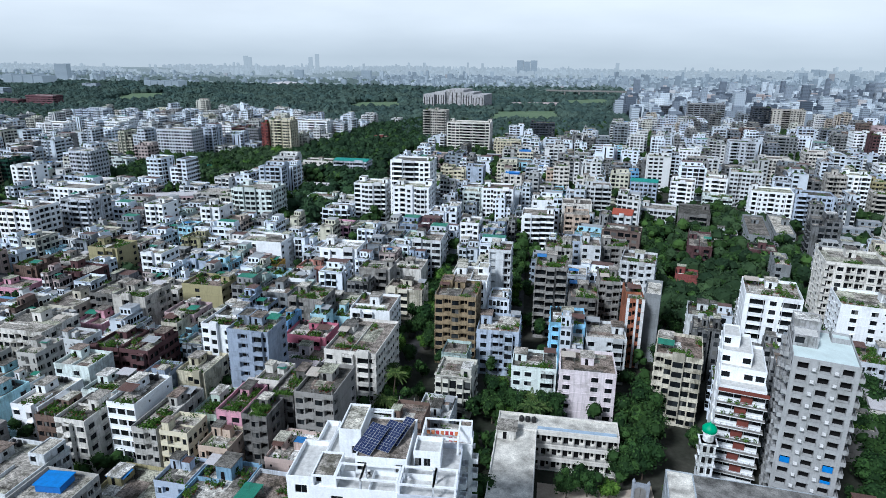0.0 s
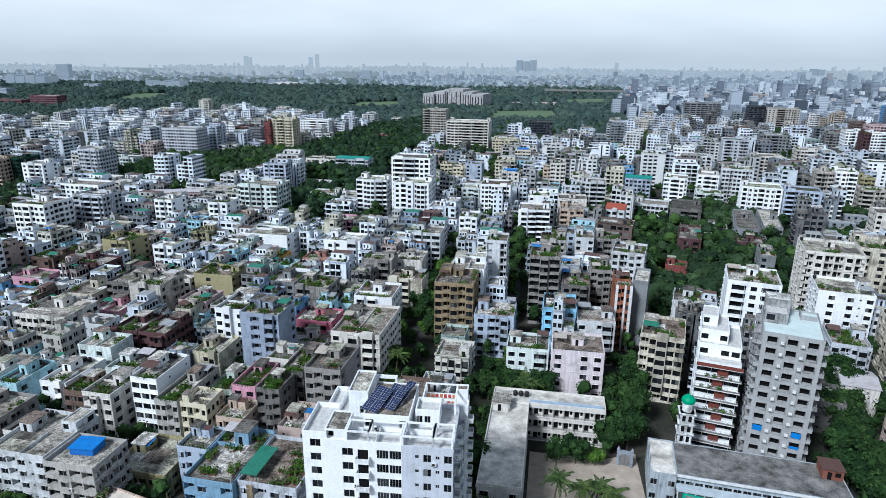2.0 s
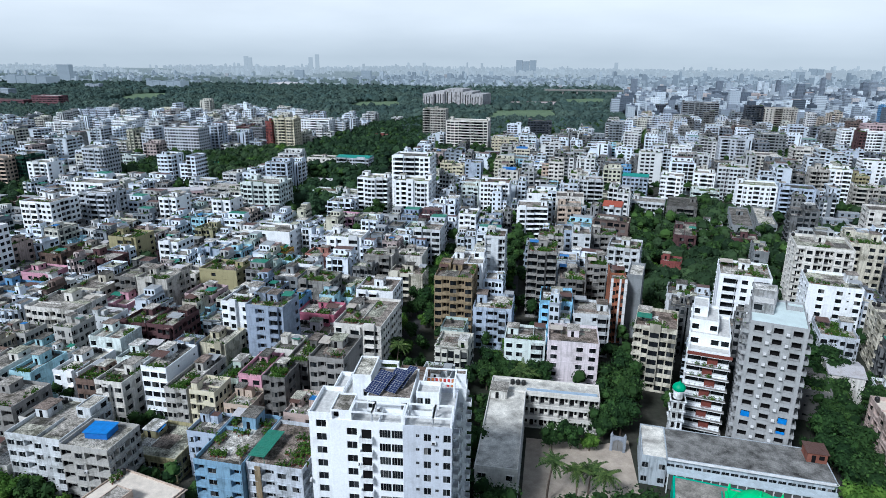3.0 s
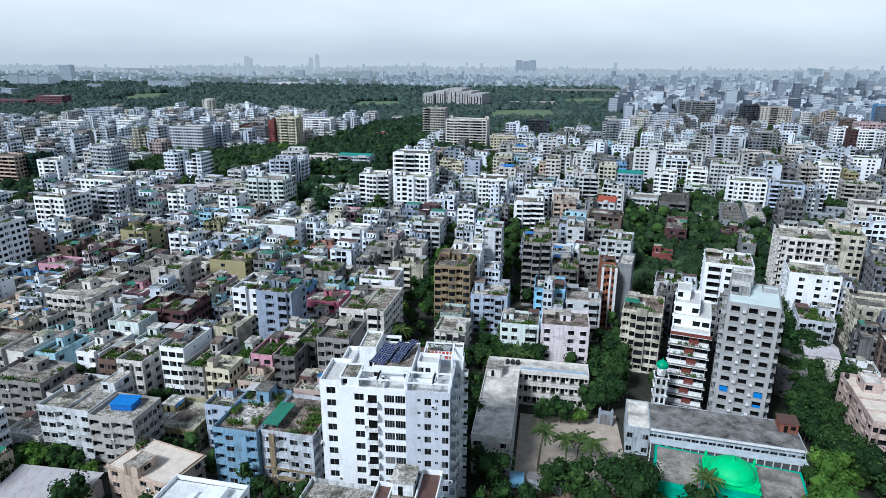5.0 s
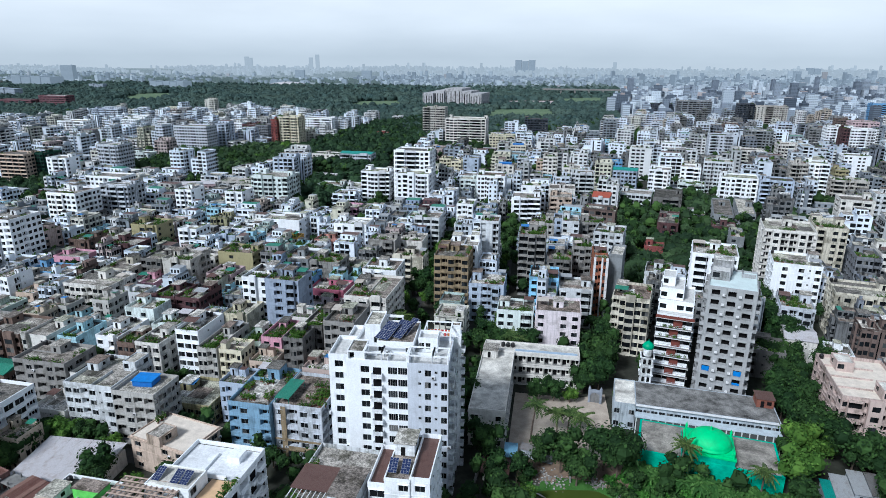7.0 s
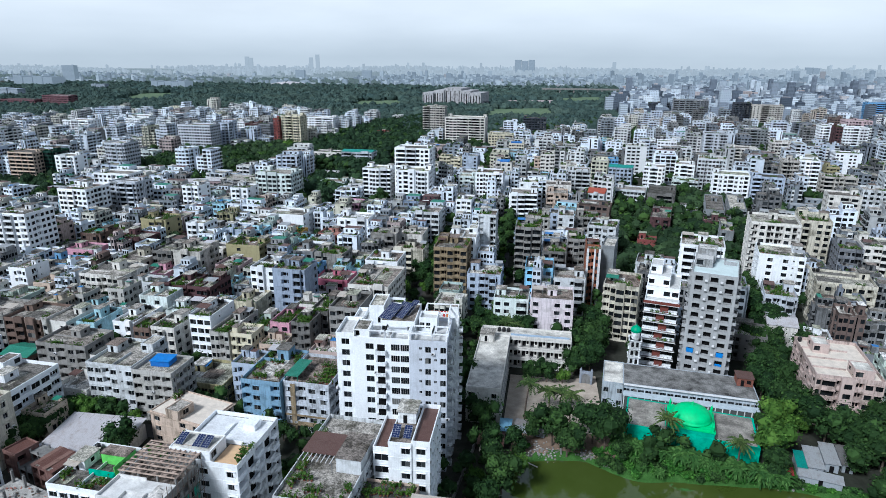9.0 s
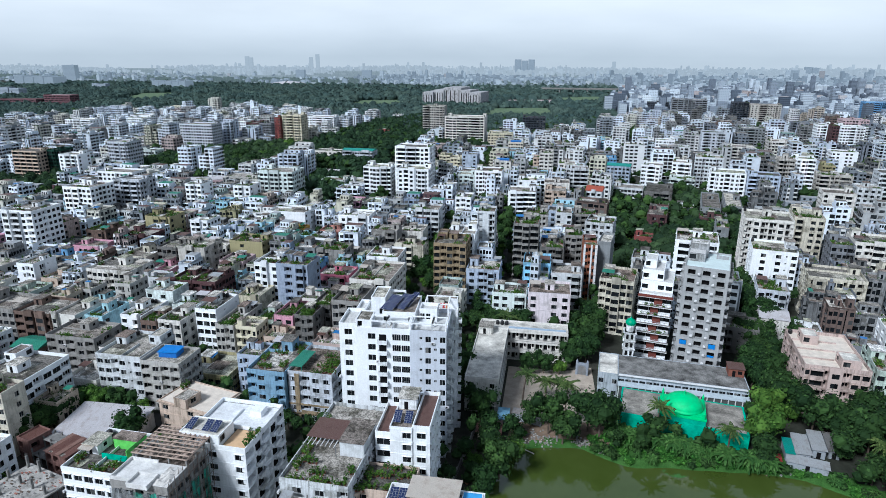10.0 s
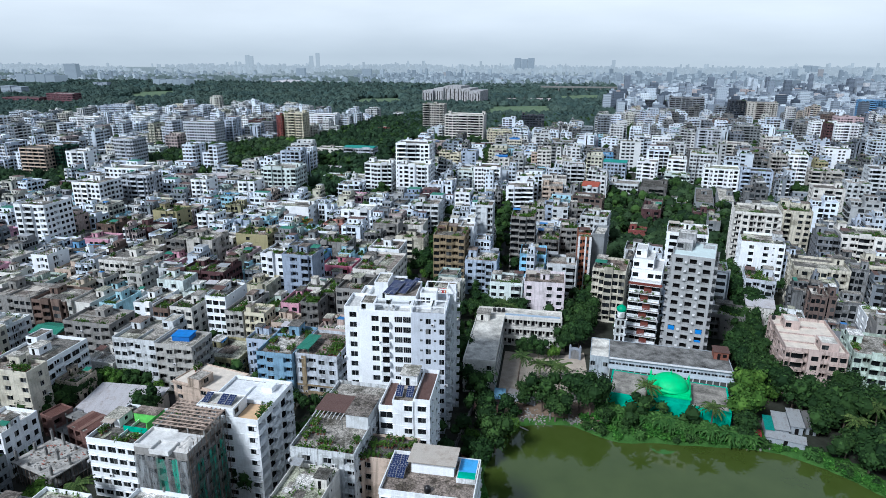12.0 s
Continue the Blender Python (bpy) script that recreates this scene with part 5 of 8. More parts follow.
    for z in (11, 14.5, 18):
        s.box(-2.1, -2.1, z - 0.25, 2.1, 2.1, z)
    s.lathe(0, 0, [(1.3, 18), (1.3, 20.4), (1.6, 20.5), (1.6, 20.8), (0.1, 20.8)], 8)
    part("shaft", s, [PLASTER], mn)
    s = Shape()
    # black plates on the shaft stand in for its shaded openings
    for z in (8.2, 11.7, 15.2):
        for k in range(4):
            ca, sa = math.cos(k * math.pi / 2), math.sin(k * math.pi / 2)
            for off in (-0.75, 0.75):
                p = [(off - 0.4, -1.73, z), (off + 0.4, -1.73, z), (off + 0.4, -1.73, z + 1.9), (off - 0.4, -1.73, z + 1.9)]
                o = Shape()
                o.quad(*[(x * ca - y * sa, x * sa + y * ca, zz) for x, y, zz in p])
                part("opening", o, [DARK], mn)
    s = Shape()
    s.lathe(0, 0, [(1.5, 20.8), (1.75, 21.4), (1.7, 22.0), (1.2, 22.8), (0.5, 23.3), (0.15, 23.6), (0.02, 24.4)], 16)
    part("dome", s, [plain("dark_green_paint", (0.0, 0.30, 0.15), 0.5)], mn, "green onion dome", smooth=True)
    # gateway of the yard
    g8 = root("gateway", pose(25.5, 132, 0, 0, 0, -8) @ Matrix.Diagonal((0.8, 0.8, 0.8, 1)), "grey arched school gateway with a small cupola", "gate", hue=(0.27, 0.30, 0.35))
    s = Shape()
    for x in (-2.6, 1.7):
        s.box(x, 0, 0, x + 0.9, 1.2, 4.6)
    s.box(-2.6, 0, 4.6, 2.6, 1.2, 5.4)
    for i in range(8):
        a0, a1 = math.pi * i / 8, math.pi * (i + 1) / 8
        s.quad((1.7 * math.cos(a0), 0.1, 3 + 1.5 * math.sin(a0)), (1.7 * math.cos(a0), 0.1, 4.7), (1.7 * math.cos(a1), 0.1, 4.7), (1.7 * math.cos(a1), 0.1, 3 + 1.5 * math.sin(a1)))
    for x in (-2.15, 2.15):
        s.lathe(x, 0.6, [(0.5, 5.4), (0.55, 6.0), (0.3, 6.5), (0.02, 7.1)], 8)
    part("arch", s, [PLASTER], g8)
    s = Shape()
    s.box(-1.7, 0.5, 0, -0.05, 0.6, 4.2)
    s.box(0.05, 0.5, 0, 1.7, 0.6, 4.2)
    part("gate_leaf", s, [METAL], g8)
    take(25.5, 131, 7, 3, 0)


mosque()


# ---- sheds, ruins and building sites ----
def warehouse():
    m = pose(-106, 64.5, 0, 0, 0, 2)
    top = root("warehouse", m, "low warehouse under a grey corrugated roof", "warehouse", hue=HUES["offwhite"])
    take(-106, 64.5, 22, 15, 2)
    s = Shape()
    s.box(-10.5, 0, 0, 10.5, 14, 4.6)
    part("wall", s, [PLASTER], top)
    for i in range(7):
        x0, x1 = -11 + i * 22 / 7, -11 + (i + 1) * 22 / 7
        for j in range(3):
            y0, y1 = -0.5 + j * 5, 4.6 + j * 5
            s = Shape()
            z0, z1 = 4.7 + (y0 + 0.5) * 0.1 - 0.03 * j, 4.7 + (y1 + 0.5) * 0.1 - 0.03 * j
            s.quad((x0, y0, z0), (x1 - 0.06, y0, z0), (x1 - 0.06, y1, z1), (x0, y1, z1))
            part("roof_sheet", s, [WHITE_TIN], top)


def brick_ruin():
    m = pose(-112.5, 56.5, 0, 0, 0, -15)
    top = root("brick_building", m, "half-built red-brown brick building under rusty sheets", "building", hue=(0.21, 0.12, 0.105))
    take(-112.5, 56.5, 20, 8.5, -15)
    rust, rust_old = tin("rust_tin", (0.17, 0.085, 0.07)), tin("faded_rust_tin", (0.27, 0.16, 0.13))
    shell(top, -9.5, 0, -4.5, 6, 0, 2, ("h.", "h.", "..", ".."), False, fh=3.2, rail=0.5, name="brick_wall", roof_mat=rust)
    shell(top, 1.5, 0, 9.5, 7.6, 0, 2, ("hh.", "h.", "..", ".."), False, fh=2.9, rail=0.15, name="brick_wall", roof_mat=DECK)
    for i in range(6):
        s = Shape()
        x, lift = 1.4 + i * 1.36, 6.0 + 0.08 * (i % 2)
        short = (0.0, 0.9, 0.0, 0.3, 1.6, 0.0)[i]
        s.quad((x, -0.3 + short, lift), (x + 1.45, -0.3 + short, lift), (x + 1.45, 7.7, lift + 0.35), (x, 7.7, lift + 0.35))
        part("rusty_sheet", s, [rust if i % 3 else rust_old], top)
    for z, back in ((3.1, 7.0), (5.5, 3.6)):
        s = Shape()
        s.box(-4.5, 7.0 - back, z - 0.25, 1.5, 7.0, z)
        part("floor_slab", s, [CONCRETE], top)
    for x in (-4.2, -1.4, 1.2):
        for y in (0.2, 3.6, 6.7):
            s = Shape()
            s.box(x - 0.16, y - 0.16, 0, x + 0.16, y + 0.16, 6.3 if y > 1 else 4.6)
            part("column", s, [CONCRETE], top)
    s = Shape()
    s.box(-4.5, 6.75, 0, 1.5, 7.0, 4.6)
    part("back_wall", s, [BRICK], top)


def building_site():
    m = pose(-105.6, 37.8, 0, 0, 0, -15)
    top = root("building_site", m, "pale concrete deck under construction with tall bare columns", "building site", hue=HUES["lightconc"])
    take(-105.6, 37.8, 16, 12, -15)
    cast = plain("dusty_cast_concrete", (0.40, 0.385, 0.36), 0.95, vary=0.55, scale=0.8)
    s = Shape()
    s.box(-7.6, 0, 5.85, 7.6, 11.4, 6.2)
    part("slab", s, [cast], top, "dusty pale concrete deck")
    s = Shape()
    s.box(-7.2, 0.6, 2.7, 7.2, 11.0, 3.0)
    part("slab", s, [CONCRETE], top)
    rng = random.Random(8)
    for x in (-6.6, -2.2, 2.2, 6.6):
        for y in (1.0, 5.6, 10.2):
            s = Shape()
            h = rng.choice((8.4, 8.9, 9.3, 7.0))
            s.box(x - 0.25, y - 0.25, 0, x + 0.25, y + 0.25, h)
            part("column", s, [CONCRETE], top)
            s = Shape()
            for q in range(4):
                u, v = x + 0.17 * (1 if q % 2 else -1), y + 0.17 * (1 if q // 2 else -1)
                s.bar((u, v, h), (u + rng.uniform(-0.1, 0.1), v, h + rng.uniform(0.5, 0.9)), 0.03)
            part("steel_bars", s, [METAL], top)
    for i in range(13):
        for y in (0.1, 3.4):
            s = Shape()
            s.bar((-7.2 + i * 1.2, y, 0), (-7.2 + i * 1.2 + rng.uniform(-0.2, 0.2), y, 5.85), 0.06)
            part("bamboo_prop", s, [BARK], top)
    for i in range(11):
        s = Shape()
        y = 0.4 + i * 1.04
        s.bar((7.5, y, 0), (7.5, y + rng.uniform(-0.2, 0.2), 5.85), 0.06)
        part("bamboo_prop", s, [BARK], top)
    s = Shape()
    for _ in range(150):
        x, y, k = rng.uniform(-7, 7), rng.uniform(0.5, 10.8), rng.uniform(0.08, 0.35)
        s.box(x, y, 6.2, x + k * rng.uniform(0.5, 3), y + k, 6.2 + k * rng.uniform(0.2, 0.7), rng.choice((0, 0, 1, 2)))
    thing("deck_litter", s, [CONCRETE, BARK, plain("red_dust_brick", (0.33, 0.14, 0.11), 0.95)], m, "planks, bricks and rubble strewn on the deck", "rubble", kind="stuff")


def lime_room():
    """The green room on the white block's roof."""
    m = pose(-81, 44.5, 5 * FH + 0.02, 0, 0, -2)
    top = root("roof_room", m, "bright green walled room on a roof", "roof room")
    s = Shape()
    s.box(-3, 0, 0, 3.4, 0.2, 1.4, 0)
    s.box(3.2, 0.2, 0, 3.4, 7, 2.7, 1)
    s.box(-3, 4, 0, 3.2, 7, 2.6, 1)
    s.box(-3.2, 3.8, 2.6, 3.5, 7.2, 2.75, 2)
    part("wall", s, [GREENPAINT, plain("lime_paint", (0.16, 0.62, 0.12), 0.6), DECK], top)


warehouse()
brick_ruin()
building_site()
lime_room()


tarp_shed(-98.6, 93.9, 5 * FH, 5.6, 4.4, 4, TARP, "roof shed wrapped in bright blue tarpaulin")

def shed(x, y, w, d, rot, high, fall, mat, label):
    """A low shed: walls with a black plate for the unlit door gap and ribbed sheets on purlins."""
    top = root("shed", pose(x, y, 0, 0, 0, rot), label, "shed", "sheds by the pond", hue=HUES["grey"])
    take(x, y, w, d, rot)
    s = Shape()
    s.box(-w / 2 + 0.3, 0.4, 0, w / 2 - 0.3, d - 0.3, high - 0.1)
    s.box(-0.5, 0.36, 0, 0.5, 0.4, 1.9, 1)
    part("wall", s, [PLASTER, DARK], top)
    n = max(2, round(w / 1.0))
    for i in range(n):
        s = Shape()
        x0, x1, lift = -w / 2 + w * i / n, -w / 2 + w * (i + 1) / n + 0.08, 0.03 * (i % 2)
        s.quad((x0, 0, high + lift), (x1, 0, high + lift), (x1, d, high + fall + lift), (x0, d, high + fall + lift))
        part("roof_sheet", s, [mat], top)
    return top


shed(77.9, 94.2, 2.4, 7.0, -8, 2.5, 0.6, TEAL_TIN, "small bank-side shed with a teal sheet roof")
shed(81.3, 94.4, 4.0, 9.0, -8, 2.6, 0.8, GREY_TIN, "small bank-side shed with a bluish-grey sheet roof")
shed(86.0, 96.8, 3.7, 9.0, -8, 2.6, 0.8, GREY_TIN, "small bank-side shed with a bluish-grey sheet roof")
shed(89.9, 97.2, 3.2, 8.4, -8, 2.5, 0.8, tin("dull_tin", (0.20, 0.20, 0.20)), "small shed with a dull dark sheet roof")
shed(81.0, 90.4, 10.0, 3.6, -14, 1.9, 0.4, GREY_TIN, "low lean-to with pale patched sheets at the pond")
shed(74.2, 91.8, 2.0, 3.2, -10, 1.6, 0.3, tin("bright_red_tin", (0.42, 0.05, 0.05)), "little stall with a bright red sheet roof")
shed(2.0, 95.9, 3.4, 5.8, 0, 3.0, 0.5, tin("pale_blue_tin", (0.20, 0.42, 0.60)), "yard shed with a pale blue sheet roof")
shed(8.6, 99.6, 9.2, 2.6, -14, 2.6, 0.4, tin("old_grey_tin", (0.26, 0.25, 0.25)), "long low yard shed with an old grey sheet roof")
gh = root("guard_house", pose(-1.3, 89.2, 0), "small house with a rust-red sheet roof", "hut", hue=HUES["cream"])
take(-1.3, 89.2, 7.4, 7, 0)
s = Shape()
s.box(-3.0, 0.3, 0, 3.0, 6.2, 2.6)
s.box(0.6, 0.26, 0, 1.5, 0.3, 2.0, 1)
s.box(-1.8, 0.26, 1.0, -0.7, 0.3, 1.9, 1)
part("wall", s, [PLASTER, DARK], gh)
gable(gh, "roof", -3.6, -0.2, 3.6, 6.8, 2.6, 0.9, RED_TIN)

# steps down to the water, a leaning pole, a trodden path and rubble on the bank
steps = root("ghat_steps", pose(17.8, 92.0, 0, 0, 0, 2), "worn brick steps down to the pond water", "steps")
take(20.3, 92.0, 6, 6, 2)
worn_brick = plain("worn_brick_step", (0.17, 0.135, 0.12), 0.95, vary=0.5)
for i in range(8):
    s = Shape()
    s.box(0, i * 0.7, -1.2, 5.1, i * 0.7 + 0.66, -0.85 + i * 0.16)
    part("step", s, [worn_brick], steps)
for x in (-0.5, 5.1):
    s = Shape()
    s.box(x, 0.4, -1.2, x + 0.4, 5.6, 0.55)
    part("side_wall", s, [CONCRETE], steps)
s = Shape()
s.bar((6.2, 88.8, 0.0), (11.5, 86.5, -0.62), 0.13)
thing("pole", s, [plain("bleached_bamboo", (0.55, 0.53, 0.48), 0.8)], Matrix.Identity(4), "pale bamboo pole lying out over the water", "pole")
sheet("path", [(-1.0, 80.2), (-2.0, 80.4), (-5.6, 70.4), (-4.4, 69.6)], 0.16, plain("red_brown_path", (0.24, 0.135, 0.08), 0.95, vary=0.4), "trodden red-brown earth path on the bank", "path")
rng = random.Random(66)
s = Shape()
for cx, cy, n, r in ((24.4, 93.4, 60, 1.4), (13.0, 92.8, 90, 2.2), (8.5, 95.0, 40, 2.0), (72.8, 91.0, 70, 2.0), (30.5, 91.0, 40, 1.6)):
    for _ in range(n):
        x, y, k = rng.gauss(cx, r), rng.gauss(cy, r * 0.7), rng.uniform(0.08, 0.3)
        z = max(-0.8, min(0, -pond_depth(x, y) * 0.45 - 0.5)) - 0.1
        a = rng.uniform(0, 3)
        p = [(x + k * math.cos(a + q * 1.57) * (1 + 0.4 * (q % 2)), y + k * math.sin(a + q * 1.57)) for q in range(4)]
        s.poly([(u, v, z + 0.1 + k) for u, v in p], rng.randrange(3))
        for q in range(4):
            (u0, v0), (u1, v1) = p[q], p[(q + 1) % 4]
            s.quad((u0, v0, z - 0.2), (u1, v1, z - 0.2), (u1, v1, z + 0.1 + k), (u0, v0, z + 0.1 + k), 0)
thing("bank_rubble", s, [CONCRETE, plain("brick_rubble", (0.30, 0.18, 0.14), 0.95, vary=0.4), plain("pale_litter", (0.5, 0.48, 0.45), 0.9)], Matrix.Identity(4), "broken brick and litter strewn on the pond bank", "rubble", kind="stuff")

# boundary wall between the towers and the pond
s = Shape()
for i in range(9):
    x, y = -9.0 + i * 0.42, 62 + i * 3.9
    s.quad((x, y, 1.7), (x + 0.3, y, 1.7), (x + 0.7, y + 3.9, 1.7), (x + 0.4, y + 3.9, 1.7))
    s.quad((x + 0.3, y, 0), (x + 0.7, y + 3.9, 0), (x + 0.7, y + 3.9, 1.7), (x + 0.3, y, 1.7))
    s.quad((x, y, 0), (x + 0.3, y, 0), (x + 0.3, y, 1.7), (x, y, 1.7))
    s.quad((x + 0.4, y + 3.9, 0), (x, y, 0), (x, y, 1.7), (x + 0.4, y + 3.9, 1.7))
    s.box(x - 0.1, y - 0.2, 0, x + 0.4, y + 0.2, 1.95)
thing("garden_wall", s, [CONCRETE], Matrix.Identity(4), "grey plastered boundary wall with posts", "wall", kind="structure")

# ---- blocks of flats ----
house(-113.0, 88.7, 15.2, 17, 5, "greywhite", "wwbwvw", "wwwbbw", -2)
house(-98.1, 87.0, 12.7, 11, 5, "lightconc", "bwbb", "wbwbwb", -2, "bare")
house(-136.4, 66.8, 16.3, 20, 5, "white", "w.wbw", "WWbWWb", -2)
house(-130.5, 59.2, 14.1, 7, 6, "cream", "w.w.w", "..w.", -2)
house(-160.6, 103.3, 10.5, 9, 2, "brown", "wwww", "ww.w", -2, "tin_green")
house(-188.2, 119.6, 19.0, 15, 4, "concrete", "w.bw", "w.w", -2)
house(-170.2, 118.3, 14.9, 15, 4, "brown", "bwwb", "wbw", -2)
house(-157.6, 118.9, 9.6, 14, 4, "offwhite", "w.w", "w.w", -2)
house(-141.9, 103.1, 18.5, 13, 4, "concrete", "bwbwb", "wbw", -2)
house(-126.9, 88.5, 11.0, 14, 2, "offwhite", "...w", "..w", -2)
house(-83.5, 39.2, 13.1, 15, 5, "white", "wwWww", "w.w", -2)
house(-63.9, 30.3, 12.6, 13, 7, "concrete", "wwhww", "hwwhw", -2, "net")
house(-56.7, 44.7, 15.7, 18, 7, "white", "w.w.w", "bpbpb", -2, "bare")
house(-84.6, 76.3, 18.2, 12, 3, "beige", "w.ww", "w.w", -13, "wide")
house(-90.8, 98.4, 15.0, 15, 2, "olive", "www", "www", -2, "mossy")
house(-65.4, 87.8, 11.6, 20, 5, "blue", "bw.b", "..w..", -2, "garden")
house(-52.5, 88.9, 13.4, 17, 5, "palegreyblue", "wbww", "bWbW", -2, "bare")
house(-32.3, 40.5, 14.9, 30, 6, "greywhite", ".w.w.b", "vwvwvw", -2, "bare")
house(-102.1, 119.7, 7.9, 15, 6, "white", "WWW", ".v.v", -2)
house(-101.0, 147.8, 9.0, 13, 4, "paleyellow", ".w.", "...w", -2)
house(-99.7, 161.5, 10.1, 15, 7, "white", "ww.w", "w.w", -2)
house(-131.9, 152.0, 9.5, 14, 5, "maroon", "bwb", ".ww", -2, "garden")
house(-121.9, 151.8, 9.9, 15, 5, "maroon", "bwb", "wbw", -2)
house(-168.6, 157.1, 20.7, 16, 5, "offwhite", "bwbw", "w.w", -2)
house(-160.0, 178.2, 11.7, 12, 3, "pink", ".w..", "...", -2)
house(-146.7, 184.2, 13.3, 15, 6, "beigegrey", ".w.", "w.bw", -2)
house(-163.8, 191.2, 10.0, 16, 5, "darkconc", "bwbw", "wbw", -2)
house(-176.4, 184.3, 13.1, 16, 4, "cream", ".w.", "w.w", -2)
house(-211.2, 182.7, 18.4, 12, 3, "midblue", "w.ww", "w.w", -2)
house(-217.3, 203.2, 14.4, 12, 3, "pink", ".ww", ".w.", -2)
house(-248.0, 197.4, 18.3, 18, 9, "white", "wb.wb", "wbw", -2)
house(-271.9, 266.7, 19.7, 20, 8, "white", "wGGw", "wGGw", -2)
house(-257.2, 292.8, 19.2, 16, 8, "palegreyblue", "bwbwb", "w.w", -2)
house(-217.1, 303.0, 11.3, 14, 7, "white", "w.bw", "w.w", -2)
house(-183.6, 303.7, 11.8, 14, 7, "white", "www", "w.w", -2)
house(-177.0, 339.6, 26.0, 20, 8, "whitegreen", "GwwGwwG", "wGwG", -2)
house(-137.4, 267.3, 22.8, 16, 5, "white", "w..", "w.bw", -2)
house(-92.9, 254.6, 17.5, 14, 6, "white", ".w..", "w.b", 0)
house(-56.6, 275.8, 13.7, 14, 6, "greywhite", "WWW", "w.w", 0)
house(-60.6, 250.6, 13.6, 15, 4, "offwhite", "....", "...", 0)
house(-60.8, 196.1, 14.6, 16, 5, "white", "....", ".ww", 0)
house(-29.5, 192.0, 14.0, 16, 8, "sandbrown", "WbWbW", "wwbw", 0)
house(-27.1, 209.0, 12.9, 15, 8, "white", ".w.", "w.ww", 0)
house(-17.9, 227.8, 8.4, 12, 10, "greywhite", "s.B", ".ww", 0)
house(-14.5, 187.2, 13.9, 15, 5, "paleblue", "wbw", "w.w", 0)
house(7.9, 190.8, 11.4, 14, 6, "brightblue", "wBw", ".ww", 0)
house(20.4, 188.4, 12.6, 14, 5, "greywhite", "w.bw", "w.w", 0)
house(-1.9, 169.8, 13.4, 12, 4, "whitegreen", "ww.w", ".w.", 0)
house(13.6, 164.4, 15.9, 14, 5, "palepink", "w.ww", ".w.", 0)
house(1.8, 219.8, 11.5, 16, 9, "concrete", "GwG", "www", 0, "garden")
house(14.0, 215.0, 10.5, 16, 6, "darkconc", "wbw", "wbw", 0, "garden")
house(23.8, 226.0, 7.7, 15, 7, "concrete", "bwb", "www", 0, "garden")
house(30.1, 201.5, 5.6, 16, 8, "orange", "WbW", "....", 0, "striped")
house(36.2, 207.4, 5.4, 15, 8, "greyc", "..", "....", -11, "bare")
house(36.7, 252.0, 13.8, 16, 7, "greywhite", "wBwb", "bwb", -11)
house(38.2, 167.2, 12.6, 16, 7, "cream", "bWbWW", "wbwbw", -11)
house(73.6, 204.6, 17.0, 18, 9, "white", ".ww", "...w", -11, "garden")
house(97.0, 119.6, 17.3, 26, 5, "peach", "wwbWbww", "wbwbwbw", -6, "pale")
house(113.6, 119.0, 12.4, 18, 5, "palegreen", "wbwwb", "wbwb", -11)
house(125.0, 193.3, 20.4, 17, 6, "cream", "wbwbwb", "bwbw", -11)
house(109.0, 217.3, 17.9, 18, 7, "white", ".w.wvw", "wwbww", -11)
house(111.0, 236.6, 20.4, 20, 10, "offwhite", "BwBBwB", "bwbwb", -11, "frame")
house(135.9, 257.3, 13.3, 20, 9, "cream", "..ww", "w.ww", -11, "garden")
house(142.2, 232.8, 9.4, 16, 7, "slategrey", "wwww", "ww", -11)
house(159.8, 238.1, 20.3, 18, 7, "offwhite", "wbwbw", "bwb", -11, "garden")
house(153.8, 200.1, 15.8, 16, 6, "cream", "wwb", "bwb", -11, "garden")
house(39.3, 346.1, 10.3, 13, 6, "greywhite", "www", ".w.", -11, "redroof")
house(65.9, 392.1, 20.6, 16, 4, "greywhite", "WWWW", "www", -11)
house(85.0, 381.5, 18.1, 30, 4, "darkconc", "..w.", "w.w", -11)
house(114.1, 353.0, 11.3, 50, 3, "greyc", ".w.w", "wwwwwwwwww", -11)
house(129.3, 359.2, 10.0, 48, 3, "greyc", ".w.w", "wwwwwwwwww", -11)
house(74.5, 313.1, 11.2, 30.0, 4, "maroon", ".w..", "w.w.w.", -11)
house(107.2, 323.4, 12.8, 12.0, 3, "maroon", "....", "...", -11)
house(100.0, 363.5, 11.2, 10.0, 2, "greywhite", "....", "w..", -11)
house(89.4, 338.3, 9.7, 9.0, 2, "darkconc", "...", "...", -11)
house(63.8, 285.7, 9.8, 9.0, 2, "brick", "...", "..", -11)
house(105.8, 290.5, 6.6, 20.0, 4, "greyc", "w.", "w.w", -11)
house(-113.2, 372.1, 20.5, 16, 8, "white", "GwGwG", "wGw", -2)
house(-82.0, 352.5, 22.1, 16, 9, "white", "wGwGw", "GwG", -2)
house(-86.8, 372.3, 25.4, 18, 13, "white", "wGw.GwG", "GwG", -2)
house(-33.6, 388.8, 19.8, 18, 7, "white", "wGww", "GGGG", 0)
house(-6.3, 335.2, 17.7, 18, 6, "white", ".wGG", "w.w", 0)
house(15.0, 341.3, 13.2, 15, 6, "beige", "bwb", "w.w", 0)
house(30.7, 411.9, 16.0, 15, 7, "greywhite", "bww", "www", 0)
house(88.0, 439.7, 15.7, 16, 7, "white", "bwwb", "w.w", -11)
house(113.2, 456.1, 14.5, 16, 7, "white", "wwww", "w.w", -11)
house(137.8, 416.0, 24.3, 18, 7, "white", "GwGwG", "GwG", -11, "frame")
house(160.9, 410.9, 21.5, 16, 7, "paleblue", "wBwBw", "www", -11)
house(187.6, 353.1, 17.8, 16, 7, "offwhite", "w.wwb", "bwb", -11)
house(214.1, 374.9, 14.2, 16, 7, "greywhite", "wwww", "bwb", -11)
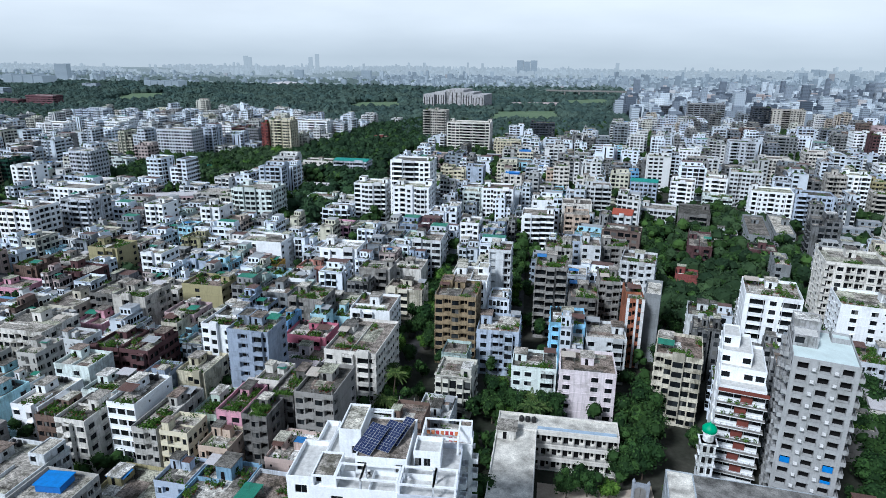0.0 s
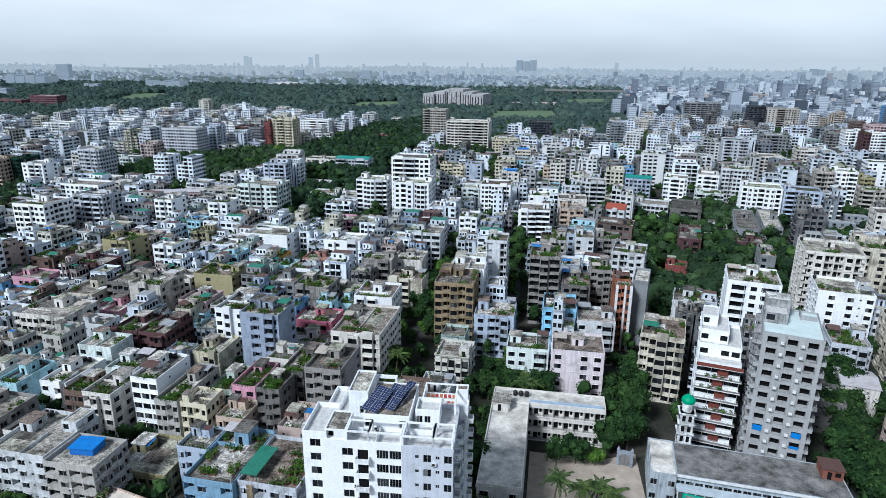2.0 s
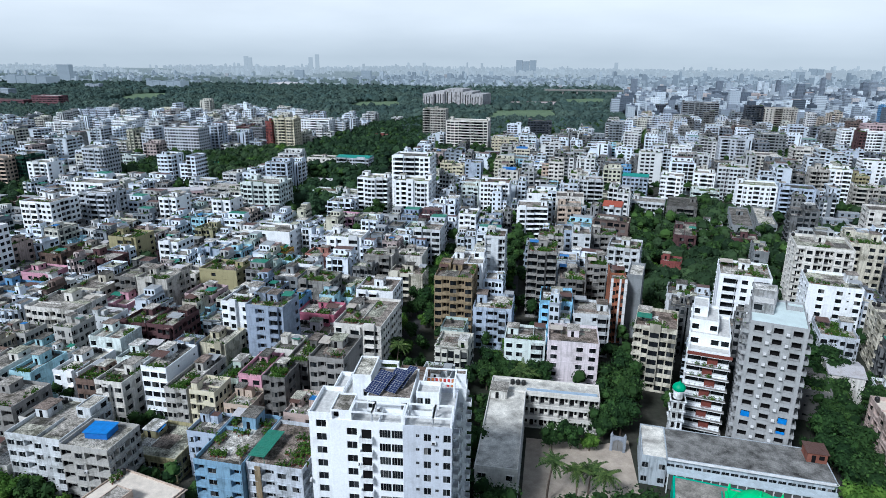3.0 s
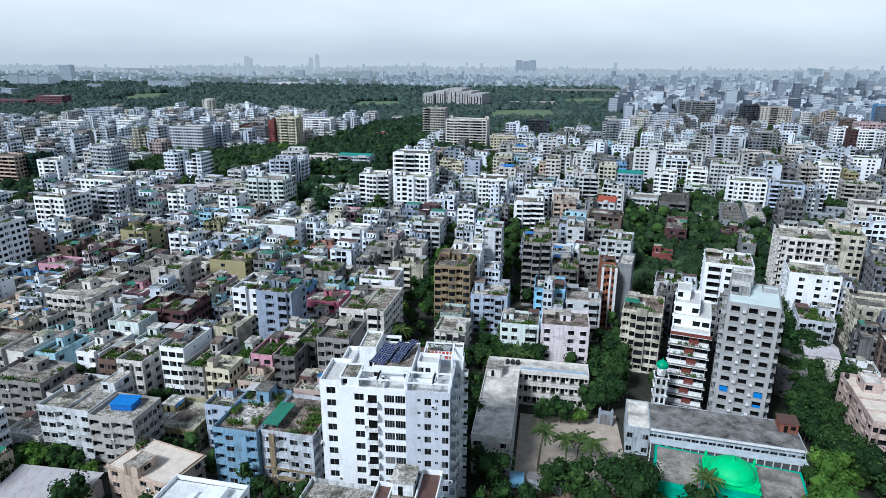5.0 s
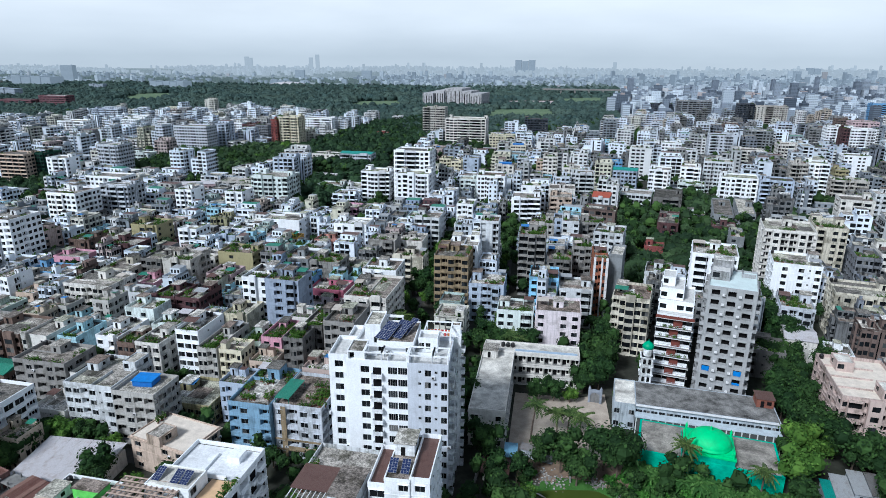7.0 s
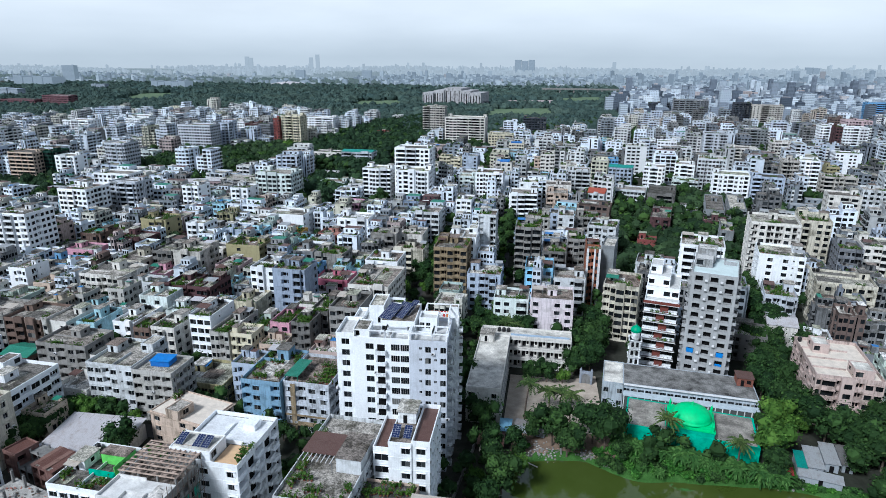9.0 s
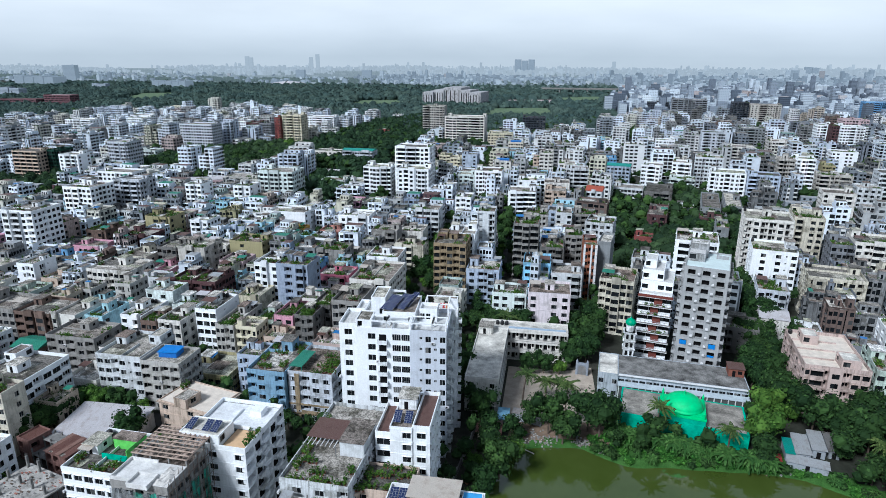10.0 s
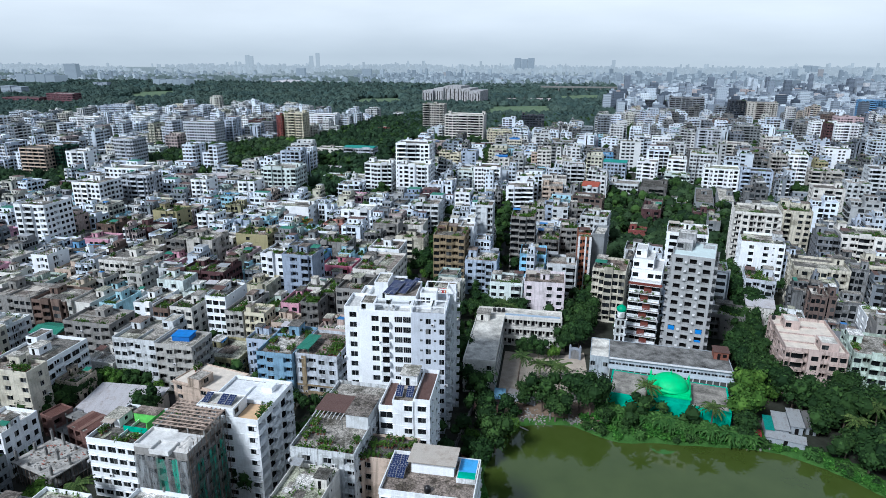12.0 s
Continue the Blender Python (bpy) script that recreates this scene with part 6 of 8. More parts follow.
house(202.0, 455.1, 15.5, 16, 9, "white", "bwb", "wbw", -11)
house(239.7, 398.8, 19.5, 18, 9, "greywhite", "wbwb", "bwb", -11)
house(-144.2, 750.1, 28.9, 18, 13, "beigegrey", "wwwwww", "wwww", -2)
house(-92.4, 673.8, 46.9, 24, 11, "offwhite", "GWGWGWG", "GwG", -2)
house(-15.5, 786.6, 30.0, 18, 8, "glassdark", "WWWW", "WWW", 0)
house(-48.0, 648.2, 27.8, 18, 6, "paleyellow", "wbwb", "www", 0)
house(-299.3, 614.7, 7.2, 8, 11, "brick", "w.w", "ww", -2)
house(-283.4, 618.0, 23.3, 18, 12, "paleyellow", "wWwWw", "ww", -2)
house(-293.3, 732.9, 37.8, 20, 8, "white", "wbwbw", "ww", -2)
house(-570.8, 631.3, 37.5, 20, 8, "white", "wBwwB", "ww", -4)
house(-372.3, 379.3, 17.9, 14, 8, "white", "wwww", "w.w", -2)
house(-421.9, 388.9, 24.5, 18, 8, "beige", "GGGG", "wGw", -2)
house(-515.0, 667.0, 25.0, 18, 8, "white", "wbwb", "ww", -2)
house(-550.7, 877.9, 27.6, 18, 6, "greywhite", "wwww", "ww", -2)
house(223.4, 1016.0, 53.1, 24, 12, "slategrey", "WWW", "www", -6)
house(287.2, 964.3, 22.8, 22, 12, "glassdark", "WWW", "WWW", -6)
house(322.5, 968.0, 46.0, 22, 11, "beigegrey", "wBwBwB", "www", -6)
house(158.5, 1163.3, 37.3, 18, 8, "greyc", "bwbw", "www", -6)
house(190.9, 1124.7, 36.6, 18, 8, "glassdark", "WWW", "www", -6)
house(342.4, 781.7, 23.3, 9, 8, "greywhite", "wbrb", "www", -6)
house(368.1, 772.9, 28.3, 22, 10, "pinkgrey", "wbwb", "www", -6)
house(520.5, 1065.7, 35.8, 24, 11, "midblue", "WWW", "www", -6)
house(341.6, 791.2, 26.8, 18, 7, "brown", "wwww", "www", -6)
house(-170.9, 506.3, 29.8, 16, 5, "palegreyblue", "wwwwww", "www", -2, "tin_teal")
house(-205.4, 521.0, 27.5, 14, 4, "offwhite", "www", "www", -2)
house(-207.2, 529.5, 27.1, 14.0, 3, "offwhite", "w.w.", "w.w", -2)
house(-228.3, 514.8, 21.7, 12.0, 3, "paleyellow", "wwww", "w.w", -2)
house(-247.3, 467.8, 25.9, 12.0, 2, "offwhite", "w.w.", "w.", -2, "tin_white")
house(-178.9, 443.9, 21.8, 12.0, 2, "lightconc", "www", "w.w", -2, "tin_white")
house(-155.0, 394.9, 19.6, 13.0, 3, "whitegreen", "w.ww", "w.w", -2, "garden")
house(-223.3, 377.3, 26.3, 14.0, 4, "lightconc", "w.ww", "w.w", -2)
house(-209.6, 624.9, 30.3, 14.0, 2, "pinkgrey", "w.w.", "w.w", -2, "tin_white")
house(-205.8, 720.5, 20.6, 14.0, 3, "brick", "www", "w.w", -2)
house(-305.8, 496.6, 26.3, 14.0, 2, "skypale", "wwww", "w.w", -2, "tin_teal")
house(-184.3, 727.1, 23.5, 14.0, 2, "offwhite", "www", "w.w", -2, "tin_teal")
house(-252.5, 374.3, 40.2, 12, 3, "pinkgrey", "wwwwwww", "www", 20, "tin_white")

house(-77.2, 213.9, 13.8, 12.0, 3, "concrete", "bw.", "w.w", -2, "garden")
house(-146.3, 120.0, 7.2, 14.0, 4, "skypale", "bw.", "w.w", -2)
house(-133.2, 139.7, 11.6, 10.0, 5, "whitegreen", "w.w.", "....", -2)
house(-93.0, 115.2, 6.7, 20.0, 5, "lightconc", "wwbw", ".w.ww", -2, "garden")
house(-64.7, 131.0, 6.6, 14.0, 6, "darkconc", "wbw", "w.w", -2, "garden")
house(-54.8, 128.2, 10.2, 16.0, 7, "concrete", "wbwb", "w..w", -2)
house(-77.5, 177.4, 14.5, 12.0, 4, "crimson", "....", "w..", -2)
house(-248.8, 219.9, 10.3, 12.0, 5, "peach", "wbw", "w.w", -2)
house(-224.7, 220.8, 12.0, 13.0, 4, "brown", "w.w", "w.w", -2)
house(-198.2, 216.9, 15.0, 13.0, 4, "maroon", "..w", "w.w", -2)
house(-224.2, 238.1, 18.4, 12.0, 3, "lightconc", "w.ww", "wbw", -2, "garden")
house(-203.1, 242.8, 15.4, 14.0, 5, "olive", "..w.", "w.w", -2, "garden")
house(-209.3, 171.7, 16.3, 11.2, 3, "darkconc", "....", ".w.", -2)
house(-176.2, 239.7, 10.6, 13.0, 5, "white", "w.w", "ww", -2)
house(-156.7, 242.6, 11.1, 11.0, 4, "paleblue", "w..", "w.w", -2)
house(-153.7, 256.2, 13.8, 10.4, 4, "white", ".w.", "w.w", -2)
house(-159.0, 209.2, 7.3, 12.0, 4, "palepink", "bbb", "w.w", -2)
house(-148.1, 207.4, 11.1, 11.0, 4, "offwhite", "w.w", "w.w", -2)
house(-132.0, 207.1, 17.2, 13.0, 5, "olive", ".w..", "bwb", -2, "garden")
house(-128.9, 186.3, 11.7, 12.0, 4, "pinkgrey", "wbw", "wbw", -2)
house(-127.7, 178.3, 6.1, 7.8, 4, "cream", "bb", "w..", -2)
house(-121.1, 244.0, 6.1, 9.0, 4, "ochre", "..", "w.", -2)
house(-101.3, 243.9, 14.6, 10.4, 4, "salmon", "w.b", "wwb", -2)
house(-103.9, 229.4, 10.3, 12.0, 4, "white", "w.w", "wbw", -2)
house(-112.4, 232.1, 5.3, 9.0, 4, "skypale", "w.", "w.", -2)
house(-105.2, 212.3, 12.6, 13.0, 4, "greyc", "w.w", "w.w", -2)
house(-87.3, 201.6, 13.6, 13.0, 5, "concrete", ".w.w", "wbw", -2, "garden")
house(-71.7, 239.4, 13.6, 10.4, 5, "concrete", "..w.", "...", -2)
house(-55.7, 225.9, 15.0, 11.0, 4, "cream", "....", "w.w", -2)
house(-79.7, 195.1, 6.2, 6.5, 4, "skypale", "w..", "w.", -2)
house(-73.6, 201.9, 6.6, 11.0, 3, "skypale", "w..", "w.", -2)
house(-88.0, 180.9, 6.2, 11.0, 5, "midblue", "wbw", "w.w", -2)
house(-75.7, 167.0, 16.5, 10.4, 3, "palepink", "w.ww", "w.w", -2)
house(-133.5, 122.7, 8.6, 15.6, 4, "white", "w.v", "....", -2)
house(-161.3, 134.0, 8.1, 16.0, 3, "skypale", "w.w", ".w.", -2)
house(-124.3, 119.4, 6.3, 12.0, 4, "brown", "www", "w.", -2)
house(-113.1, 115.0, 8.6, 13.0, 5, "offwhite", "bww", "ww.", -2)
house(-115.9, 128.1, 9.1, 12.0, 5, "whitegreen", "..w", "....", -2)
house(-85.0, 128.0, 6.9, 14.0, 4, "palegreen", "w.w", ".w.", -2, "garden")
house(-76.8, 126.0, 7.0, 14.0, 5, "pink", "ww", "w.", -2, "garden")
house(-67.1, 120.8, 6.5, 9.1, 6, "darkconc", "bwb", ".ww.", -2, "garden")
house(-55.3, 157.7, 16.0, 24.0, 6, "offwhite", "w.www", "bwbwb", -2, "garden")
house(-84.8, 153.1, 13.0, 12.0, 8, "slate", ".b.w", "..w", -2)
house(-85.2, 497.2, 10.1, 14.0, 5, "paleyellow", "bwb", "ww", -2)
house(-72.7, 484.3, 9.8, 13.0, 5, "paleyellow", "wbw", "w.w", -2)
house(-60.8, 485.4, 13.6, 14.0, 6, "paleblue", "w.w", "w.w", -2)
house(-58.8, 360.0, 8.8, 13.0, 5, "white", "w.w", "w.w", -2)
house(-51.9, 405.1, 13.7, 13.0, 5, "whitegreen", "wbw", "www", -2)
house(-41.1, 311.9, 9.7, 14.0, 6, "white", "wbw", "w.w", -2)
house(-29.4, 315.5, 13.3, 13.0, 5, "slate", "w.b", "w.w", 0)
house(-29.1, 457.1, 14.0, 14.0, 6, "offwhite", "www", "bwb", 0, "tarp")
house(-15.9, 476.0, 8.8, 14.0, 7, "palegreyblue", "wbw", "www", 0)
house(-4.8, 374.6, 13.1, 14.0, 6, "white", "w.w", "www", 0)
house(15.8, 369.1, 17.0, 15.0, 6, "offwhite", "wbw.", "w.w", 0)
house(23.2, 434.2, 12.8, 14.0, 7, "offwhite", "bwb", "www", 0)
house(-25.9, 576.0, 14.8, 13.0, 6, "cream", "wbw", "www", 0, "tarp")
house(0.7, 480.9, 10.6, 14.0, 6, "beige", "wbw", "www", 0)
house(6.7, 466.6, 11.6, 12.0, 8, "offwhite", "bwb", "www", 0)
house(5.1, 275.7, 12.3, 13.0, 6, "lightconc", "wBwb", "bwb", 0, "garden")
house(9.8, 299.3, 12.2, 13.0, 5, "paleblue", "w.w", "w.w", 0)
house(19.9, 282.6, 8.6, 14.0, 6, "greywhite", "w.w", "www", 0)
house(31.9, 293.9, 12.4, 14.0, 5, "concrete", "wbw", "bwb", 0, "garden")
house(59.6, 511.3, 16.4, 13.0, 5, "midblue", "www", "w.w", -6)
house(63.7, 448.4, 17.8, 14.0, 6, "paleblue", "www", "w.w", -11, "tin_teal")
house(110.3, 636.4, 12.8, 14.0, 6, "white", "w.w", "w.w", -6)
house(123.0, 601.3, 18.2, 14.0, 7, "white", "wbw", "www", -6)
house(130.5, 552.8, 13.8, 15.0, 7, "greywhite", "www", "bwb", -6)
house(136.1, 468.4, 21.1, 18.0, 8, "greywhite", "wBwB", "bwb", -11, "garden")
house(174.7, 625.6, 23.4, 18.0, 9, "palegreyblue", "wbwbw", "www", -6)
house(185.7, 563.5, 22.8, 18.0, 7, "offwhite", "bwbw", "www", -6)
house(181.6, 510.5, 18.6, 16.0, 7, "darkconc", "wbwb", "www", -6, "garden")
house(110.4, 435.3, 18.9, 14.0, 4, "whitegreen", "bwbw", "w.w", -11, "garden")
house(228.1, 588.3, 22.6, 18.0, 8, "offwhite", "BwwB", "www", -6)
house(187.4, 449.2, 11.5, 16.0, 9, "beigegrey", "bBb", "w.w", -11)
house(225.0, 677.1, 27.3, 18.0, 9, "greyc", "bwbw", "www", -6)
house(240.1, 505.3, 9.6, 13.0, 5, "olive", "bb", "w.w", -6)
house(218.3, 438.0, 23.3, 15.0, 6, "beigegrey", "bwbw", "bwb", -11, "garden")
house(306.4, 697.2, 16.0, 18.0, 10, "white", "w.w", "www", -6)
house(301.7, 658.2, 6.0, 18.0, 11, "maroon", "w", "w.", -6)
house(329.3, 684.7, 23.2, 18.0, 10, "white", "wwbw", "www", -6)
house(268.0, 547.5, 20.8, 16.0, 7, "white", "w.w.", "www", -6, "garden")
house(-404.3, 398.8, 10.2, 18.0, 8, "bottle", "WW", "WW", -2)
house(-295.6, 332.5, 28.3, 15.0, 7, "white", "BwBw", "www", -2)
house(-353.3, 414.4, 19.0, 18.0, 10, "palegreyblue", "wWwW", "www", -2)
house(-564.3, 551.9, 24.7, 16.0, 7, "white", "wbwb", "ww", -2)
house(-505.9, 515.6, 24.3, 16.0, 6, "greywhite", "wbw", "ww", -2)
house(-414.3, 587.8, 16.0, 18.0, 8, "white", "wbw", "ww", -2)
house(-384.6, 488.2, 29.7, 14.0, 4, "whitegreen", "..ww", "w.w", -2)
house(-556.9, 732.2, 30.5, 18.0, 7, "white", "bwb", "ww", -2)
house(-368.1, 559.8, 38.6, 20.0, 10, "palegreyblue", "wWwWwW", "www", -2)
house(-372.5, 659.9, 22.2, 18.0, 8, "white", "w.ww", "ww", -2)
house(-343.4, 641.0, 15.7, 18.0, 8, "maroon", "bbb", "bb", -2)
house(-326.2, 638.7, 15.5, 18.0, 8, "slategrey", "bwb", "ww", -2)
house(-310.6, 655.5, 10.7, 18.0, 11, "palegreyblue", "ww", "ww", -2)
house(52.8, 205.9, 9.7, 13.0, 6, "greywhite", "..w", "w.w", -11, "garden")
house(102.1, 192.3, 11.6, 16.0, 4, "palegreyblue", "wbwb", "wbw", -11, "garden")
house(95.7, 168.9, 9.6, 12.0, 3, "offwhite", "....", "w.w", -11, "tin_white")

# roofs seen closely
def roof_frame(m, w, d, z):
    """White slab with kerbs in front, timber formwork behind, poles and a heap of sheeting."""
    top = root("roof_frame", m @ pose(0, 0, z), "white slab and timber formwork of an unfinished roof", "roof frame", hue=HUES["white"])
    rng = random.Random(8)
    timber = plain("weathered_timber", (0.36, 0.28, 0.23), 0.9, vary=0.4)
    pale = plain("limewashed_slab", (0.66, 0.66, 0.65), 0.9, vary=0.3, scale=0.6)
    front = d * 0.5
    s = Shape()
    s.box(-w / 2, 0, 0, w / 2, front, 0.12)
    for a in ((-w / 2, 0, -w / 2 + 0.2, front), (-w / 2 + 0.2, 0, -1.8, 0.2), (-w / 2 + 0.2, front - 0.2, 0, front), (-1.8, -1.2, -1.6, 2.6), (2.6, -1.2, 2.8, 2.6), (-1.6, -1.2, 2.6, -1.0), (-1.6, 2.4, 2.6, 2.6)):
        s.box(a[0], a[1], 0.12, a[2], a[3], 0.75)
    s.box(-1.8, -1.2, -0.3, 2.8, 0, 0.12)
    part("slab", s, [pale], top)
    n, k = 11, 8
    back = d + 3.5
    for i in range(n + 1):
        s = Shape()
        x = -w / 2 + w * i / n
        s.bar((x, front, 1.5), (x, back, 1.5), 0.13)
        part("beam", s, [timber], top)
    for j in range(k + 1):
        s = Shape()
        y = front + (back - front) * j / k
        s.bar((-w / 2, y, 1.62), (w / 2, y, 1.62), 0.13)
        part("beam", s, [timber], top)
    s = Shape()
    for i in range(n):
        for j in range(k):
            if rng.random() < (0.75 if j > 3 else 0.3):
                x, y = -w / 2 + w * i / n, front + (back - front) * j / k
                s.box(x + 0.12, y + 0.12, 1.3, x + w / n - 0.12, y + (back - front) / k - 0.12, 1.36)
    part("shuttering", s, [plain("pinkish_plywood", (0.42, 0.33, 0.28), 0.9, vary=0.4)], top, kind="stuff")
    for j in range(4):
        y = front + 0.3 + j * (back - front - 0.6) / 3
        for x in (-w / 2 + 0.2, -w / 6, w / 6, w / 2 - 0.2):
            s = Shape()
            s.box(x - 0.15, y - 0.15, 0 if y < d - 0.3 else -22, x + 0.15, y + 0.15, 1.4)
            part("column", s, [CONCRETE], top)
    for i in range(13):
        s = Shape()
        y = -0.6 + i * 1.15
        lean = rng.uniform(-0.2, 0.2)
        s.bar((w / 2 + 0.9, y, -22), (w / 2 + 0.9 + lean, y + lean, rng.uniform(1.0, 3.2)), 0.05)
        part("pole", s, [BARK], top)
    for i in range(9):
        s = Shape()
        s.bar((w / 2 + 1.0, -0.9, -20 + i * 2.4), (w / 2 + 1.0, 14, -20 + i * 2.4), 0.05)
        part("pole", s, [BARK], top)
    # crumpled sheets at the edge
    s = Shape()
    nx, ny = 12, 8
    base = len(s.v)
    for i in range(nx + 1):
        for j in range(ny + 1):
            x, y = 2.9 + (w / 2 - 3.1) * i / nx, 0.1 + (front - 0.8) * j / ny
            rim = min(i, nx - i, j, ny - j) == 0
            s.v.append((x, y, 0.13 if rim else 0.35 + 0.55 * noise.noise((x * 1.1, y * 1.3, 3.0)) + 0.3 * noise.noise((x * 3, y * 3, 9.0))))
    for i in range(nx):
        for j in range(ny):
            a = base + i * (ny + 1) + j
            s.f.append((a, a + ny + 1, a + ny + 2, a + 1))
            s.s.append(0)
    part("sheeting", s, [plain("dusty_white_sheet", (0.60, 0.58, 0.55), 0.8, vary=0.4)], top, "crumpled dusty white sheeting")


roof_frame(pose(-63.9, 30.3, 0, 0, 0, -2), 12.6, 13.0, 7 * FH + 1.05)


def solar_terrace():
    """The white roof room with solar panels and an ochre terrace."""
    z = 7 * FH + 0.05
    m = pose(-56.7, 44.7, z, 0, 0, -2)
    top = root("roof_room", m, "white roof room with solar panels beside an ochre terrace", "roof room", hue=HUES["white"])
    w, d = 15.7, 18.0
    zr = shell(top, -w / 2 + 0.2, 0.4, w / 2 - 6.2, 6.5, 0, 1, (".w.w.", "w.", "....", ".."), True, fh=2.7, rail=0.2, name="room", shade=False, roof_mat=PALE_DECK)
    s = Shape()
    s.box(w / 2 - 6.0, 0.4, 0.0, w / 2 - 0.4, 7.5, 0.06)
    part("terrace", s, [plain("ochre_tile", (0.62, 0.42, 0.25), 0.8, vary=0.15)], top)
    s = Shape()
    s.box(-w / 2 + 0.3, 8.0, 0.0, w / 2 - 0.3, d - 0.5, 0.05)
    part("white_deck", s, [plain("white_waterproofing", (0.72, 0.74, 0.76), 0.85, vary=0.35, scale=0.35)], top)
    s = Shape()
    s.box(-w / 2 + 0.3, 7.7, 0.05, w / 2 - 3, 7.9, 1.0)
    s.box(-1.0, 8.0, 0.05, -0.8, d - 3.0, 0.6)
    s.box(2.0, d - 5.0, 0.05, 4.8, d - 2.0, 1.5)
    part("roof_wall", s, [FRESH], top)
    for i, x in enumerate((-w / 2 + 1.6, -w / 2 + 5.6, -w / 2 + 7.5)):
        solar_panel(m @ pose(x, 3.0, zr + 0.75, 18, 0, 0))
    for i in range(2):
        roof_plants(m @ pose(w / 2 - 1.2, 2.6 + i * 2.5, 0.06, 0, 0, 90), i)


solar_terrace()


def brown_canopy_roof():
    """Garden, pergola, brown sheet and stair house on the long grey block."""
    z = 6 * FH + 0.05
    m = pose(-32.3, 40.5, z, 0, 0, -2)
    top = root("roof_pavilion", m, "brown sheet canopy and white stair house on a roof", "roof pavilion", hue=HUES["greywhite"])
    w, d = 14.9, 30.0
    s = Shape()
    s.box(-w / 2 + 0.6, d * 0.42, 2.5, w / 2 - 6.2, d * 0.68, 2.62)
    part("brown_sheet", s, [RED_TIN], top, "dark brown sheet canopy")
    s = Shape()
    s.box(w / 2 - 5.8, d * 0.36, 0, w / 2 - 0.3, d * 0.66, 3.6)
    part("stair_house", s, [PLASTER], top)
    s = Shape()
    s.box(w / 2 - 6.0, d * 0.35, 3.6, w / 2 - 0.1, d * 0.67, 3.75)
    part("stair_roof", s, [DECK], top)
    for i in range(8):
        s = Shape()
        x = -w / 2 + 1.0 + i * 1.0
        s.box(x, d * 0.33, 2.4, x + 0.14, d * 0.42, 2.55)
        part("pergola_slat", s, [TRIM], top)
    for x in (-w / 2 + 0.8, w / 2 - 6.5):
        for y in (d * 0.34, d * 0.66):
            s = Shape()
            s.bar((x, y, 0), (x, y, 2.5), 0.08)
            part("post", s, [METAL], top)
    for i, (x, y, a) in enumerate(((-w / 2 + 2.8, 1.2, 0), (0, 1.4, 0), (w / 2 - 2.8, 1.2, 0), (-w / 2 + 1.3, 5, 90), (-w / 2 + 1.3, 10, 90), (w / 2 - 1.3, 5, 90), (-1, 4, 0), (-w / 2 + 3, 7.5, 0), (-w / 2 + 1.2, 15, 90), (-w / 2 + 1.2, 22, 90))):
        roof_plants(m @ pose(x, y, 0, 0, 0, a), i)


brown_canopy_roof()
for i, (x, y, a) in enumerate(((1.5, 1.5, 0), (4.5, 3, 0), (2.5, 5, 0), (5, 7, 90), (3, 9, 0), (5.2, 11.5, 90), (1.5, 12, 0), (3.4, 7, 0))):
    roof_plants(pose(-52.5, 88.9, 5 * FH + 0.03, 0, 0, -2) @ pose(x, y, 0, 0, 0, a), i)
trimmed = root("facade_trim", pose(-52.5, 88.9, 0, 0, 0, -2), "ochre-brown bands and pilaster on a grey-blue block", "facade trim", hue=HUES["sandbrown"])
for x0, x1, z0, z1 in ((-4.6, -3.2, 0.0, 15.6), (-6.7, 6.7, 2.6, 3.1), (-6.7, 6.7, 5.6, 6.2), (-3.1, 6.7, 3.1, 4.0)):
    s = Shape()
    s.box(x0, -0.3, z0, x1, -0.2, z1)
    part("band", s, [PLASTER], trimmed)
s = Shape()
s.box(-6.6, 0.8, 2.0, -2.6, 11, 2.1)
for x in (-6.4, -2.8):
    for y in (1.0, 10.8):
        s.bar((x, y, 0), (x, y, 2.0), 0.06)
thing("roof_canopy", s, [GREEN_TIN], pose(-52.5, 88.9, 5 * FH + 0.03, 0, 0, -2), "bright green sheet canopy on a roof", "canopy")


# the massive slab in the park
def slab_block():
    m = pose(-209, 1285, 0, 0, 0, -8) @ Matrix.Diagonal((0.9, 1, 0.94, 1))
    # hue lightened to a cool grey to put the haze into it
    top = root("assembly_building", m, "massive grey concrete assembly building with tall slots", "public building", hue=(0.44, 0.44, 0.46))
    for i, (x0, x1, h, y) in enumerate(((-72, -46, 30, 0), (-46, -22, 35, 8), (-22, 20, 40, 14), (20, 44, 35, 8), (44, 72, 31, 0))):
        s = Shape()
        s.box(x0, y, 0, x1, y + 70, h)
        for k in range(4):
            xx = x0 + (x1 - x0) * (k + 0.5) / 4
            # near-black strip stands in for the shade inside a slot
            s.box(xx - 0.9, y - 0.3, 3, xx + 0.9, y + 0.05, h - 6, 1)
        part("block", s, [PLASTER, DARK], top)


slab_block()


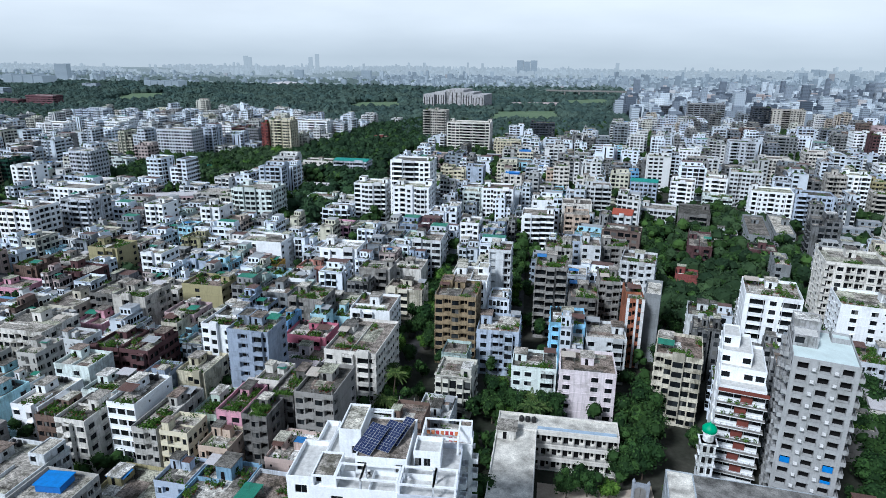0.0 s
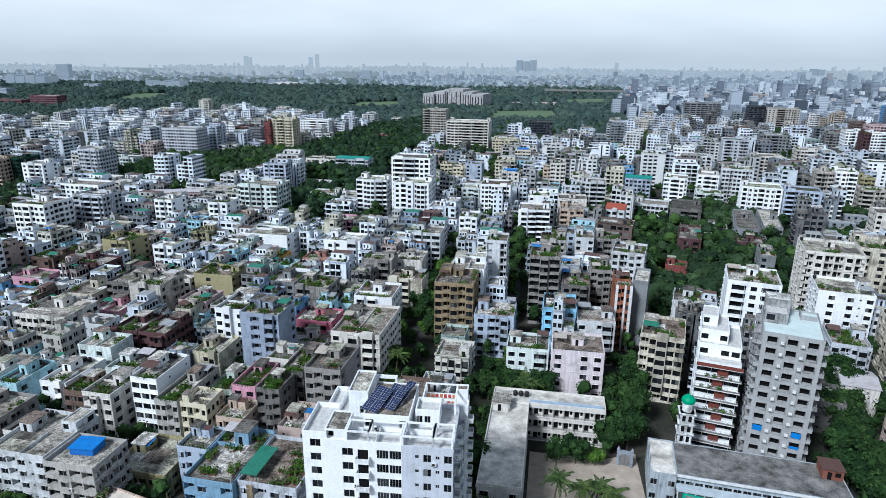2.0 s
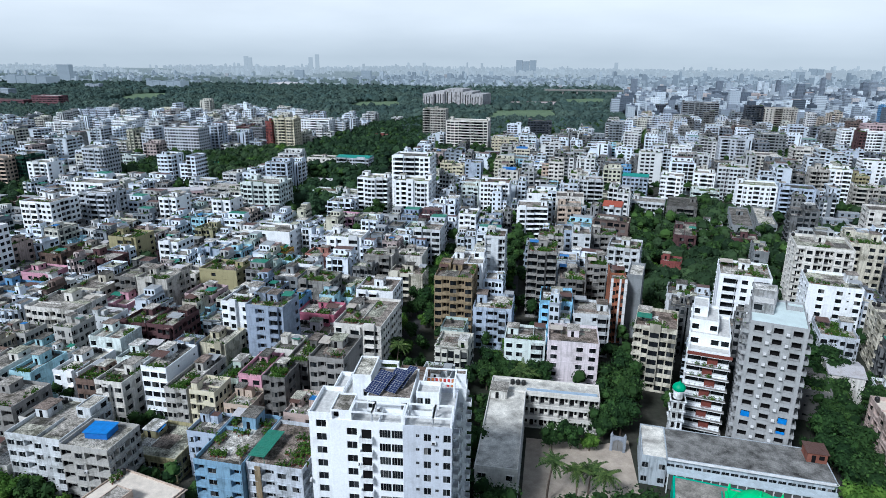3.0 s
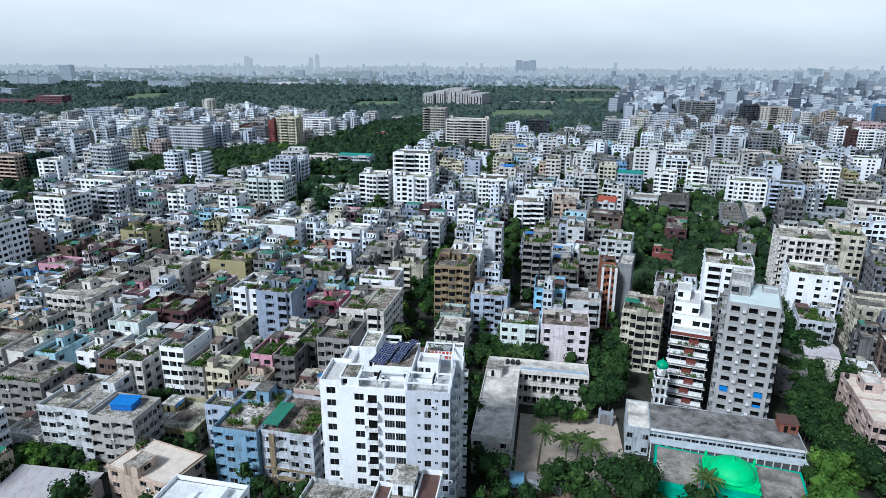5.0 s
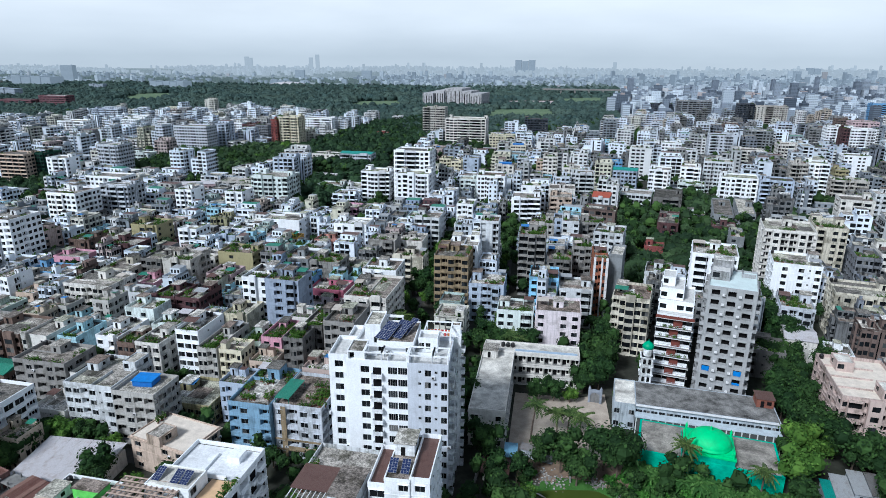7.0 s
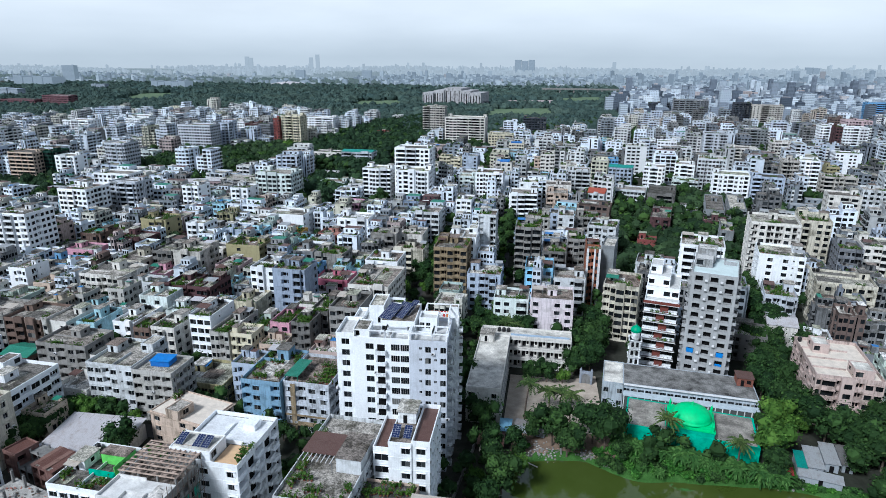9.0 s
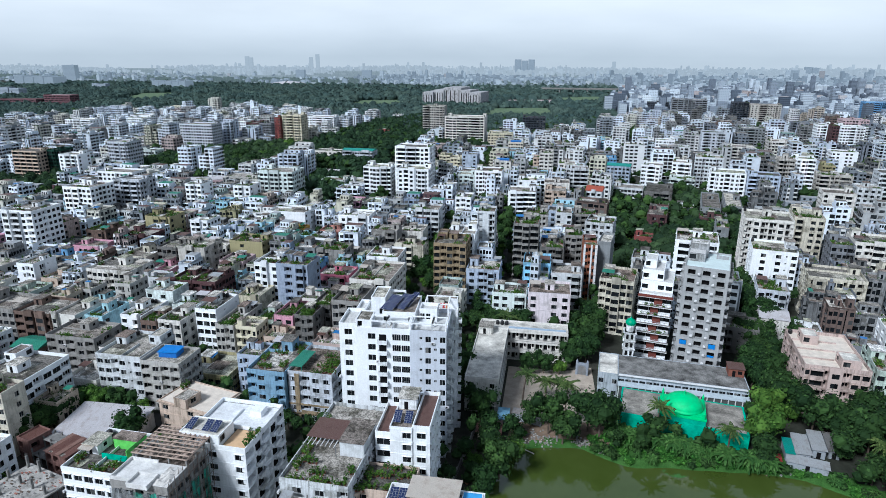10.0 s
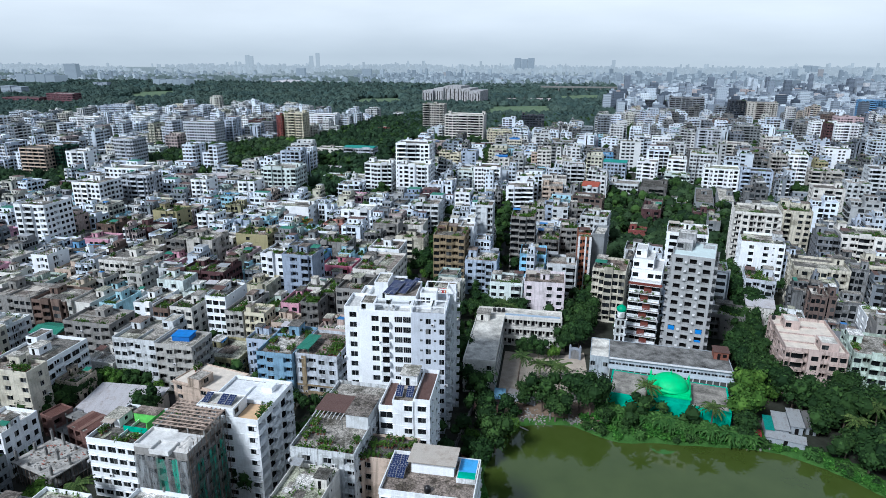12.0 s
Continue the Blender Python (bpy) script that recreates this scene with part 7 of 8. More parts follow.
# ---- the rest of the town ----
def template(seed, floors):
    """A block that is copied as a thing in the nearer streets."""
    rng = random.Random(seed)
    w, d = rng.uniform(10.5, 15.5), rng.uniform(12, 17)
    pick = lambda n: "".join(rng.choice("wwwbbBv.") for _ in range(n))
    front, side = pick(rng.randint(4, 5)), pick(rng.randint(4, 5))
    top = root("apartment_building", pose(0, -900, -60), "block", "apartment building", "blocks of the town")
    z = shell(top, -w / 2, -d / 2, w / 2, d / 2, 0, floors, (front, side, front[::-1], side[::-1]), False)
    sw = rng.uniform(3, 4)
    stair_house(top, rng.choice((-w / 2 + 0.5, w / 2 - sw - 0.5, -1)), rng.uniform(-d / 2 + 1, d / 2 - 5), z, sw, 4.2)
    if rng.random() < 0.6:
        s = Shape()
        x, y = rng.uniform(-w / 2 + 0.5, w / 2 - 5), rng.uniform(-d / 2 + 0.5, d / 2 - 5)
        s.box(x, y, z - 0.02, x + rng.uniform(2.5, 4.5), y + rng.uniform(2, 4), z + rng.uniform(1.8, 2.6), 0, 1)
        part("roof_shed", s, [PLASTER, rng.choice((RED_TIN, GREY_TIN, DECK, BLUE_TIN, GREEN_TIN, DECK, DECK))], top)
    clutter(top, -w / 2, -d / 2, w / 2, d / 2, z, rng)
    if rng.random() < 0.8:
        c = Shape()
        blobs = [(rng.uniform(-w / 2 + 1, w / 2 - 1), rng.choice((-d / 2 + 0.9, d / 2 - 0.9, rng.uniform(-d / 2 + 1, d / 2 - 1))), z + rng.uniform(0.4, 0.8), rng.uniform(0.5, 1.0)) for _ in range(rng.randint(8, 18))]
        leaves(c, blobs, 14 * len(blobs), 0.3, rng, 0, 0.9)
        part("roof_garden", c, [LEAF_B], top, kind="stuff")
    return top, w, d, floors, front + side


def light_block(seed, floors, bold, shades=False):
    """A block of the farther streets, in few faces: slots plaster, deck, glass, trim, leaf, black, tin."""
    rng = random.Random(seed)
    w, d = rng.uniform(10.5, 14.5), rng.uniform(12, 17)
    s = Shape()

    def face(px, py, ux, uy, nx, ny, length, pattern, floors):
        at = lambda a, z, k: (px + ux * a + nx * k, py + uy * a + ny * k, z)
        h = floors * FH
        s.quad(at(0, 0, 0), at(length, 0, 0), at(length, h + 0.9, 0), at(0, h + 0.9, 0), 0)
        bw = length / max(1, len(pattern))
        for i, ch in enumerate(pattern):
            mid = (i + 0.5) * bw
            a, b = mid - bw * 0.43, mid + bw * 0.43
            out = 0.04
            if ch == "|":
                s.quad(at(mid - 0.45, 0.5, 0.04), at(mid + 0.45, 0.5, 0.04), at(mid + 0.45, h - 0.2, 0.04), at(mid - 0.45, h - 0.2, 0.04), 2)
                continue
            if ch == "p":
                out = 0.9
                s.quad(at(a, FH - 0.2, out), at(b, FH - 0.2, out), at(b, h + 0.5, out), at(a, h + 0.5, out), 3 if bold else 0)
                s.quad(at(a, FH - 0.2, 0), at(a, FH - 0.2, out), at(a, h + 0.5, out), at(a, h + 0.5, 0), 0)
                s.quad(at(b, FH - 0.2, out), at(b, FH - 0.2, 0), at(b, h + 0.5, 0), at(b, h + 0.5, out), 0)
                s.quad(at(a, h + 0.5, out), at(b, h + 0.5, out), at(b, h + 0.5, 0), at(a, h + 0.5, 0), 1)
                out = 0.94
            for fl in range(floors):
                z = fl * FH
                if ch in "wp":
                    k = min(0.95, bw * 0.36) if ch == "w" else min(1.05, bw * 0.36)
                    s.quad(at(mid - k, z + 0.8, out), at(mid + k, z + 0.8, out), at(mid + k, z + 2.35, out), at(mid - k, z + 2.35, out), 2)
                    if shades:
                        s.quad(at(mid - k - 0.1, z + 2.42, out + 0.45), at(mid + k + 0.1, z + 2.42, out + 0.45), at(mid + k + 0.1, z + 2.55, 0), at(mid - k - 0.1, z + 2.55, 0), 0)
                elif ch == "W":
                    s.quad(at(mid - bw * 0.38, z + 0.75, out), at(mid + bw * 0.38, z + 0.75, out), at(mid + bw * 0.38, z + 2.35, out), at(mid - bw * 0.38, z + 2.35, out), 2)
                elif ch == "b" and fl:
                    # dark panes stand in for the shade behind and inside the parapet
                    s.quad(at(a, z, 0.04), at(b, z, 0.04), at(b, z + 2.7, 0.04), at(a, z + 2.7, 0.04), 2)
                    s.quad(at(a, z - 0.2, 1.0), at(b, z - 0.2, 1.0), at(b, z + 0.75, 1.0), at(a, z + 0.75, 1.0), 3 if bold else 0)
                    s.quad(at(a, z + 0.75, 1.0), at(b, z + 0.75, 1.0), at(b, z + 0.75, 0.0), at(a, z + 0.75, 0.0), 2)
                    s.quad(at(a, z - 0.2, 0.0), at(a, z - 0.2, 1.0), at(a, z + 0.75, 1.0), at(a, z + 0.75, 0.0), 0)
                    s.quad(at(b, z - 0.2, 1.0), at(b, z - 0.2, 0.0), at(b, z + 0.75, 0.0), at(b, z + 0.75, 1.0), 0)

    def volume(x0, y0, x1, y1, n, west=True, east=True):
        pick = lambda q: "".join(rng.choice("wwwbbbbppp|WW.") for _ in range(q))
        bays = lambda length: max(1, round(length / rng.uniform(2.6, 3.6)))
        h = n * FH
        face(x0, y0, 1, 0, 0, -1, x1 - x0, pick(bays(x1 - x0)), n)
        face(x1, y0, 0, 1, 1, 0, y1 - y0, pick(bays(y1 - y0)) if east else "", n)
        face(x1, y1, -1, 0, 0, 1, x1 - x0, "", n)
        face(x0, y1, 0, -1, -1, 0, y1 - y0, pick(bays(y1 - y0)) if west else "", n)
        s.quad((x0, y0, h), (x1, y0, h), (x1, y1, h), (x0, y1, h), 1)
        for a0, b0, a1, b1 in ((x0, y0, x1, y0 + 0.25), (x0, y1 - 0.25, x1, y1), (x0, y0 + 0.25, x0 + 0.25, y1 - 0.25), (x1 - 0.25, y0 + 0.25, x1, y1 - 0.25)):
            s.box(a0, b0, h, a1, b1, h + rng.choice((0.5, 0.9, 1.0)), 0)
        return h

    roofs = []
    if rng.random() < 0.6:
        cut = w * rng.uniform(-0.12, 0.12)
        back = rng.uniform(0.8, 2.6)
        step = rng.choice((-1, 0, 0, 1)) if floors < 5 else rng.choice((-2, -1, 0, 1))
        if rng.random() < 0.5:
            roofs.append((-w / 2, -d / 2, cut, d / 2, volume(-w / 2, -d / 2, cut, d / 2, floors)))
            roofs.append((cut, -d / 2 + back, w / 2, d / 2, volume(cut, -d / 2 + back, w / 2, d / 2, floors + step, west=False)))
        else:
            roofs.append((cut, -d / 2, w / 2, d / 2, volume(cut, -d / 2, w / 2, d / 2, floors)))
            roofs.append((-w / 2, -d / 2 + back, cut, d / 2, volume(-w / 2, -d / 2 + back, cut, d / 2, floors + step, east=False)))
    else:
        roofs.append((-w / 2, -d / 2, w / 2, d / 2, volume(-w / 2, -d / 2, w / 2, d / 2, floors)))
    for i, (x0, y0, x1, y1, h) in enumerate(roofs):
        rw, rd = x1 - x0, y1 - y0
        if rng.random() < 0.65:
            # stair house under a jutting slab
            a, b = min(rng.uniform(2.6, 4.5), rw * 0.55), rng.uniform(3.5, 6)
            x, y = rng.choice((x0 + 0.4, x1 - a - 0.4)), rng.uniform(y0 + 2, max(y0 + 2.1, y1 - b - 0.5))
            top = h + rng.choice((2.3, 2.5, 2.7, 3.4))
            s.box(x, y, h, x + a, y + b, top, 0, 1)
            s.quad((x + a * 0.3, y - 0.04, h + 0.1), (x + a * 0.65, y - 0.04, h + 0.1), (x + a * 0.65, y - 0.04, h + 2.0), (x + a * 0.3, y - 0.04, h + 2.0), 2)
            if rng.random() < 0.4:
                s.box(x - 0.3, y - 0.5, top, x + a + 0.3, y + b + 0.3, top + 0.15, 0, 1)
            elif rng.random() < 0.5:
                s.box(x + 0.5, y + 1, top, x + 1.7, y + 2.4, top + 1.2, rng.choice((0, 5)))
        if rng.random() < 0.35:
            # a part floor behind a terrace
            y = y0 + rd * rng.uniform(0.4, 0.6)
            s.box(x0 + 0.5, y, h, x1 - 0.5, y1 - 0.4, h + 2.8, 0, rng.choice((1, 1, 1, 1, 1, 6, 6, 7, 7, 8)))
            for k in range(3):
                x = x0 + rw * (0.22 + 0.28 * k)
                s.quad((x - 0.6, y - 0.04, h + 0.7), (x + 0.6, y - 0.04, h + 0.7), (x + 0.6, y - 0.04, h + 2.1), (x - 0.6, y - 0.04, h + 2.1), 2)
        elif rng.random() < 0.35:
            a, b = rng.uniform(0.3, 0.6) * rw, rng.uniform(2, 5)
            x, y = rng.uniform(x0 + 0.3, x1 - a - 0.3), rng.uniform(y0 + 0.4, y1 - b - 0.4)
            s.box(x, y, h + 2.1, x + a, y + b, h + 2.25, rng.choice((1, 1, 6, 6, 6, 7, 7, 8, 9)))
            for px, py in ((x, y), (x + a - 0.15, y), (x, y + b - 0.15), (x + a - 0.15, y + b - 0.15)):
                s.box(px, py, h, px + 0.15, py + 0.15, h + 2.1, 3)
        for k in range(rng.randint(0, 2)):
            a, b = rng.uniform(2, rw * 0.6), rng.uniform(2, rd * 0.5)
            x, y = rng.uniform(x0 + 0.3, x1 - a - 0.3), rng.uniform(y0 + 0.3, y1 - b - 0.3)
            s.quad((x, y, h + 0.05 + k * 0.03), (x + a, y, h + 0.05 + k * 0.03), (x + a, y + b, h + 0.05 + k * 0.03), (x, y + b, h + 0.05 + k * 0.03), 1)
        for k in range(rng.randint(0, 2)):
            x, y = rng.uniform(x0 + 0.4, x1 - 1.6), rng.uniform(y0 + 0.4, y1 - 1.6)
            s.box(x, y, h, x + 1.2, y + 1.2, h + 1.3, 5)
        if rng.random() < 0.6:
            edge = rng.choice((x0 + 0.9, x1 - 0.9))
            blobs = [(rng.choice((edge, rng.uniform(x0 + 0.8, x1 - 0.8))), rng.choice((y0 + 0.9, rng.uniform(y0 + 1, y1 - 1))), h + rng.uniform(0.4, 0.9), rng.uniform(0.5, 1.0)) for _ in range(rng.randint(5, 14))]
            leaves(s, blobs, 4 * len(blobs), 0.5, rng, 4, 0.9)
    return np.array(s.v), np.array(s.f), np.array(s.s), w, d


NEARBY = [template(100 + i, (3, 3, 4, 4, 4, 5, 5)[i % 7]) for i in range(16)]
LOW = [light_block(400 + i, (3, 4, 4, 5)[i % 4], i % 3 == 0, True) for i in range(24)]
MID = [light_block(500 + i, (5, 6, 6, 7, 7)[i % 5], i % 3 == 0) for i in range(25)]
HIGH = [light_block(600 + i, (8, 8, 9, 9, 10)[i % 5], i % 3 == 0) for i in range(20)]
light_low = light_block(700, 2, False)
COLOURS = ["white"] * 14 + ["greywhite"] * 8 + ["offwhite"] * 3 + ["cream"] * 2 + ["concrete"] * 4 + ["darkconc"] * 2 + ["grey"] * 3 + \
    ["skypale", "palepink", "peach", "brown", "paleyellow", "tan", "beigegrey", "lightconc", "lightconc", "greyc"]
WHITES = ["white"] * 12 + ["greywhite"] * 7 + ["offwhite"] * 5 + ["cream"] * 3 + ["palegreyblue"] * 2 + ["paleyellow", "greyc", "beigegrey", "peach", "concrete"]
EAST = ["white"] * 6 + ["greywhite"] * 6 + ["offwhite"] * 3 + ["cream"] * 2 + ["concrete"] * 4 + ["darkconc"] * 5 + ["greyc"] * 4 + ["grey"] * 3 + ["slategrey"] * 4 + ["palegreyblue"] * 3 + ["palegreyblue", "brown", "tan", "beigegrey", "lightconc", "lightconc"]
SHADY = ["white"] * 12 + ["pink", "skypale", "peach", "paleyellow", "paleblue", "palegreen"] + ["concrete"] * 4 + ["darkconc"] * 2 + ["brown"] + ["greyc"] * 3 + ["lightconc"] * 3 + ["greywhite"] * 6 + ["offwhite"] * 5 + ["white"] * 6 + ["cream"] * 2 + ["peach", "beige"] + ["pink", "skypale", "tan", "olive", "palegreen", "maroon", "cream", "slate"]
EAST_PARK = [(-230, 880), (-150, 705), (-115, 702), (-60, 812), (20, 818), (70, 860), (115, 1000), (120, 1130), (-130, 1170), (-206, 1020)]
VOIDS = [[(56, 420), (160, 438), (128, 323), (100, 247), (74, 242), (46, 232), (48, 308)], [(181, 419), (214, 435), (237, 384), (212, 329), (189, 331), (195, 393)],
         [(-454, 386), (-413, 408), (-341, 347), (-265, 243), (-279, 247), (-338, 307), (-379, 308)], [(-202, 243), (-179, 280), (-159, 249), (-176, 219)]]
VOIDS += [[(150, 335), (158, 402), (205, 405), (178, 340)], [(-140, 606), (-58, 610), (-58, 671), (-140, 668)], [(-128, 328), (-64, 328), (-66, 351), (-128, 351)], [(268, 905), (350, 905), (350, 962), (268, 958)], [(-398, 528), (-350, 532), (-352, 566), (-398, 564)]]
YARD_LAWN = [(55.0, 336), (59.7, 368), (70.5, 367), (65.5, 338)]
KEEP_OFF = [VOIDS[0], FOREST, BELT, GROVE, GROVE_2, PARK, EAST_PARK, [(-100, 28), (-100, 80), (-85, 100), (-45, 100), (-45, 28)], [(-9, -200), (-9, 80), (-13, 100), (-13, 150), (92, 150), (140, 110), (140, -200)]] + [p for _, p in ROADS] + [[(20, 138), (20, 166), (31, 172), (42, 160), (42, 138)], [(-42, 96), (-42, 114), (-10, 120), (-10, 96)]]
fill = random.Random(77)


def view_side(x, y):
    """The part of the town that lies within the flight's outlook, with a margin."""
    ex, ey = 14.0, -70.0
    f = (x - ex) * -0.1736 + (y - ey) * 0.9848
    r = (x - ex) * 0.9848 + (y - ey) * 0.1736
    return f > 40 and abs(r) < 0.74 * f + 25


JOINED = {}
y = 14.0
while y < 1010:
    deep = fill.uniform(15, 21) if y > 480 else fill.uniform(13, 17) if y > 330 else fill.uniform(9.5, 13)
    x = -830.0
    while x < 760:
        wide = fill.uniform(11, 18) if y > 480 else fill.uniform(10, 17) if x > -25 or y > 330 else fill.uniform(7.5, 12.5)
        east = x > -25 or y > 330
        cx, cy = x + wide / 2, y + deep / 2 + (fill.uniform(-2.5, 2.5) if east else fill.uniform(-1.0, 1.0))
        x += wide + (fill.choice((1.2, 2.0, 3.5, 6.0, 9.0)) if east else fill.choice((0.8, 1.0, 1.4, 2.2, 5.0)))
        if not view_side(cx, cy):
            continue
        rot = -2 if cx < 20 else -11 if cy < 420 else -6
        if any(inside(cx + a, cy + b, z) for z in KEEP_OFF for a, b in ((0, 0), (5, 5), (-5, 5), (5, -5), (-5, -5))):
            continue
        # streets that run away from the pond
        if cy > 330 and (cx + 0.11 * cy) % 74 < 8:
            continue
        hollow = any(inside(cx, cy, z) for z in VOIDS)
        if 165 < cy < 420 and fill.random() < 0.07:
            continue
        if (cy > 420 and fill.random() < (0.24 if cx > 60 else 0.16)) or (hollow and fill.random() < 0.55):
            continue
        left = cx < -20 and cy < 330
        close = cy < 165
        roll = fill.random()
        if close:
            pool = NEARBY
        elif left:
            pool = LOW
        elif cy < 420:
            pool = LOW if roll < 0.35 or cx < -100 else MID
        elif -190 < cx < 70 and cy < 800:
            pool = LOW if roll < 0.75 else MID
        elif cy < 720:
            pool = LOW if roll < 0.4 else MID if roll < 0.85 or -160 < cx < 40 else HIGH
        else:
            pool = LOW if roll < 0.35 else MID if roll < 0.85 else HIGH
        if hollow:
            pool = [light_low]
        pickt = fill.choice(pool)
        w, d = pickt[1:3] if close else pickt[3:5]
        sx, sy = min(1.6, wide / w), deep / d
        turn = fill.choice((0, 180)) if close else 0
        ok = free(cx, cy, w * sx / 2 + 0.2, d * sy / 2 + 0.2, radians(rot))
        if not ok and cy < 420:
            for kx, ky in ((0.65, 0.65), (0.5, 0.6)):
                for ox, oy in ((0, 0), (3, 0), (-3, 0), (0, 3), (0, -3)):
                    if free(cx + ox, cy + oy, w * kx / 2 + 0.2, d * ky / 2 + 0.2, radians(rot)):
                        cx, cy, sx, sy, ok = cx + ox, cy + oy, kx, ky, True
                        break
                if ok:
                    break
        if not ok:
            continue
        hue = fill.choice(["darkconc", "brown", "concrete", "greyc", "maroon"] if hollow else SHADY if left else EAST if cx > (40 if cy < 330 else 110) else WHITES if (cx < -120 and cy > 330) else COLOURS)
        TAKEN.append((cx, cy, w * sx / 2, d * sy / 2, radians(rot)))
        if close:
            o = copy_thing(pickt[0], Matrix.Identity(4))
            o.matrix_basis = pose(cx, cy, 0, 0, 0, rot + turn) @ Matrix.Diagonal((sx, sy, 1, 1))
            o["label"] = describe(pickt[3], hue, pickt[4], False)
            for ch in o.children:
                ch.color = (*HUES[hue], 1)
        else:
            m = np.array((pose(cx, cy, 0, 0, 0, rot) @ Matrix.Diagonal((sx, sy, 1, 1))).to_3x3())
            JOINED.setdefault(hue, []).append((pickt[0] @ m.T + (cx, cy, 0), pickt[1], pickt[2]))
    y += deep + (fill.choice((2.5, 6.0, 8.0)) if y > 330 else fill.choice((1.0, 4.5)))


def joined(name, chunks, mats, label, category, hue):
    """One mesh out of many blocks, all of quads."""
    v = np.concatenate([c[0] for c in chunks])
    off = np.cumsum([0] + [len(c[0]) for c in chunks[:-1]])
    f = np.concatenate([c[1] + o for c, o in zip(chunks, off)])
    me = bpy.data.meshes.new(name)
    me.vertices.add(len(v))
    me.vertices.foreach_set("co", v.astype(np.float32).ravel())
    me.loops.add(f.size)
    me.loops.foreach_set("vertex_index", f.astype(np.int32).ravel())
    me.polygons.add(len(f))
    me.polygons.foreach_set("loop_start", np.arange(len(f), dtype=np.int32) * 4)
    for m in mats:
        me.materials.append(m)
    me.polygons.foreach_set("material_index", np.concatenate([c[2] for c in chunks]).astype(np.int32))
    me.polygons.foreach_set("use_smooth", np.zeros(len(f), dtype=bool))
    me.update()
    me.validate()
    return thing(name, me, None, Matrix.Identity(4), label, category, kind="stuff", hue=hue)


# farther blocks' paint is shifted to blue to stand in for haze
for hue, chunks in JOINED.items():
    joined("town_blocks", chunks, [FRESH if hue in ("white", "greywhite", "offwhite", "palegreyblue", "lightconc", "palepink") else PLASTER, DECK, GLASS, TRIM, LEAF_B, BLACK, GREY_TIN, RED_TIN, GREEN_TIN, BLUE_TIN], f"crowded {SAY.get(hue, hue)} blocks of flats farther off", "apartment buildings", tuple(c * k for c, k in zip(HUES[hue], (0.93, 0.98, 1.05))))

# ---- trees ----
for tx, ty, ts, tk in ((72, 100, 1.2, 4), (99, 150, 0.9, 0), (101, 160, 0.9, 2), (102, 172, 0.9, 0), (80, 124, 0.9, 2), (82, 118, 1.0, 0), (100, 205, 1.0, 2), (96, 212, 0.9, 0), (99, 222, 1.0, 2), (93, 206, 0.9, 1), (94, 230, 1.0, 0), (84, 131, 0.9, 0), (86, 137, 1.0, 2), (83, 144, 0.8, 1), (87, 158, 1.0, 0), (85, 165, 0.9, 2), (90, 163, 1.0, 0), (88, 170, 0.9, 1), (95, 178, 1.0, 2), (94, 190, 1.0, 0), (97, 200, 1.0, 2), (-95.2, 63.5, 0.85, 2), (19, 92, 1.0, 0), (29, 96, 1.1, 2), (97, 80, 1.1, 0), (102, 78, 1.2, 2), (95, 88, 1.0, 1), (107, 74, 1.2, 2), (105, 86, 1.2, 0), (75, 106, 1.1, 3), (88, 108, 1.2, 0), (92, 98, 1.0, 1), (99, 100, 1.2, 2), (100, 90, 1.0, 0), (110, 86, 1.2, 2), (114, 97, 1.3, 0), (120, 92, 1.3, 2), (106, 80, 0.9, 1), (33, 92, 0.7, 1), (88, 124, 0.9, 0), (15, 96, 1.15, 0), (10, 99, 0.9, 1), (26, 99, 1.15, 2), (21, 94, 0.9, 1), (77, 112, 1.15, 4), (84, 117, 0.9, 3), (95, 105, 1.15, 2), (102, 108, 1.0, 0),
                       (-4.5, 97, 1.05, 0), (-14, 106, 0.9, 0), (-20, 110, 1.0, 2), (-26, 107, 0.8, 1), (-13, 116, 1.0, 2), (-33, 112, 0.7, 3), (-38, 106, 0.7, 4), (-42, 100, 0.7, 0), (-18, 102, 0.7, 3), (-1, 92, 0.8, 1), (3, 74, 1.1, 0), (0, 68, 0.9, 1), (7, 82, 0.7, 3), (108, 101, 1.2, 2), (112, 92, 1.1, 0), (118, 84, 1.1, 2), (104, 93, 0.8, 1),
                       (-97.3, 70.0, 1.0, 0), (-122.6, 73.8, 0.9, 2), (-115.6, 86.1, 0.8, 3), (-126.5, 76, 0.9, 1), (-135, 70, 0.8, 0), (-117, 46, 0.7, 4), (-54, 46, 0.7, 0), (-121, 84.5, 0.95, 3), (-117, 82.5, 0.8, 4), (-111, 83, 0.7, 0), (-126, 62, 0.9, 0), (-131, 58, 0.8, 1), (-123, 70, 0.8, 2),
                       (8, 129, 0.7, 0), (13, 131, 0.75, 0), (18, 131, 0.7, 3), (22, 138, 0.9, 0), (27, 140, 0.9, 2), (24, 148, 1.0, 0), (29, 152, 1.0, 2), (27, 160, 1.0, 0), (24, 168, 0.9, 1), (31, 168, 1.0, 2), (33, 134, 0.6, 3),
                       (93, 172, 0.9, 0), (90, 180, 1.0, 1), (86, 150, 0.9, 0), (98, 186, 0.9, 2), (92, 196, 0.9, 0), (89, 140, 0.7, 1)):
    tree(tx, ty, ts, tk)
for i in range(70):
    q = i / 70
    for px, py in ((-47 + fill.uniform(-4, 4), 146 + q * 150), (45 + q * 20 + fill.uniform(-6, 6), 196 + q * 230), (-12 - 4 * q + fill.uniform(-4, 3), 158 + q * 170)):
        if fill.random() < 0.5 and free(px, py, 1.5, 1.5, 0):
            tree(px, py, fill.uniform(0.55, 1.0))
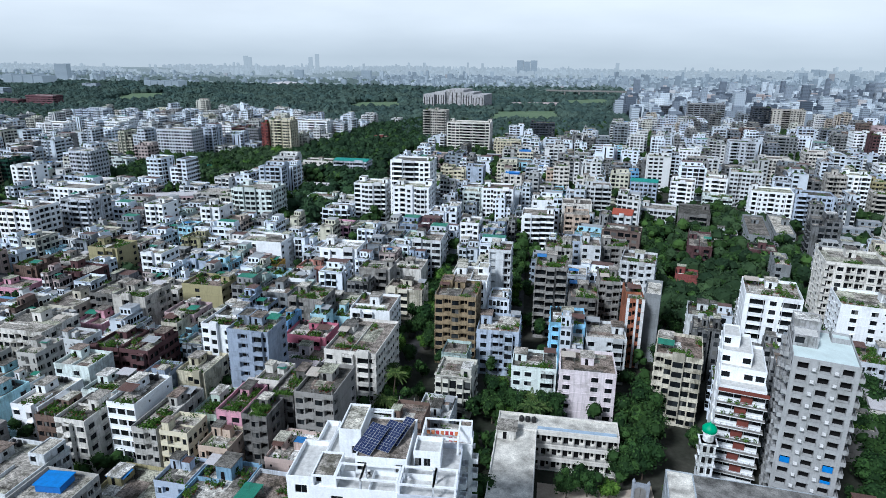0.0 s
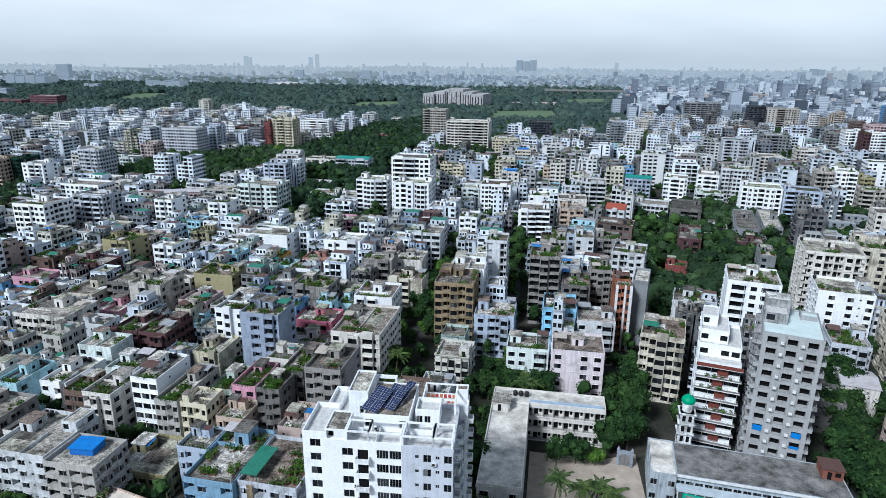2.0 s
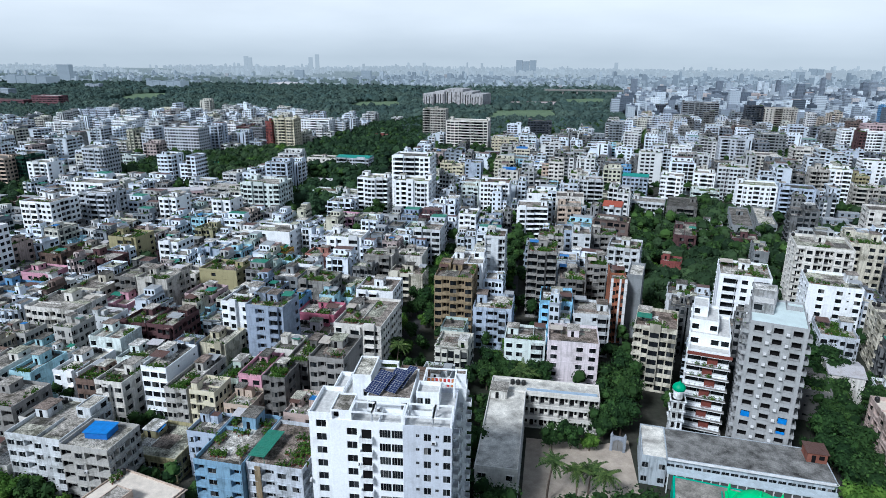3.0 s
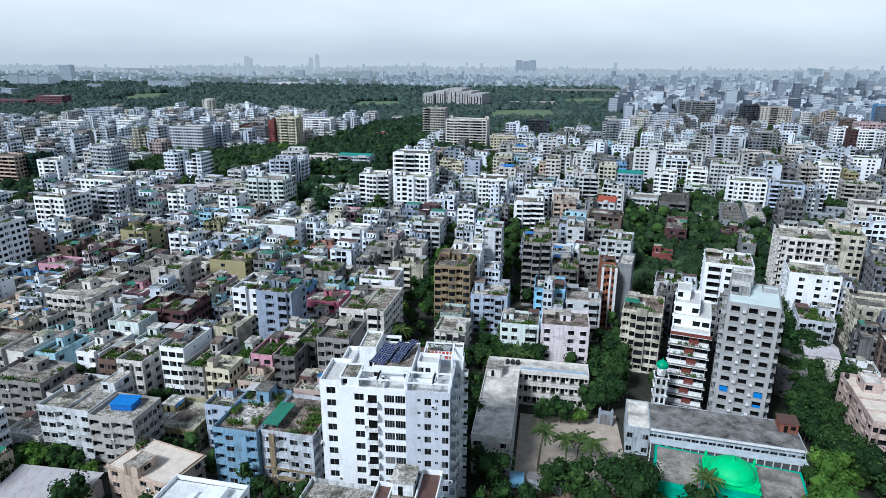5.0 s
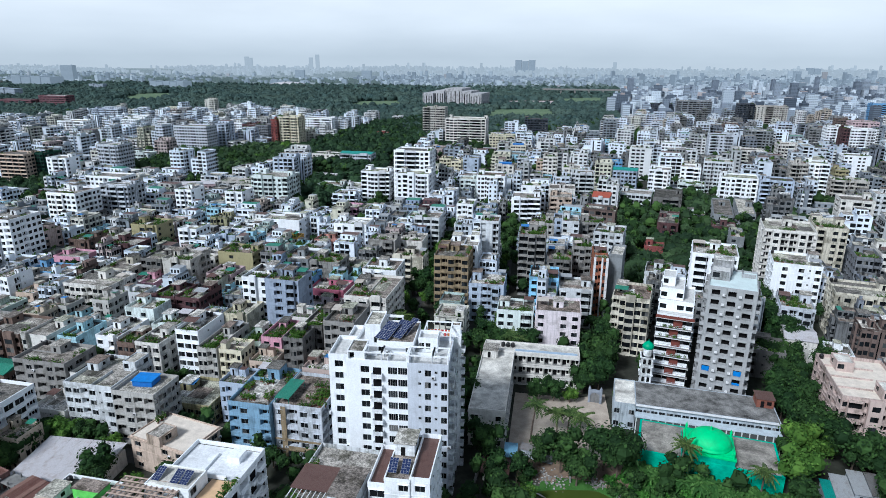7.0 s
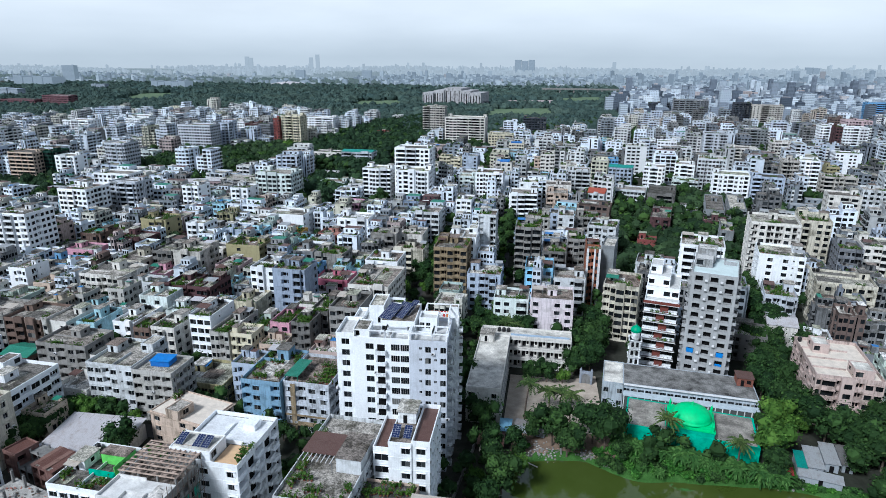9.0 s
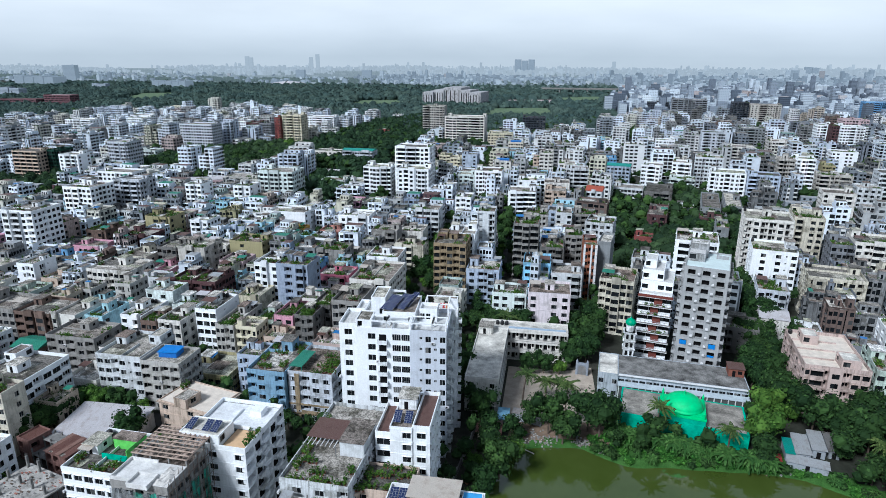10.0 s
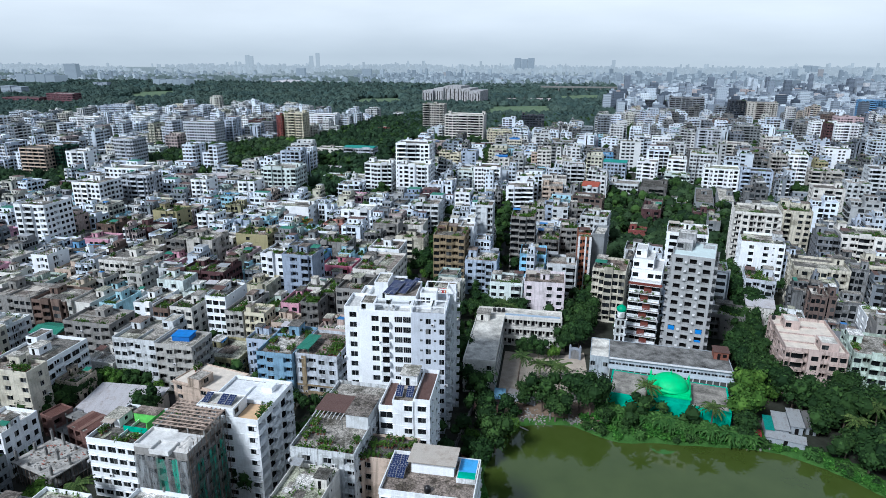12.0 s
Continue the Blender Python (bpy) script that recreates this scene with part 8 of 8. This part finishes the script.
for i in range(44):
    px, py = fill.uniform(66, 122), fill.uniform(84, 136)
    if free(px, py, 2.0, 2.0, 0) and pond_depth(px, py) < -2.5:
        tree(px, py, fill.uniform(0.75, 1.15))
for i in range(300):
    px, py = fill.uniform(-220, 200), fill.uniform(20, 300)
    if view_side(px, py) and free(px, py, 1.6, 1.6, 0) and pond_depth(px, py) < -3 and not (-2 < px < 30 and 98 < py < 136):
        tree(px, py, fill.uniform(0.5, 0.85))
for zone, count in ((GROVE, 8), (GROVE_2, 8), (BELT, 12)):
    xs, ys = [p[0] for p in zone], [p[1] for p in zone]
    for _ in range(count * 3):
        px, py = fill.uniform(min(xs), max(xs)), fill.uniform(min(ys), max(ys))
        if count > 0 and inside(px, py, zone) and free(px, py, 2.5, 2.5, 0):
            tree(px, py, fill.uniform(0.9, 1.5), fill.choice((0, 1, 2, 2, 4)))
            count -= 1
far_trees = Shape()
for i in range(4200):
    py = 300 + 670 * fill.random()
    px = -0.18 * py + fill.uniform(-0.75, 0.75) * (py + 70)
    if free(px, py, 1.8, 1.8, 0):
        r, h = fill.uniform(2.4, 4.6), fill.uniform(8, 14)
        blobs = [(px, py, h - r, r)] + [(px + fill.uniform(-r, r) * 0.8, py + fill.uniform(-r, r) * 0.8, h - r * fill.uniform(1, 1.5), r * 0.65) for _ in range(2)]
        core(far_trees, blobs)
        leaves(far_trees, blobs, 22, 0.95, fill, 0, 0.6)
thing("street_trees", far_trees, [LEAF_A], Matrix.Identity(4), "dark green trees between the farther blocks", "trees", kind="stuff")
near_trees = Shape()
for i in range(1500):
    py = 60 + 280 * fill.random()
    px = -0.1 * py + fill.uniform(-0.75, 0.75) * (py + 70)
    if view_side(px, py) and free(px, py, 1.2, 1.2, 0) and pond_depth(px, py) < -3 and not (-2 < px < 34 and 84 < py < 136):
        r, h = fill.uniform(1.5, 2.6), fill.uniform(6, 10)
        blobs = [(px, py, h - r, r)] + [(px + fill.uniform(-r, r) * 0.7, py + fill.uniform(-r, r) * 0.7, h - r * fill.uniform(1.2, 2.0), r * 0.7) for _ in range(3)]
        core(near_trees, blobs)
        leaves(near_trees, blobs, 80, 0.42, fill, 0, 0.6)
thing("street_trees", near_trees, [LEAF_A], Matrix.Identity(4), "dark green trees crowded between the blocks", "trees", kind="stuff")
for px, py, k, a in ((7, 108, 1, 0), (14, 110, 0, 60), (20, 109, 0, 120), (17, 113, 2, 30), (43.5, 96, 1, 10), (62, 93, 0, 80), (105, 96, 1, 200), (99, 92, 0, 0), (-3, 150, 1, 0), (1, 155, 0, 50), (-2, 162, 2, 90),
                     (-42, 150, 0, 0), (-43, 160, 1, 40), (-46, 170, 0, 0), (-90, 34, 2, 0), (-60, 26, 2, 70)):
    palm(px, py, k, a)
for i in range(330):
    px = fill.uniform(6, 112)
    py = shore_line(px) + fill.uniform(0.3, 9) * (1.0 if 28 < px < 72 else 0.6)
    if pond_depth(px, py) < -0.4 and free(px, py, 0.6, 0.6, 0) and not (8 < px < 27 and py > 87.5):
        bush(px, py, -0.45, fill.uniform(0.6, 1.15), fill.choice((0, 0, 0, 0, 1, 2)))
for i in range(46):
    px = 33 + i * 0.85 + fill.uniform(-0.4, 0.4)
    bush(px, 95.6 - 0.19 * (px - 50) - fill.uniform(0.3, 3.5), -0.1, fill.uniform(1.2, 1.9), fill.choice((0, 0, 0, 2, 2)))
    bush(px + 0.4, 95.9 - 0.19 * (px - 50) - fill.uniform(0.3, 3.5), -0.1, fill.uniform(1.3, 1.9), 2)
for i in range(60):
    px, py = fill.uniform(-3.2, 4), fill.uniform(40, 86)
    if pond_depth(px, py) < -0.8 and free(px, py, 0.6, 0.6, 0):
        bush(px, py, -0.1, fill.uniform(0.5, 1.1))


def wood(name, zone, step, seed, label, low=9, high=15, mat=LEAF_F, skip=(), leafy=15, clear=False):
    """A far wood: one mesh of many lumpy crowns with loose leaf clusters."""
    rng = random.Random(seed)
    s = Shape()
    xs, ys = [p[0] for p in zone], [p[1] for p in zone]
    yy = min(ys)
    while yy < max(ys):
        grow = 1.0 + max(0, yy - 1000) / 900
        xx = min(xs)
        while xx < max(xs):
            px, py = xx + rng.uniform(-3, 3), yy + rng.uniform(-3, 3)
            xx += step * grow * rng.uniform(0.75, 1.25)
            if not view_side(px, py) or not inside(px, py, zone) or any(inside(px, py, k) for k in skip) or (clear and not free(px, py, 2.5, 2.5, 0)):
                continue
            r, h = step * grow * rng.uniform(0.5, 0.75), rng.uniform(low, high)
            blobs = [(px, py, h - r * 0.7, r)] + [(px + rng.uniform(-r, r), py + rng.uniform(-r, r), h - r * rng.uniform(0.7, 1.3), r * 0.6) for _ in range(2)]
            core(s, blobs[:2])
            leaves(s, blobs, leafy, r * (0.22 if leafy < 20 else 0.18 if leafy < 80 else 0.13), rng, 0, 0.7)
        yy += step * grow * 0.8
    thing(name, s, [mat], Matrix.Identity(4), label, "forest", kind="stuff")


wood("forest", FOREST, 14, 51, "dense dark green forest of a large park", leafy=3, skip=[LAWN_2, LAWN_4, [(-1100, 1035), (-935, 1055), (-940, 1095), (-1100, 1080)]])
wood("grove", BELT, 8, 53, "belt of tall dark green trees between the blocks", 8, 14, LEAF_M, leafy=34, clear=True)
wood("grove", GROVE, 8, 54, "grove of dark green trees among the blocks", 8, 13, LEAF_M, leafy=34, clear=True)
wood("grove", GROVE_2, 8, 55, "grove of dark green trees among low houses", 8, 13, LEAF_M, leafy=34, clear=True)
for zone in VOIDS:
    wood("grove", zone, 7.5, 58, "dark green trees round low yards", 5, 11, LEAF_M, skip=[YARD_LAWN], leafy=80, clear=True)
sheet("lawn", YARD_LAWN, 0.12, GRASS, "small bright green lawn in a school yard", "lawn")
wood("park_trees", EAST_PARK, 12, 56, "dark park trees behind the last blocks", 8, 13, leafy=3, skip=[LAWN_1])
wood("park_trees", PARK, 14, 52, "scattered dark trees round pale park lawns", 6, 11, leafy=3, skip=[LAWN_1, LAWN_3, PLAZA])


# ---- far town and skyline ----
def far_town(name, y0, y1, count, mat, low, high, seed, label):
    rng = random.Random(seed)
    s = Shape()
    for _ in range(count):
        yy = math.sqrt(rng.uniform(y0 * y0, y1 * y1))
        xx = rng.uniform(-1.12, 0.58) * yy
        if any(inside(xx, yy, z) for z in (FOREST, PARK, EAST_PARK)):
            continue
        dense = noise.noise((xx * 0.0013, yy * 0.0013, 2.0))
        if (dense < -0.18 and xx < 0.1 * yy) or (yy < 3100 and xx < -0.28 * yy and rng.random() < 0.72):
            continue
        h = rng.uniform(low, high) * (0.6 if xx < 0.05 * yy and yy < 3100 else 1.0) * (1 + 0.8 * max(0, dense)) * (1.8 if rng.random() < 0.06 else 1)
        w, d = rng.uniform(8, 19), rng.uniform(9, 18)
        s.box(xx - w / 2, yy - d / 2, 0, xx + w / 2, yy + d / 2, h)
        if rng.random() < 0.6:
            s.box(xx - w / 4, yy - d / 4, h, xx + w / 8, yy + d / 5, h + 3)
    thing(name, s, [mat], Matrix.Identity(4), label, "far town", kind="stuff")


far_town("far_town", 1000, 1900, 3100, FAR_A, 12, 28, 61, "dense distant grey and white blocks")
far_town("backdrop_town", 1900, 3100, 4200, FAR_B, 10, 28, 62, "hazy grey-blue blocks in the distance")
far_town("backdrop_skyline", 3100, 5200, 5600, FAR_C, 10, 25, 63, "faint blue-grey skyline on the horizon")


# sheet added over the dark ground, glowing in the haze colour
sheet("backdrop_plain", [(-5900, 2250), (5900, 2250), (5900, 5950), (-5900, 5950)], 0.2, far_mat("haze_glow_plain", (0.44, 0.52, 0.57), 0.75, True), "haze-glowing blue-green sheet over the far plain", "far plain")


def far_woods(y0, y1, count, mat, seed):
    rng = random.Random(seed)
    s = Shape()
    for _ in range(count):
        yy = math.sqrt(rng.uniform(y0 ** 2, y1 ** 2))
        xx = rng.uniform(-1.1, 0.12) * yy
        if noise.noise((xx * 0.0016, yy * 0.0016, 7.0)) > (-0.05 if xx > -0.28 * yy else -0.3):
            r = rng.uniform(13, 26)
            core(s, [(xx, yy, 3, r * 0.5), (xx + r * 0.6, yy + 5, 2, r * 0.42)])
    thing("backdrop_woods", s, [mat], Matrix.Identity(4), "hazy blue-green woods beyond the forest", "woods", kind="stuff")


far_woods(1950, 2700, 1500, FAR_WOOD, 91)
far_woods(2700, 3900, 1100, far_mat("haze_glow_woods", (0.40, 0.48, 0.53), 0.72, True), 92)


def far_tower(x, y, w, h, mat, label="tall hazy tower block on the skyline", split=1):
    top = root("backdrop_tower", pose(x, y, 0), label, "tower", "skyline towers")
    for i in range(split):
        s = Shape()
        s.box(-w / 2 + w * i / split, 0, 0, -w / 2 + w * (i + 0.9) / split, w * 0.4, h * (1 - 0.08 * (i % 2)))
        part("block", s, [mat], top)


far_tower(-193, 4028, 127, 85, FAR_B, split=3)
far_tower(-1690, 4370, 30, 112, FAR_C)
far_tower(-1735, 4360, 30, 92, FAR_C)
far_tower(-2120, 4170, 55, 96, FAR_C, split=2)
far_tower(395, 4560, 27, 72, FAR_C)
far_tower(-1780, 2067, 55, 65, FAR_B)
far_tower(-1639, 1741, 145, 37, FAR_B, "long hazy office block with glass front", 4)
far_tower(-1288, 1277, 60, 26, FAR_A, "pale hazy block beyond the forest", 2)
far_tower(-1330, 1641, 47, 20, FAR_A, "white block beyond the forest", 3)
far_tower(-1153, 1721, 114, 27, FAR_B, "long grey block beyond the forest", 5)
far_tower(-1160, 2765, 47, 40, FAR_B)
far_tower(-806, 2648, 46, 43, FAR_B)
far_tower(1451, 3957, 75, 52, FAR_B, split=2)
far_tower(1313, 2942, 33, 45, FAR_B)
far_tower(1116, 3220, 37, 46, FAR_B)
for x, y, w, h in ((-972, 1062, 60, 24), (-1048, 1046, 84, 16)):
    # dull purplish red, with the distance haze put into the hue
    top = root("brick_complex", pose(x, y, 0), "low dark red brick complex in the forest", "building", hue=(0.165, 0.085, 0.10))
    shell(top, -w / 2, 0, w / 2, 25, 0, int(h / 4), ("WbWbWbWbWb", "WbW", "WWW", "WbW"), False, fh=4, shade=False)
s = Shape()
s.lathe(-912, 2060, [(68, 0), (66, 6), (50, 12), (20, 16), (0.5, 17)], 24)
thing("stadium_roof", s, [WHITE_TIN], Matrix.Identity(4), "low pale domed hall beyond the forest", "hall")

# elevated railway at the far edge of the park
s = Shape()
s.box(-30, 1765, 15, 420, 1776, 19)
for i in range(12):
    s.box(-20 + i * 38, 1767, 0, -16 + i * 38, 1773, 15)
thing("viaduct", s, [CONCRETE], pose(0, 0, 0), "pale concrete elevated railway behind the park", "viaduct")

for src in TREES + PALMS + [q[0] for q in NEARBY]:
    for o in (*src.children_recursive, src):
        bpy.data.objects.remove(o)
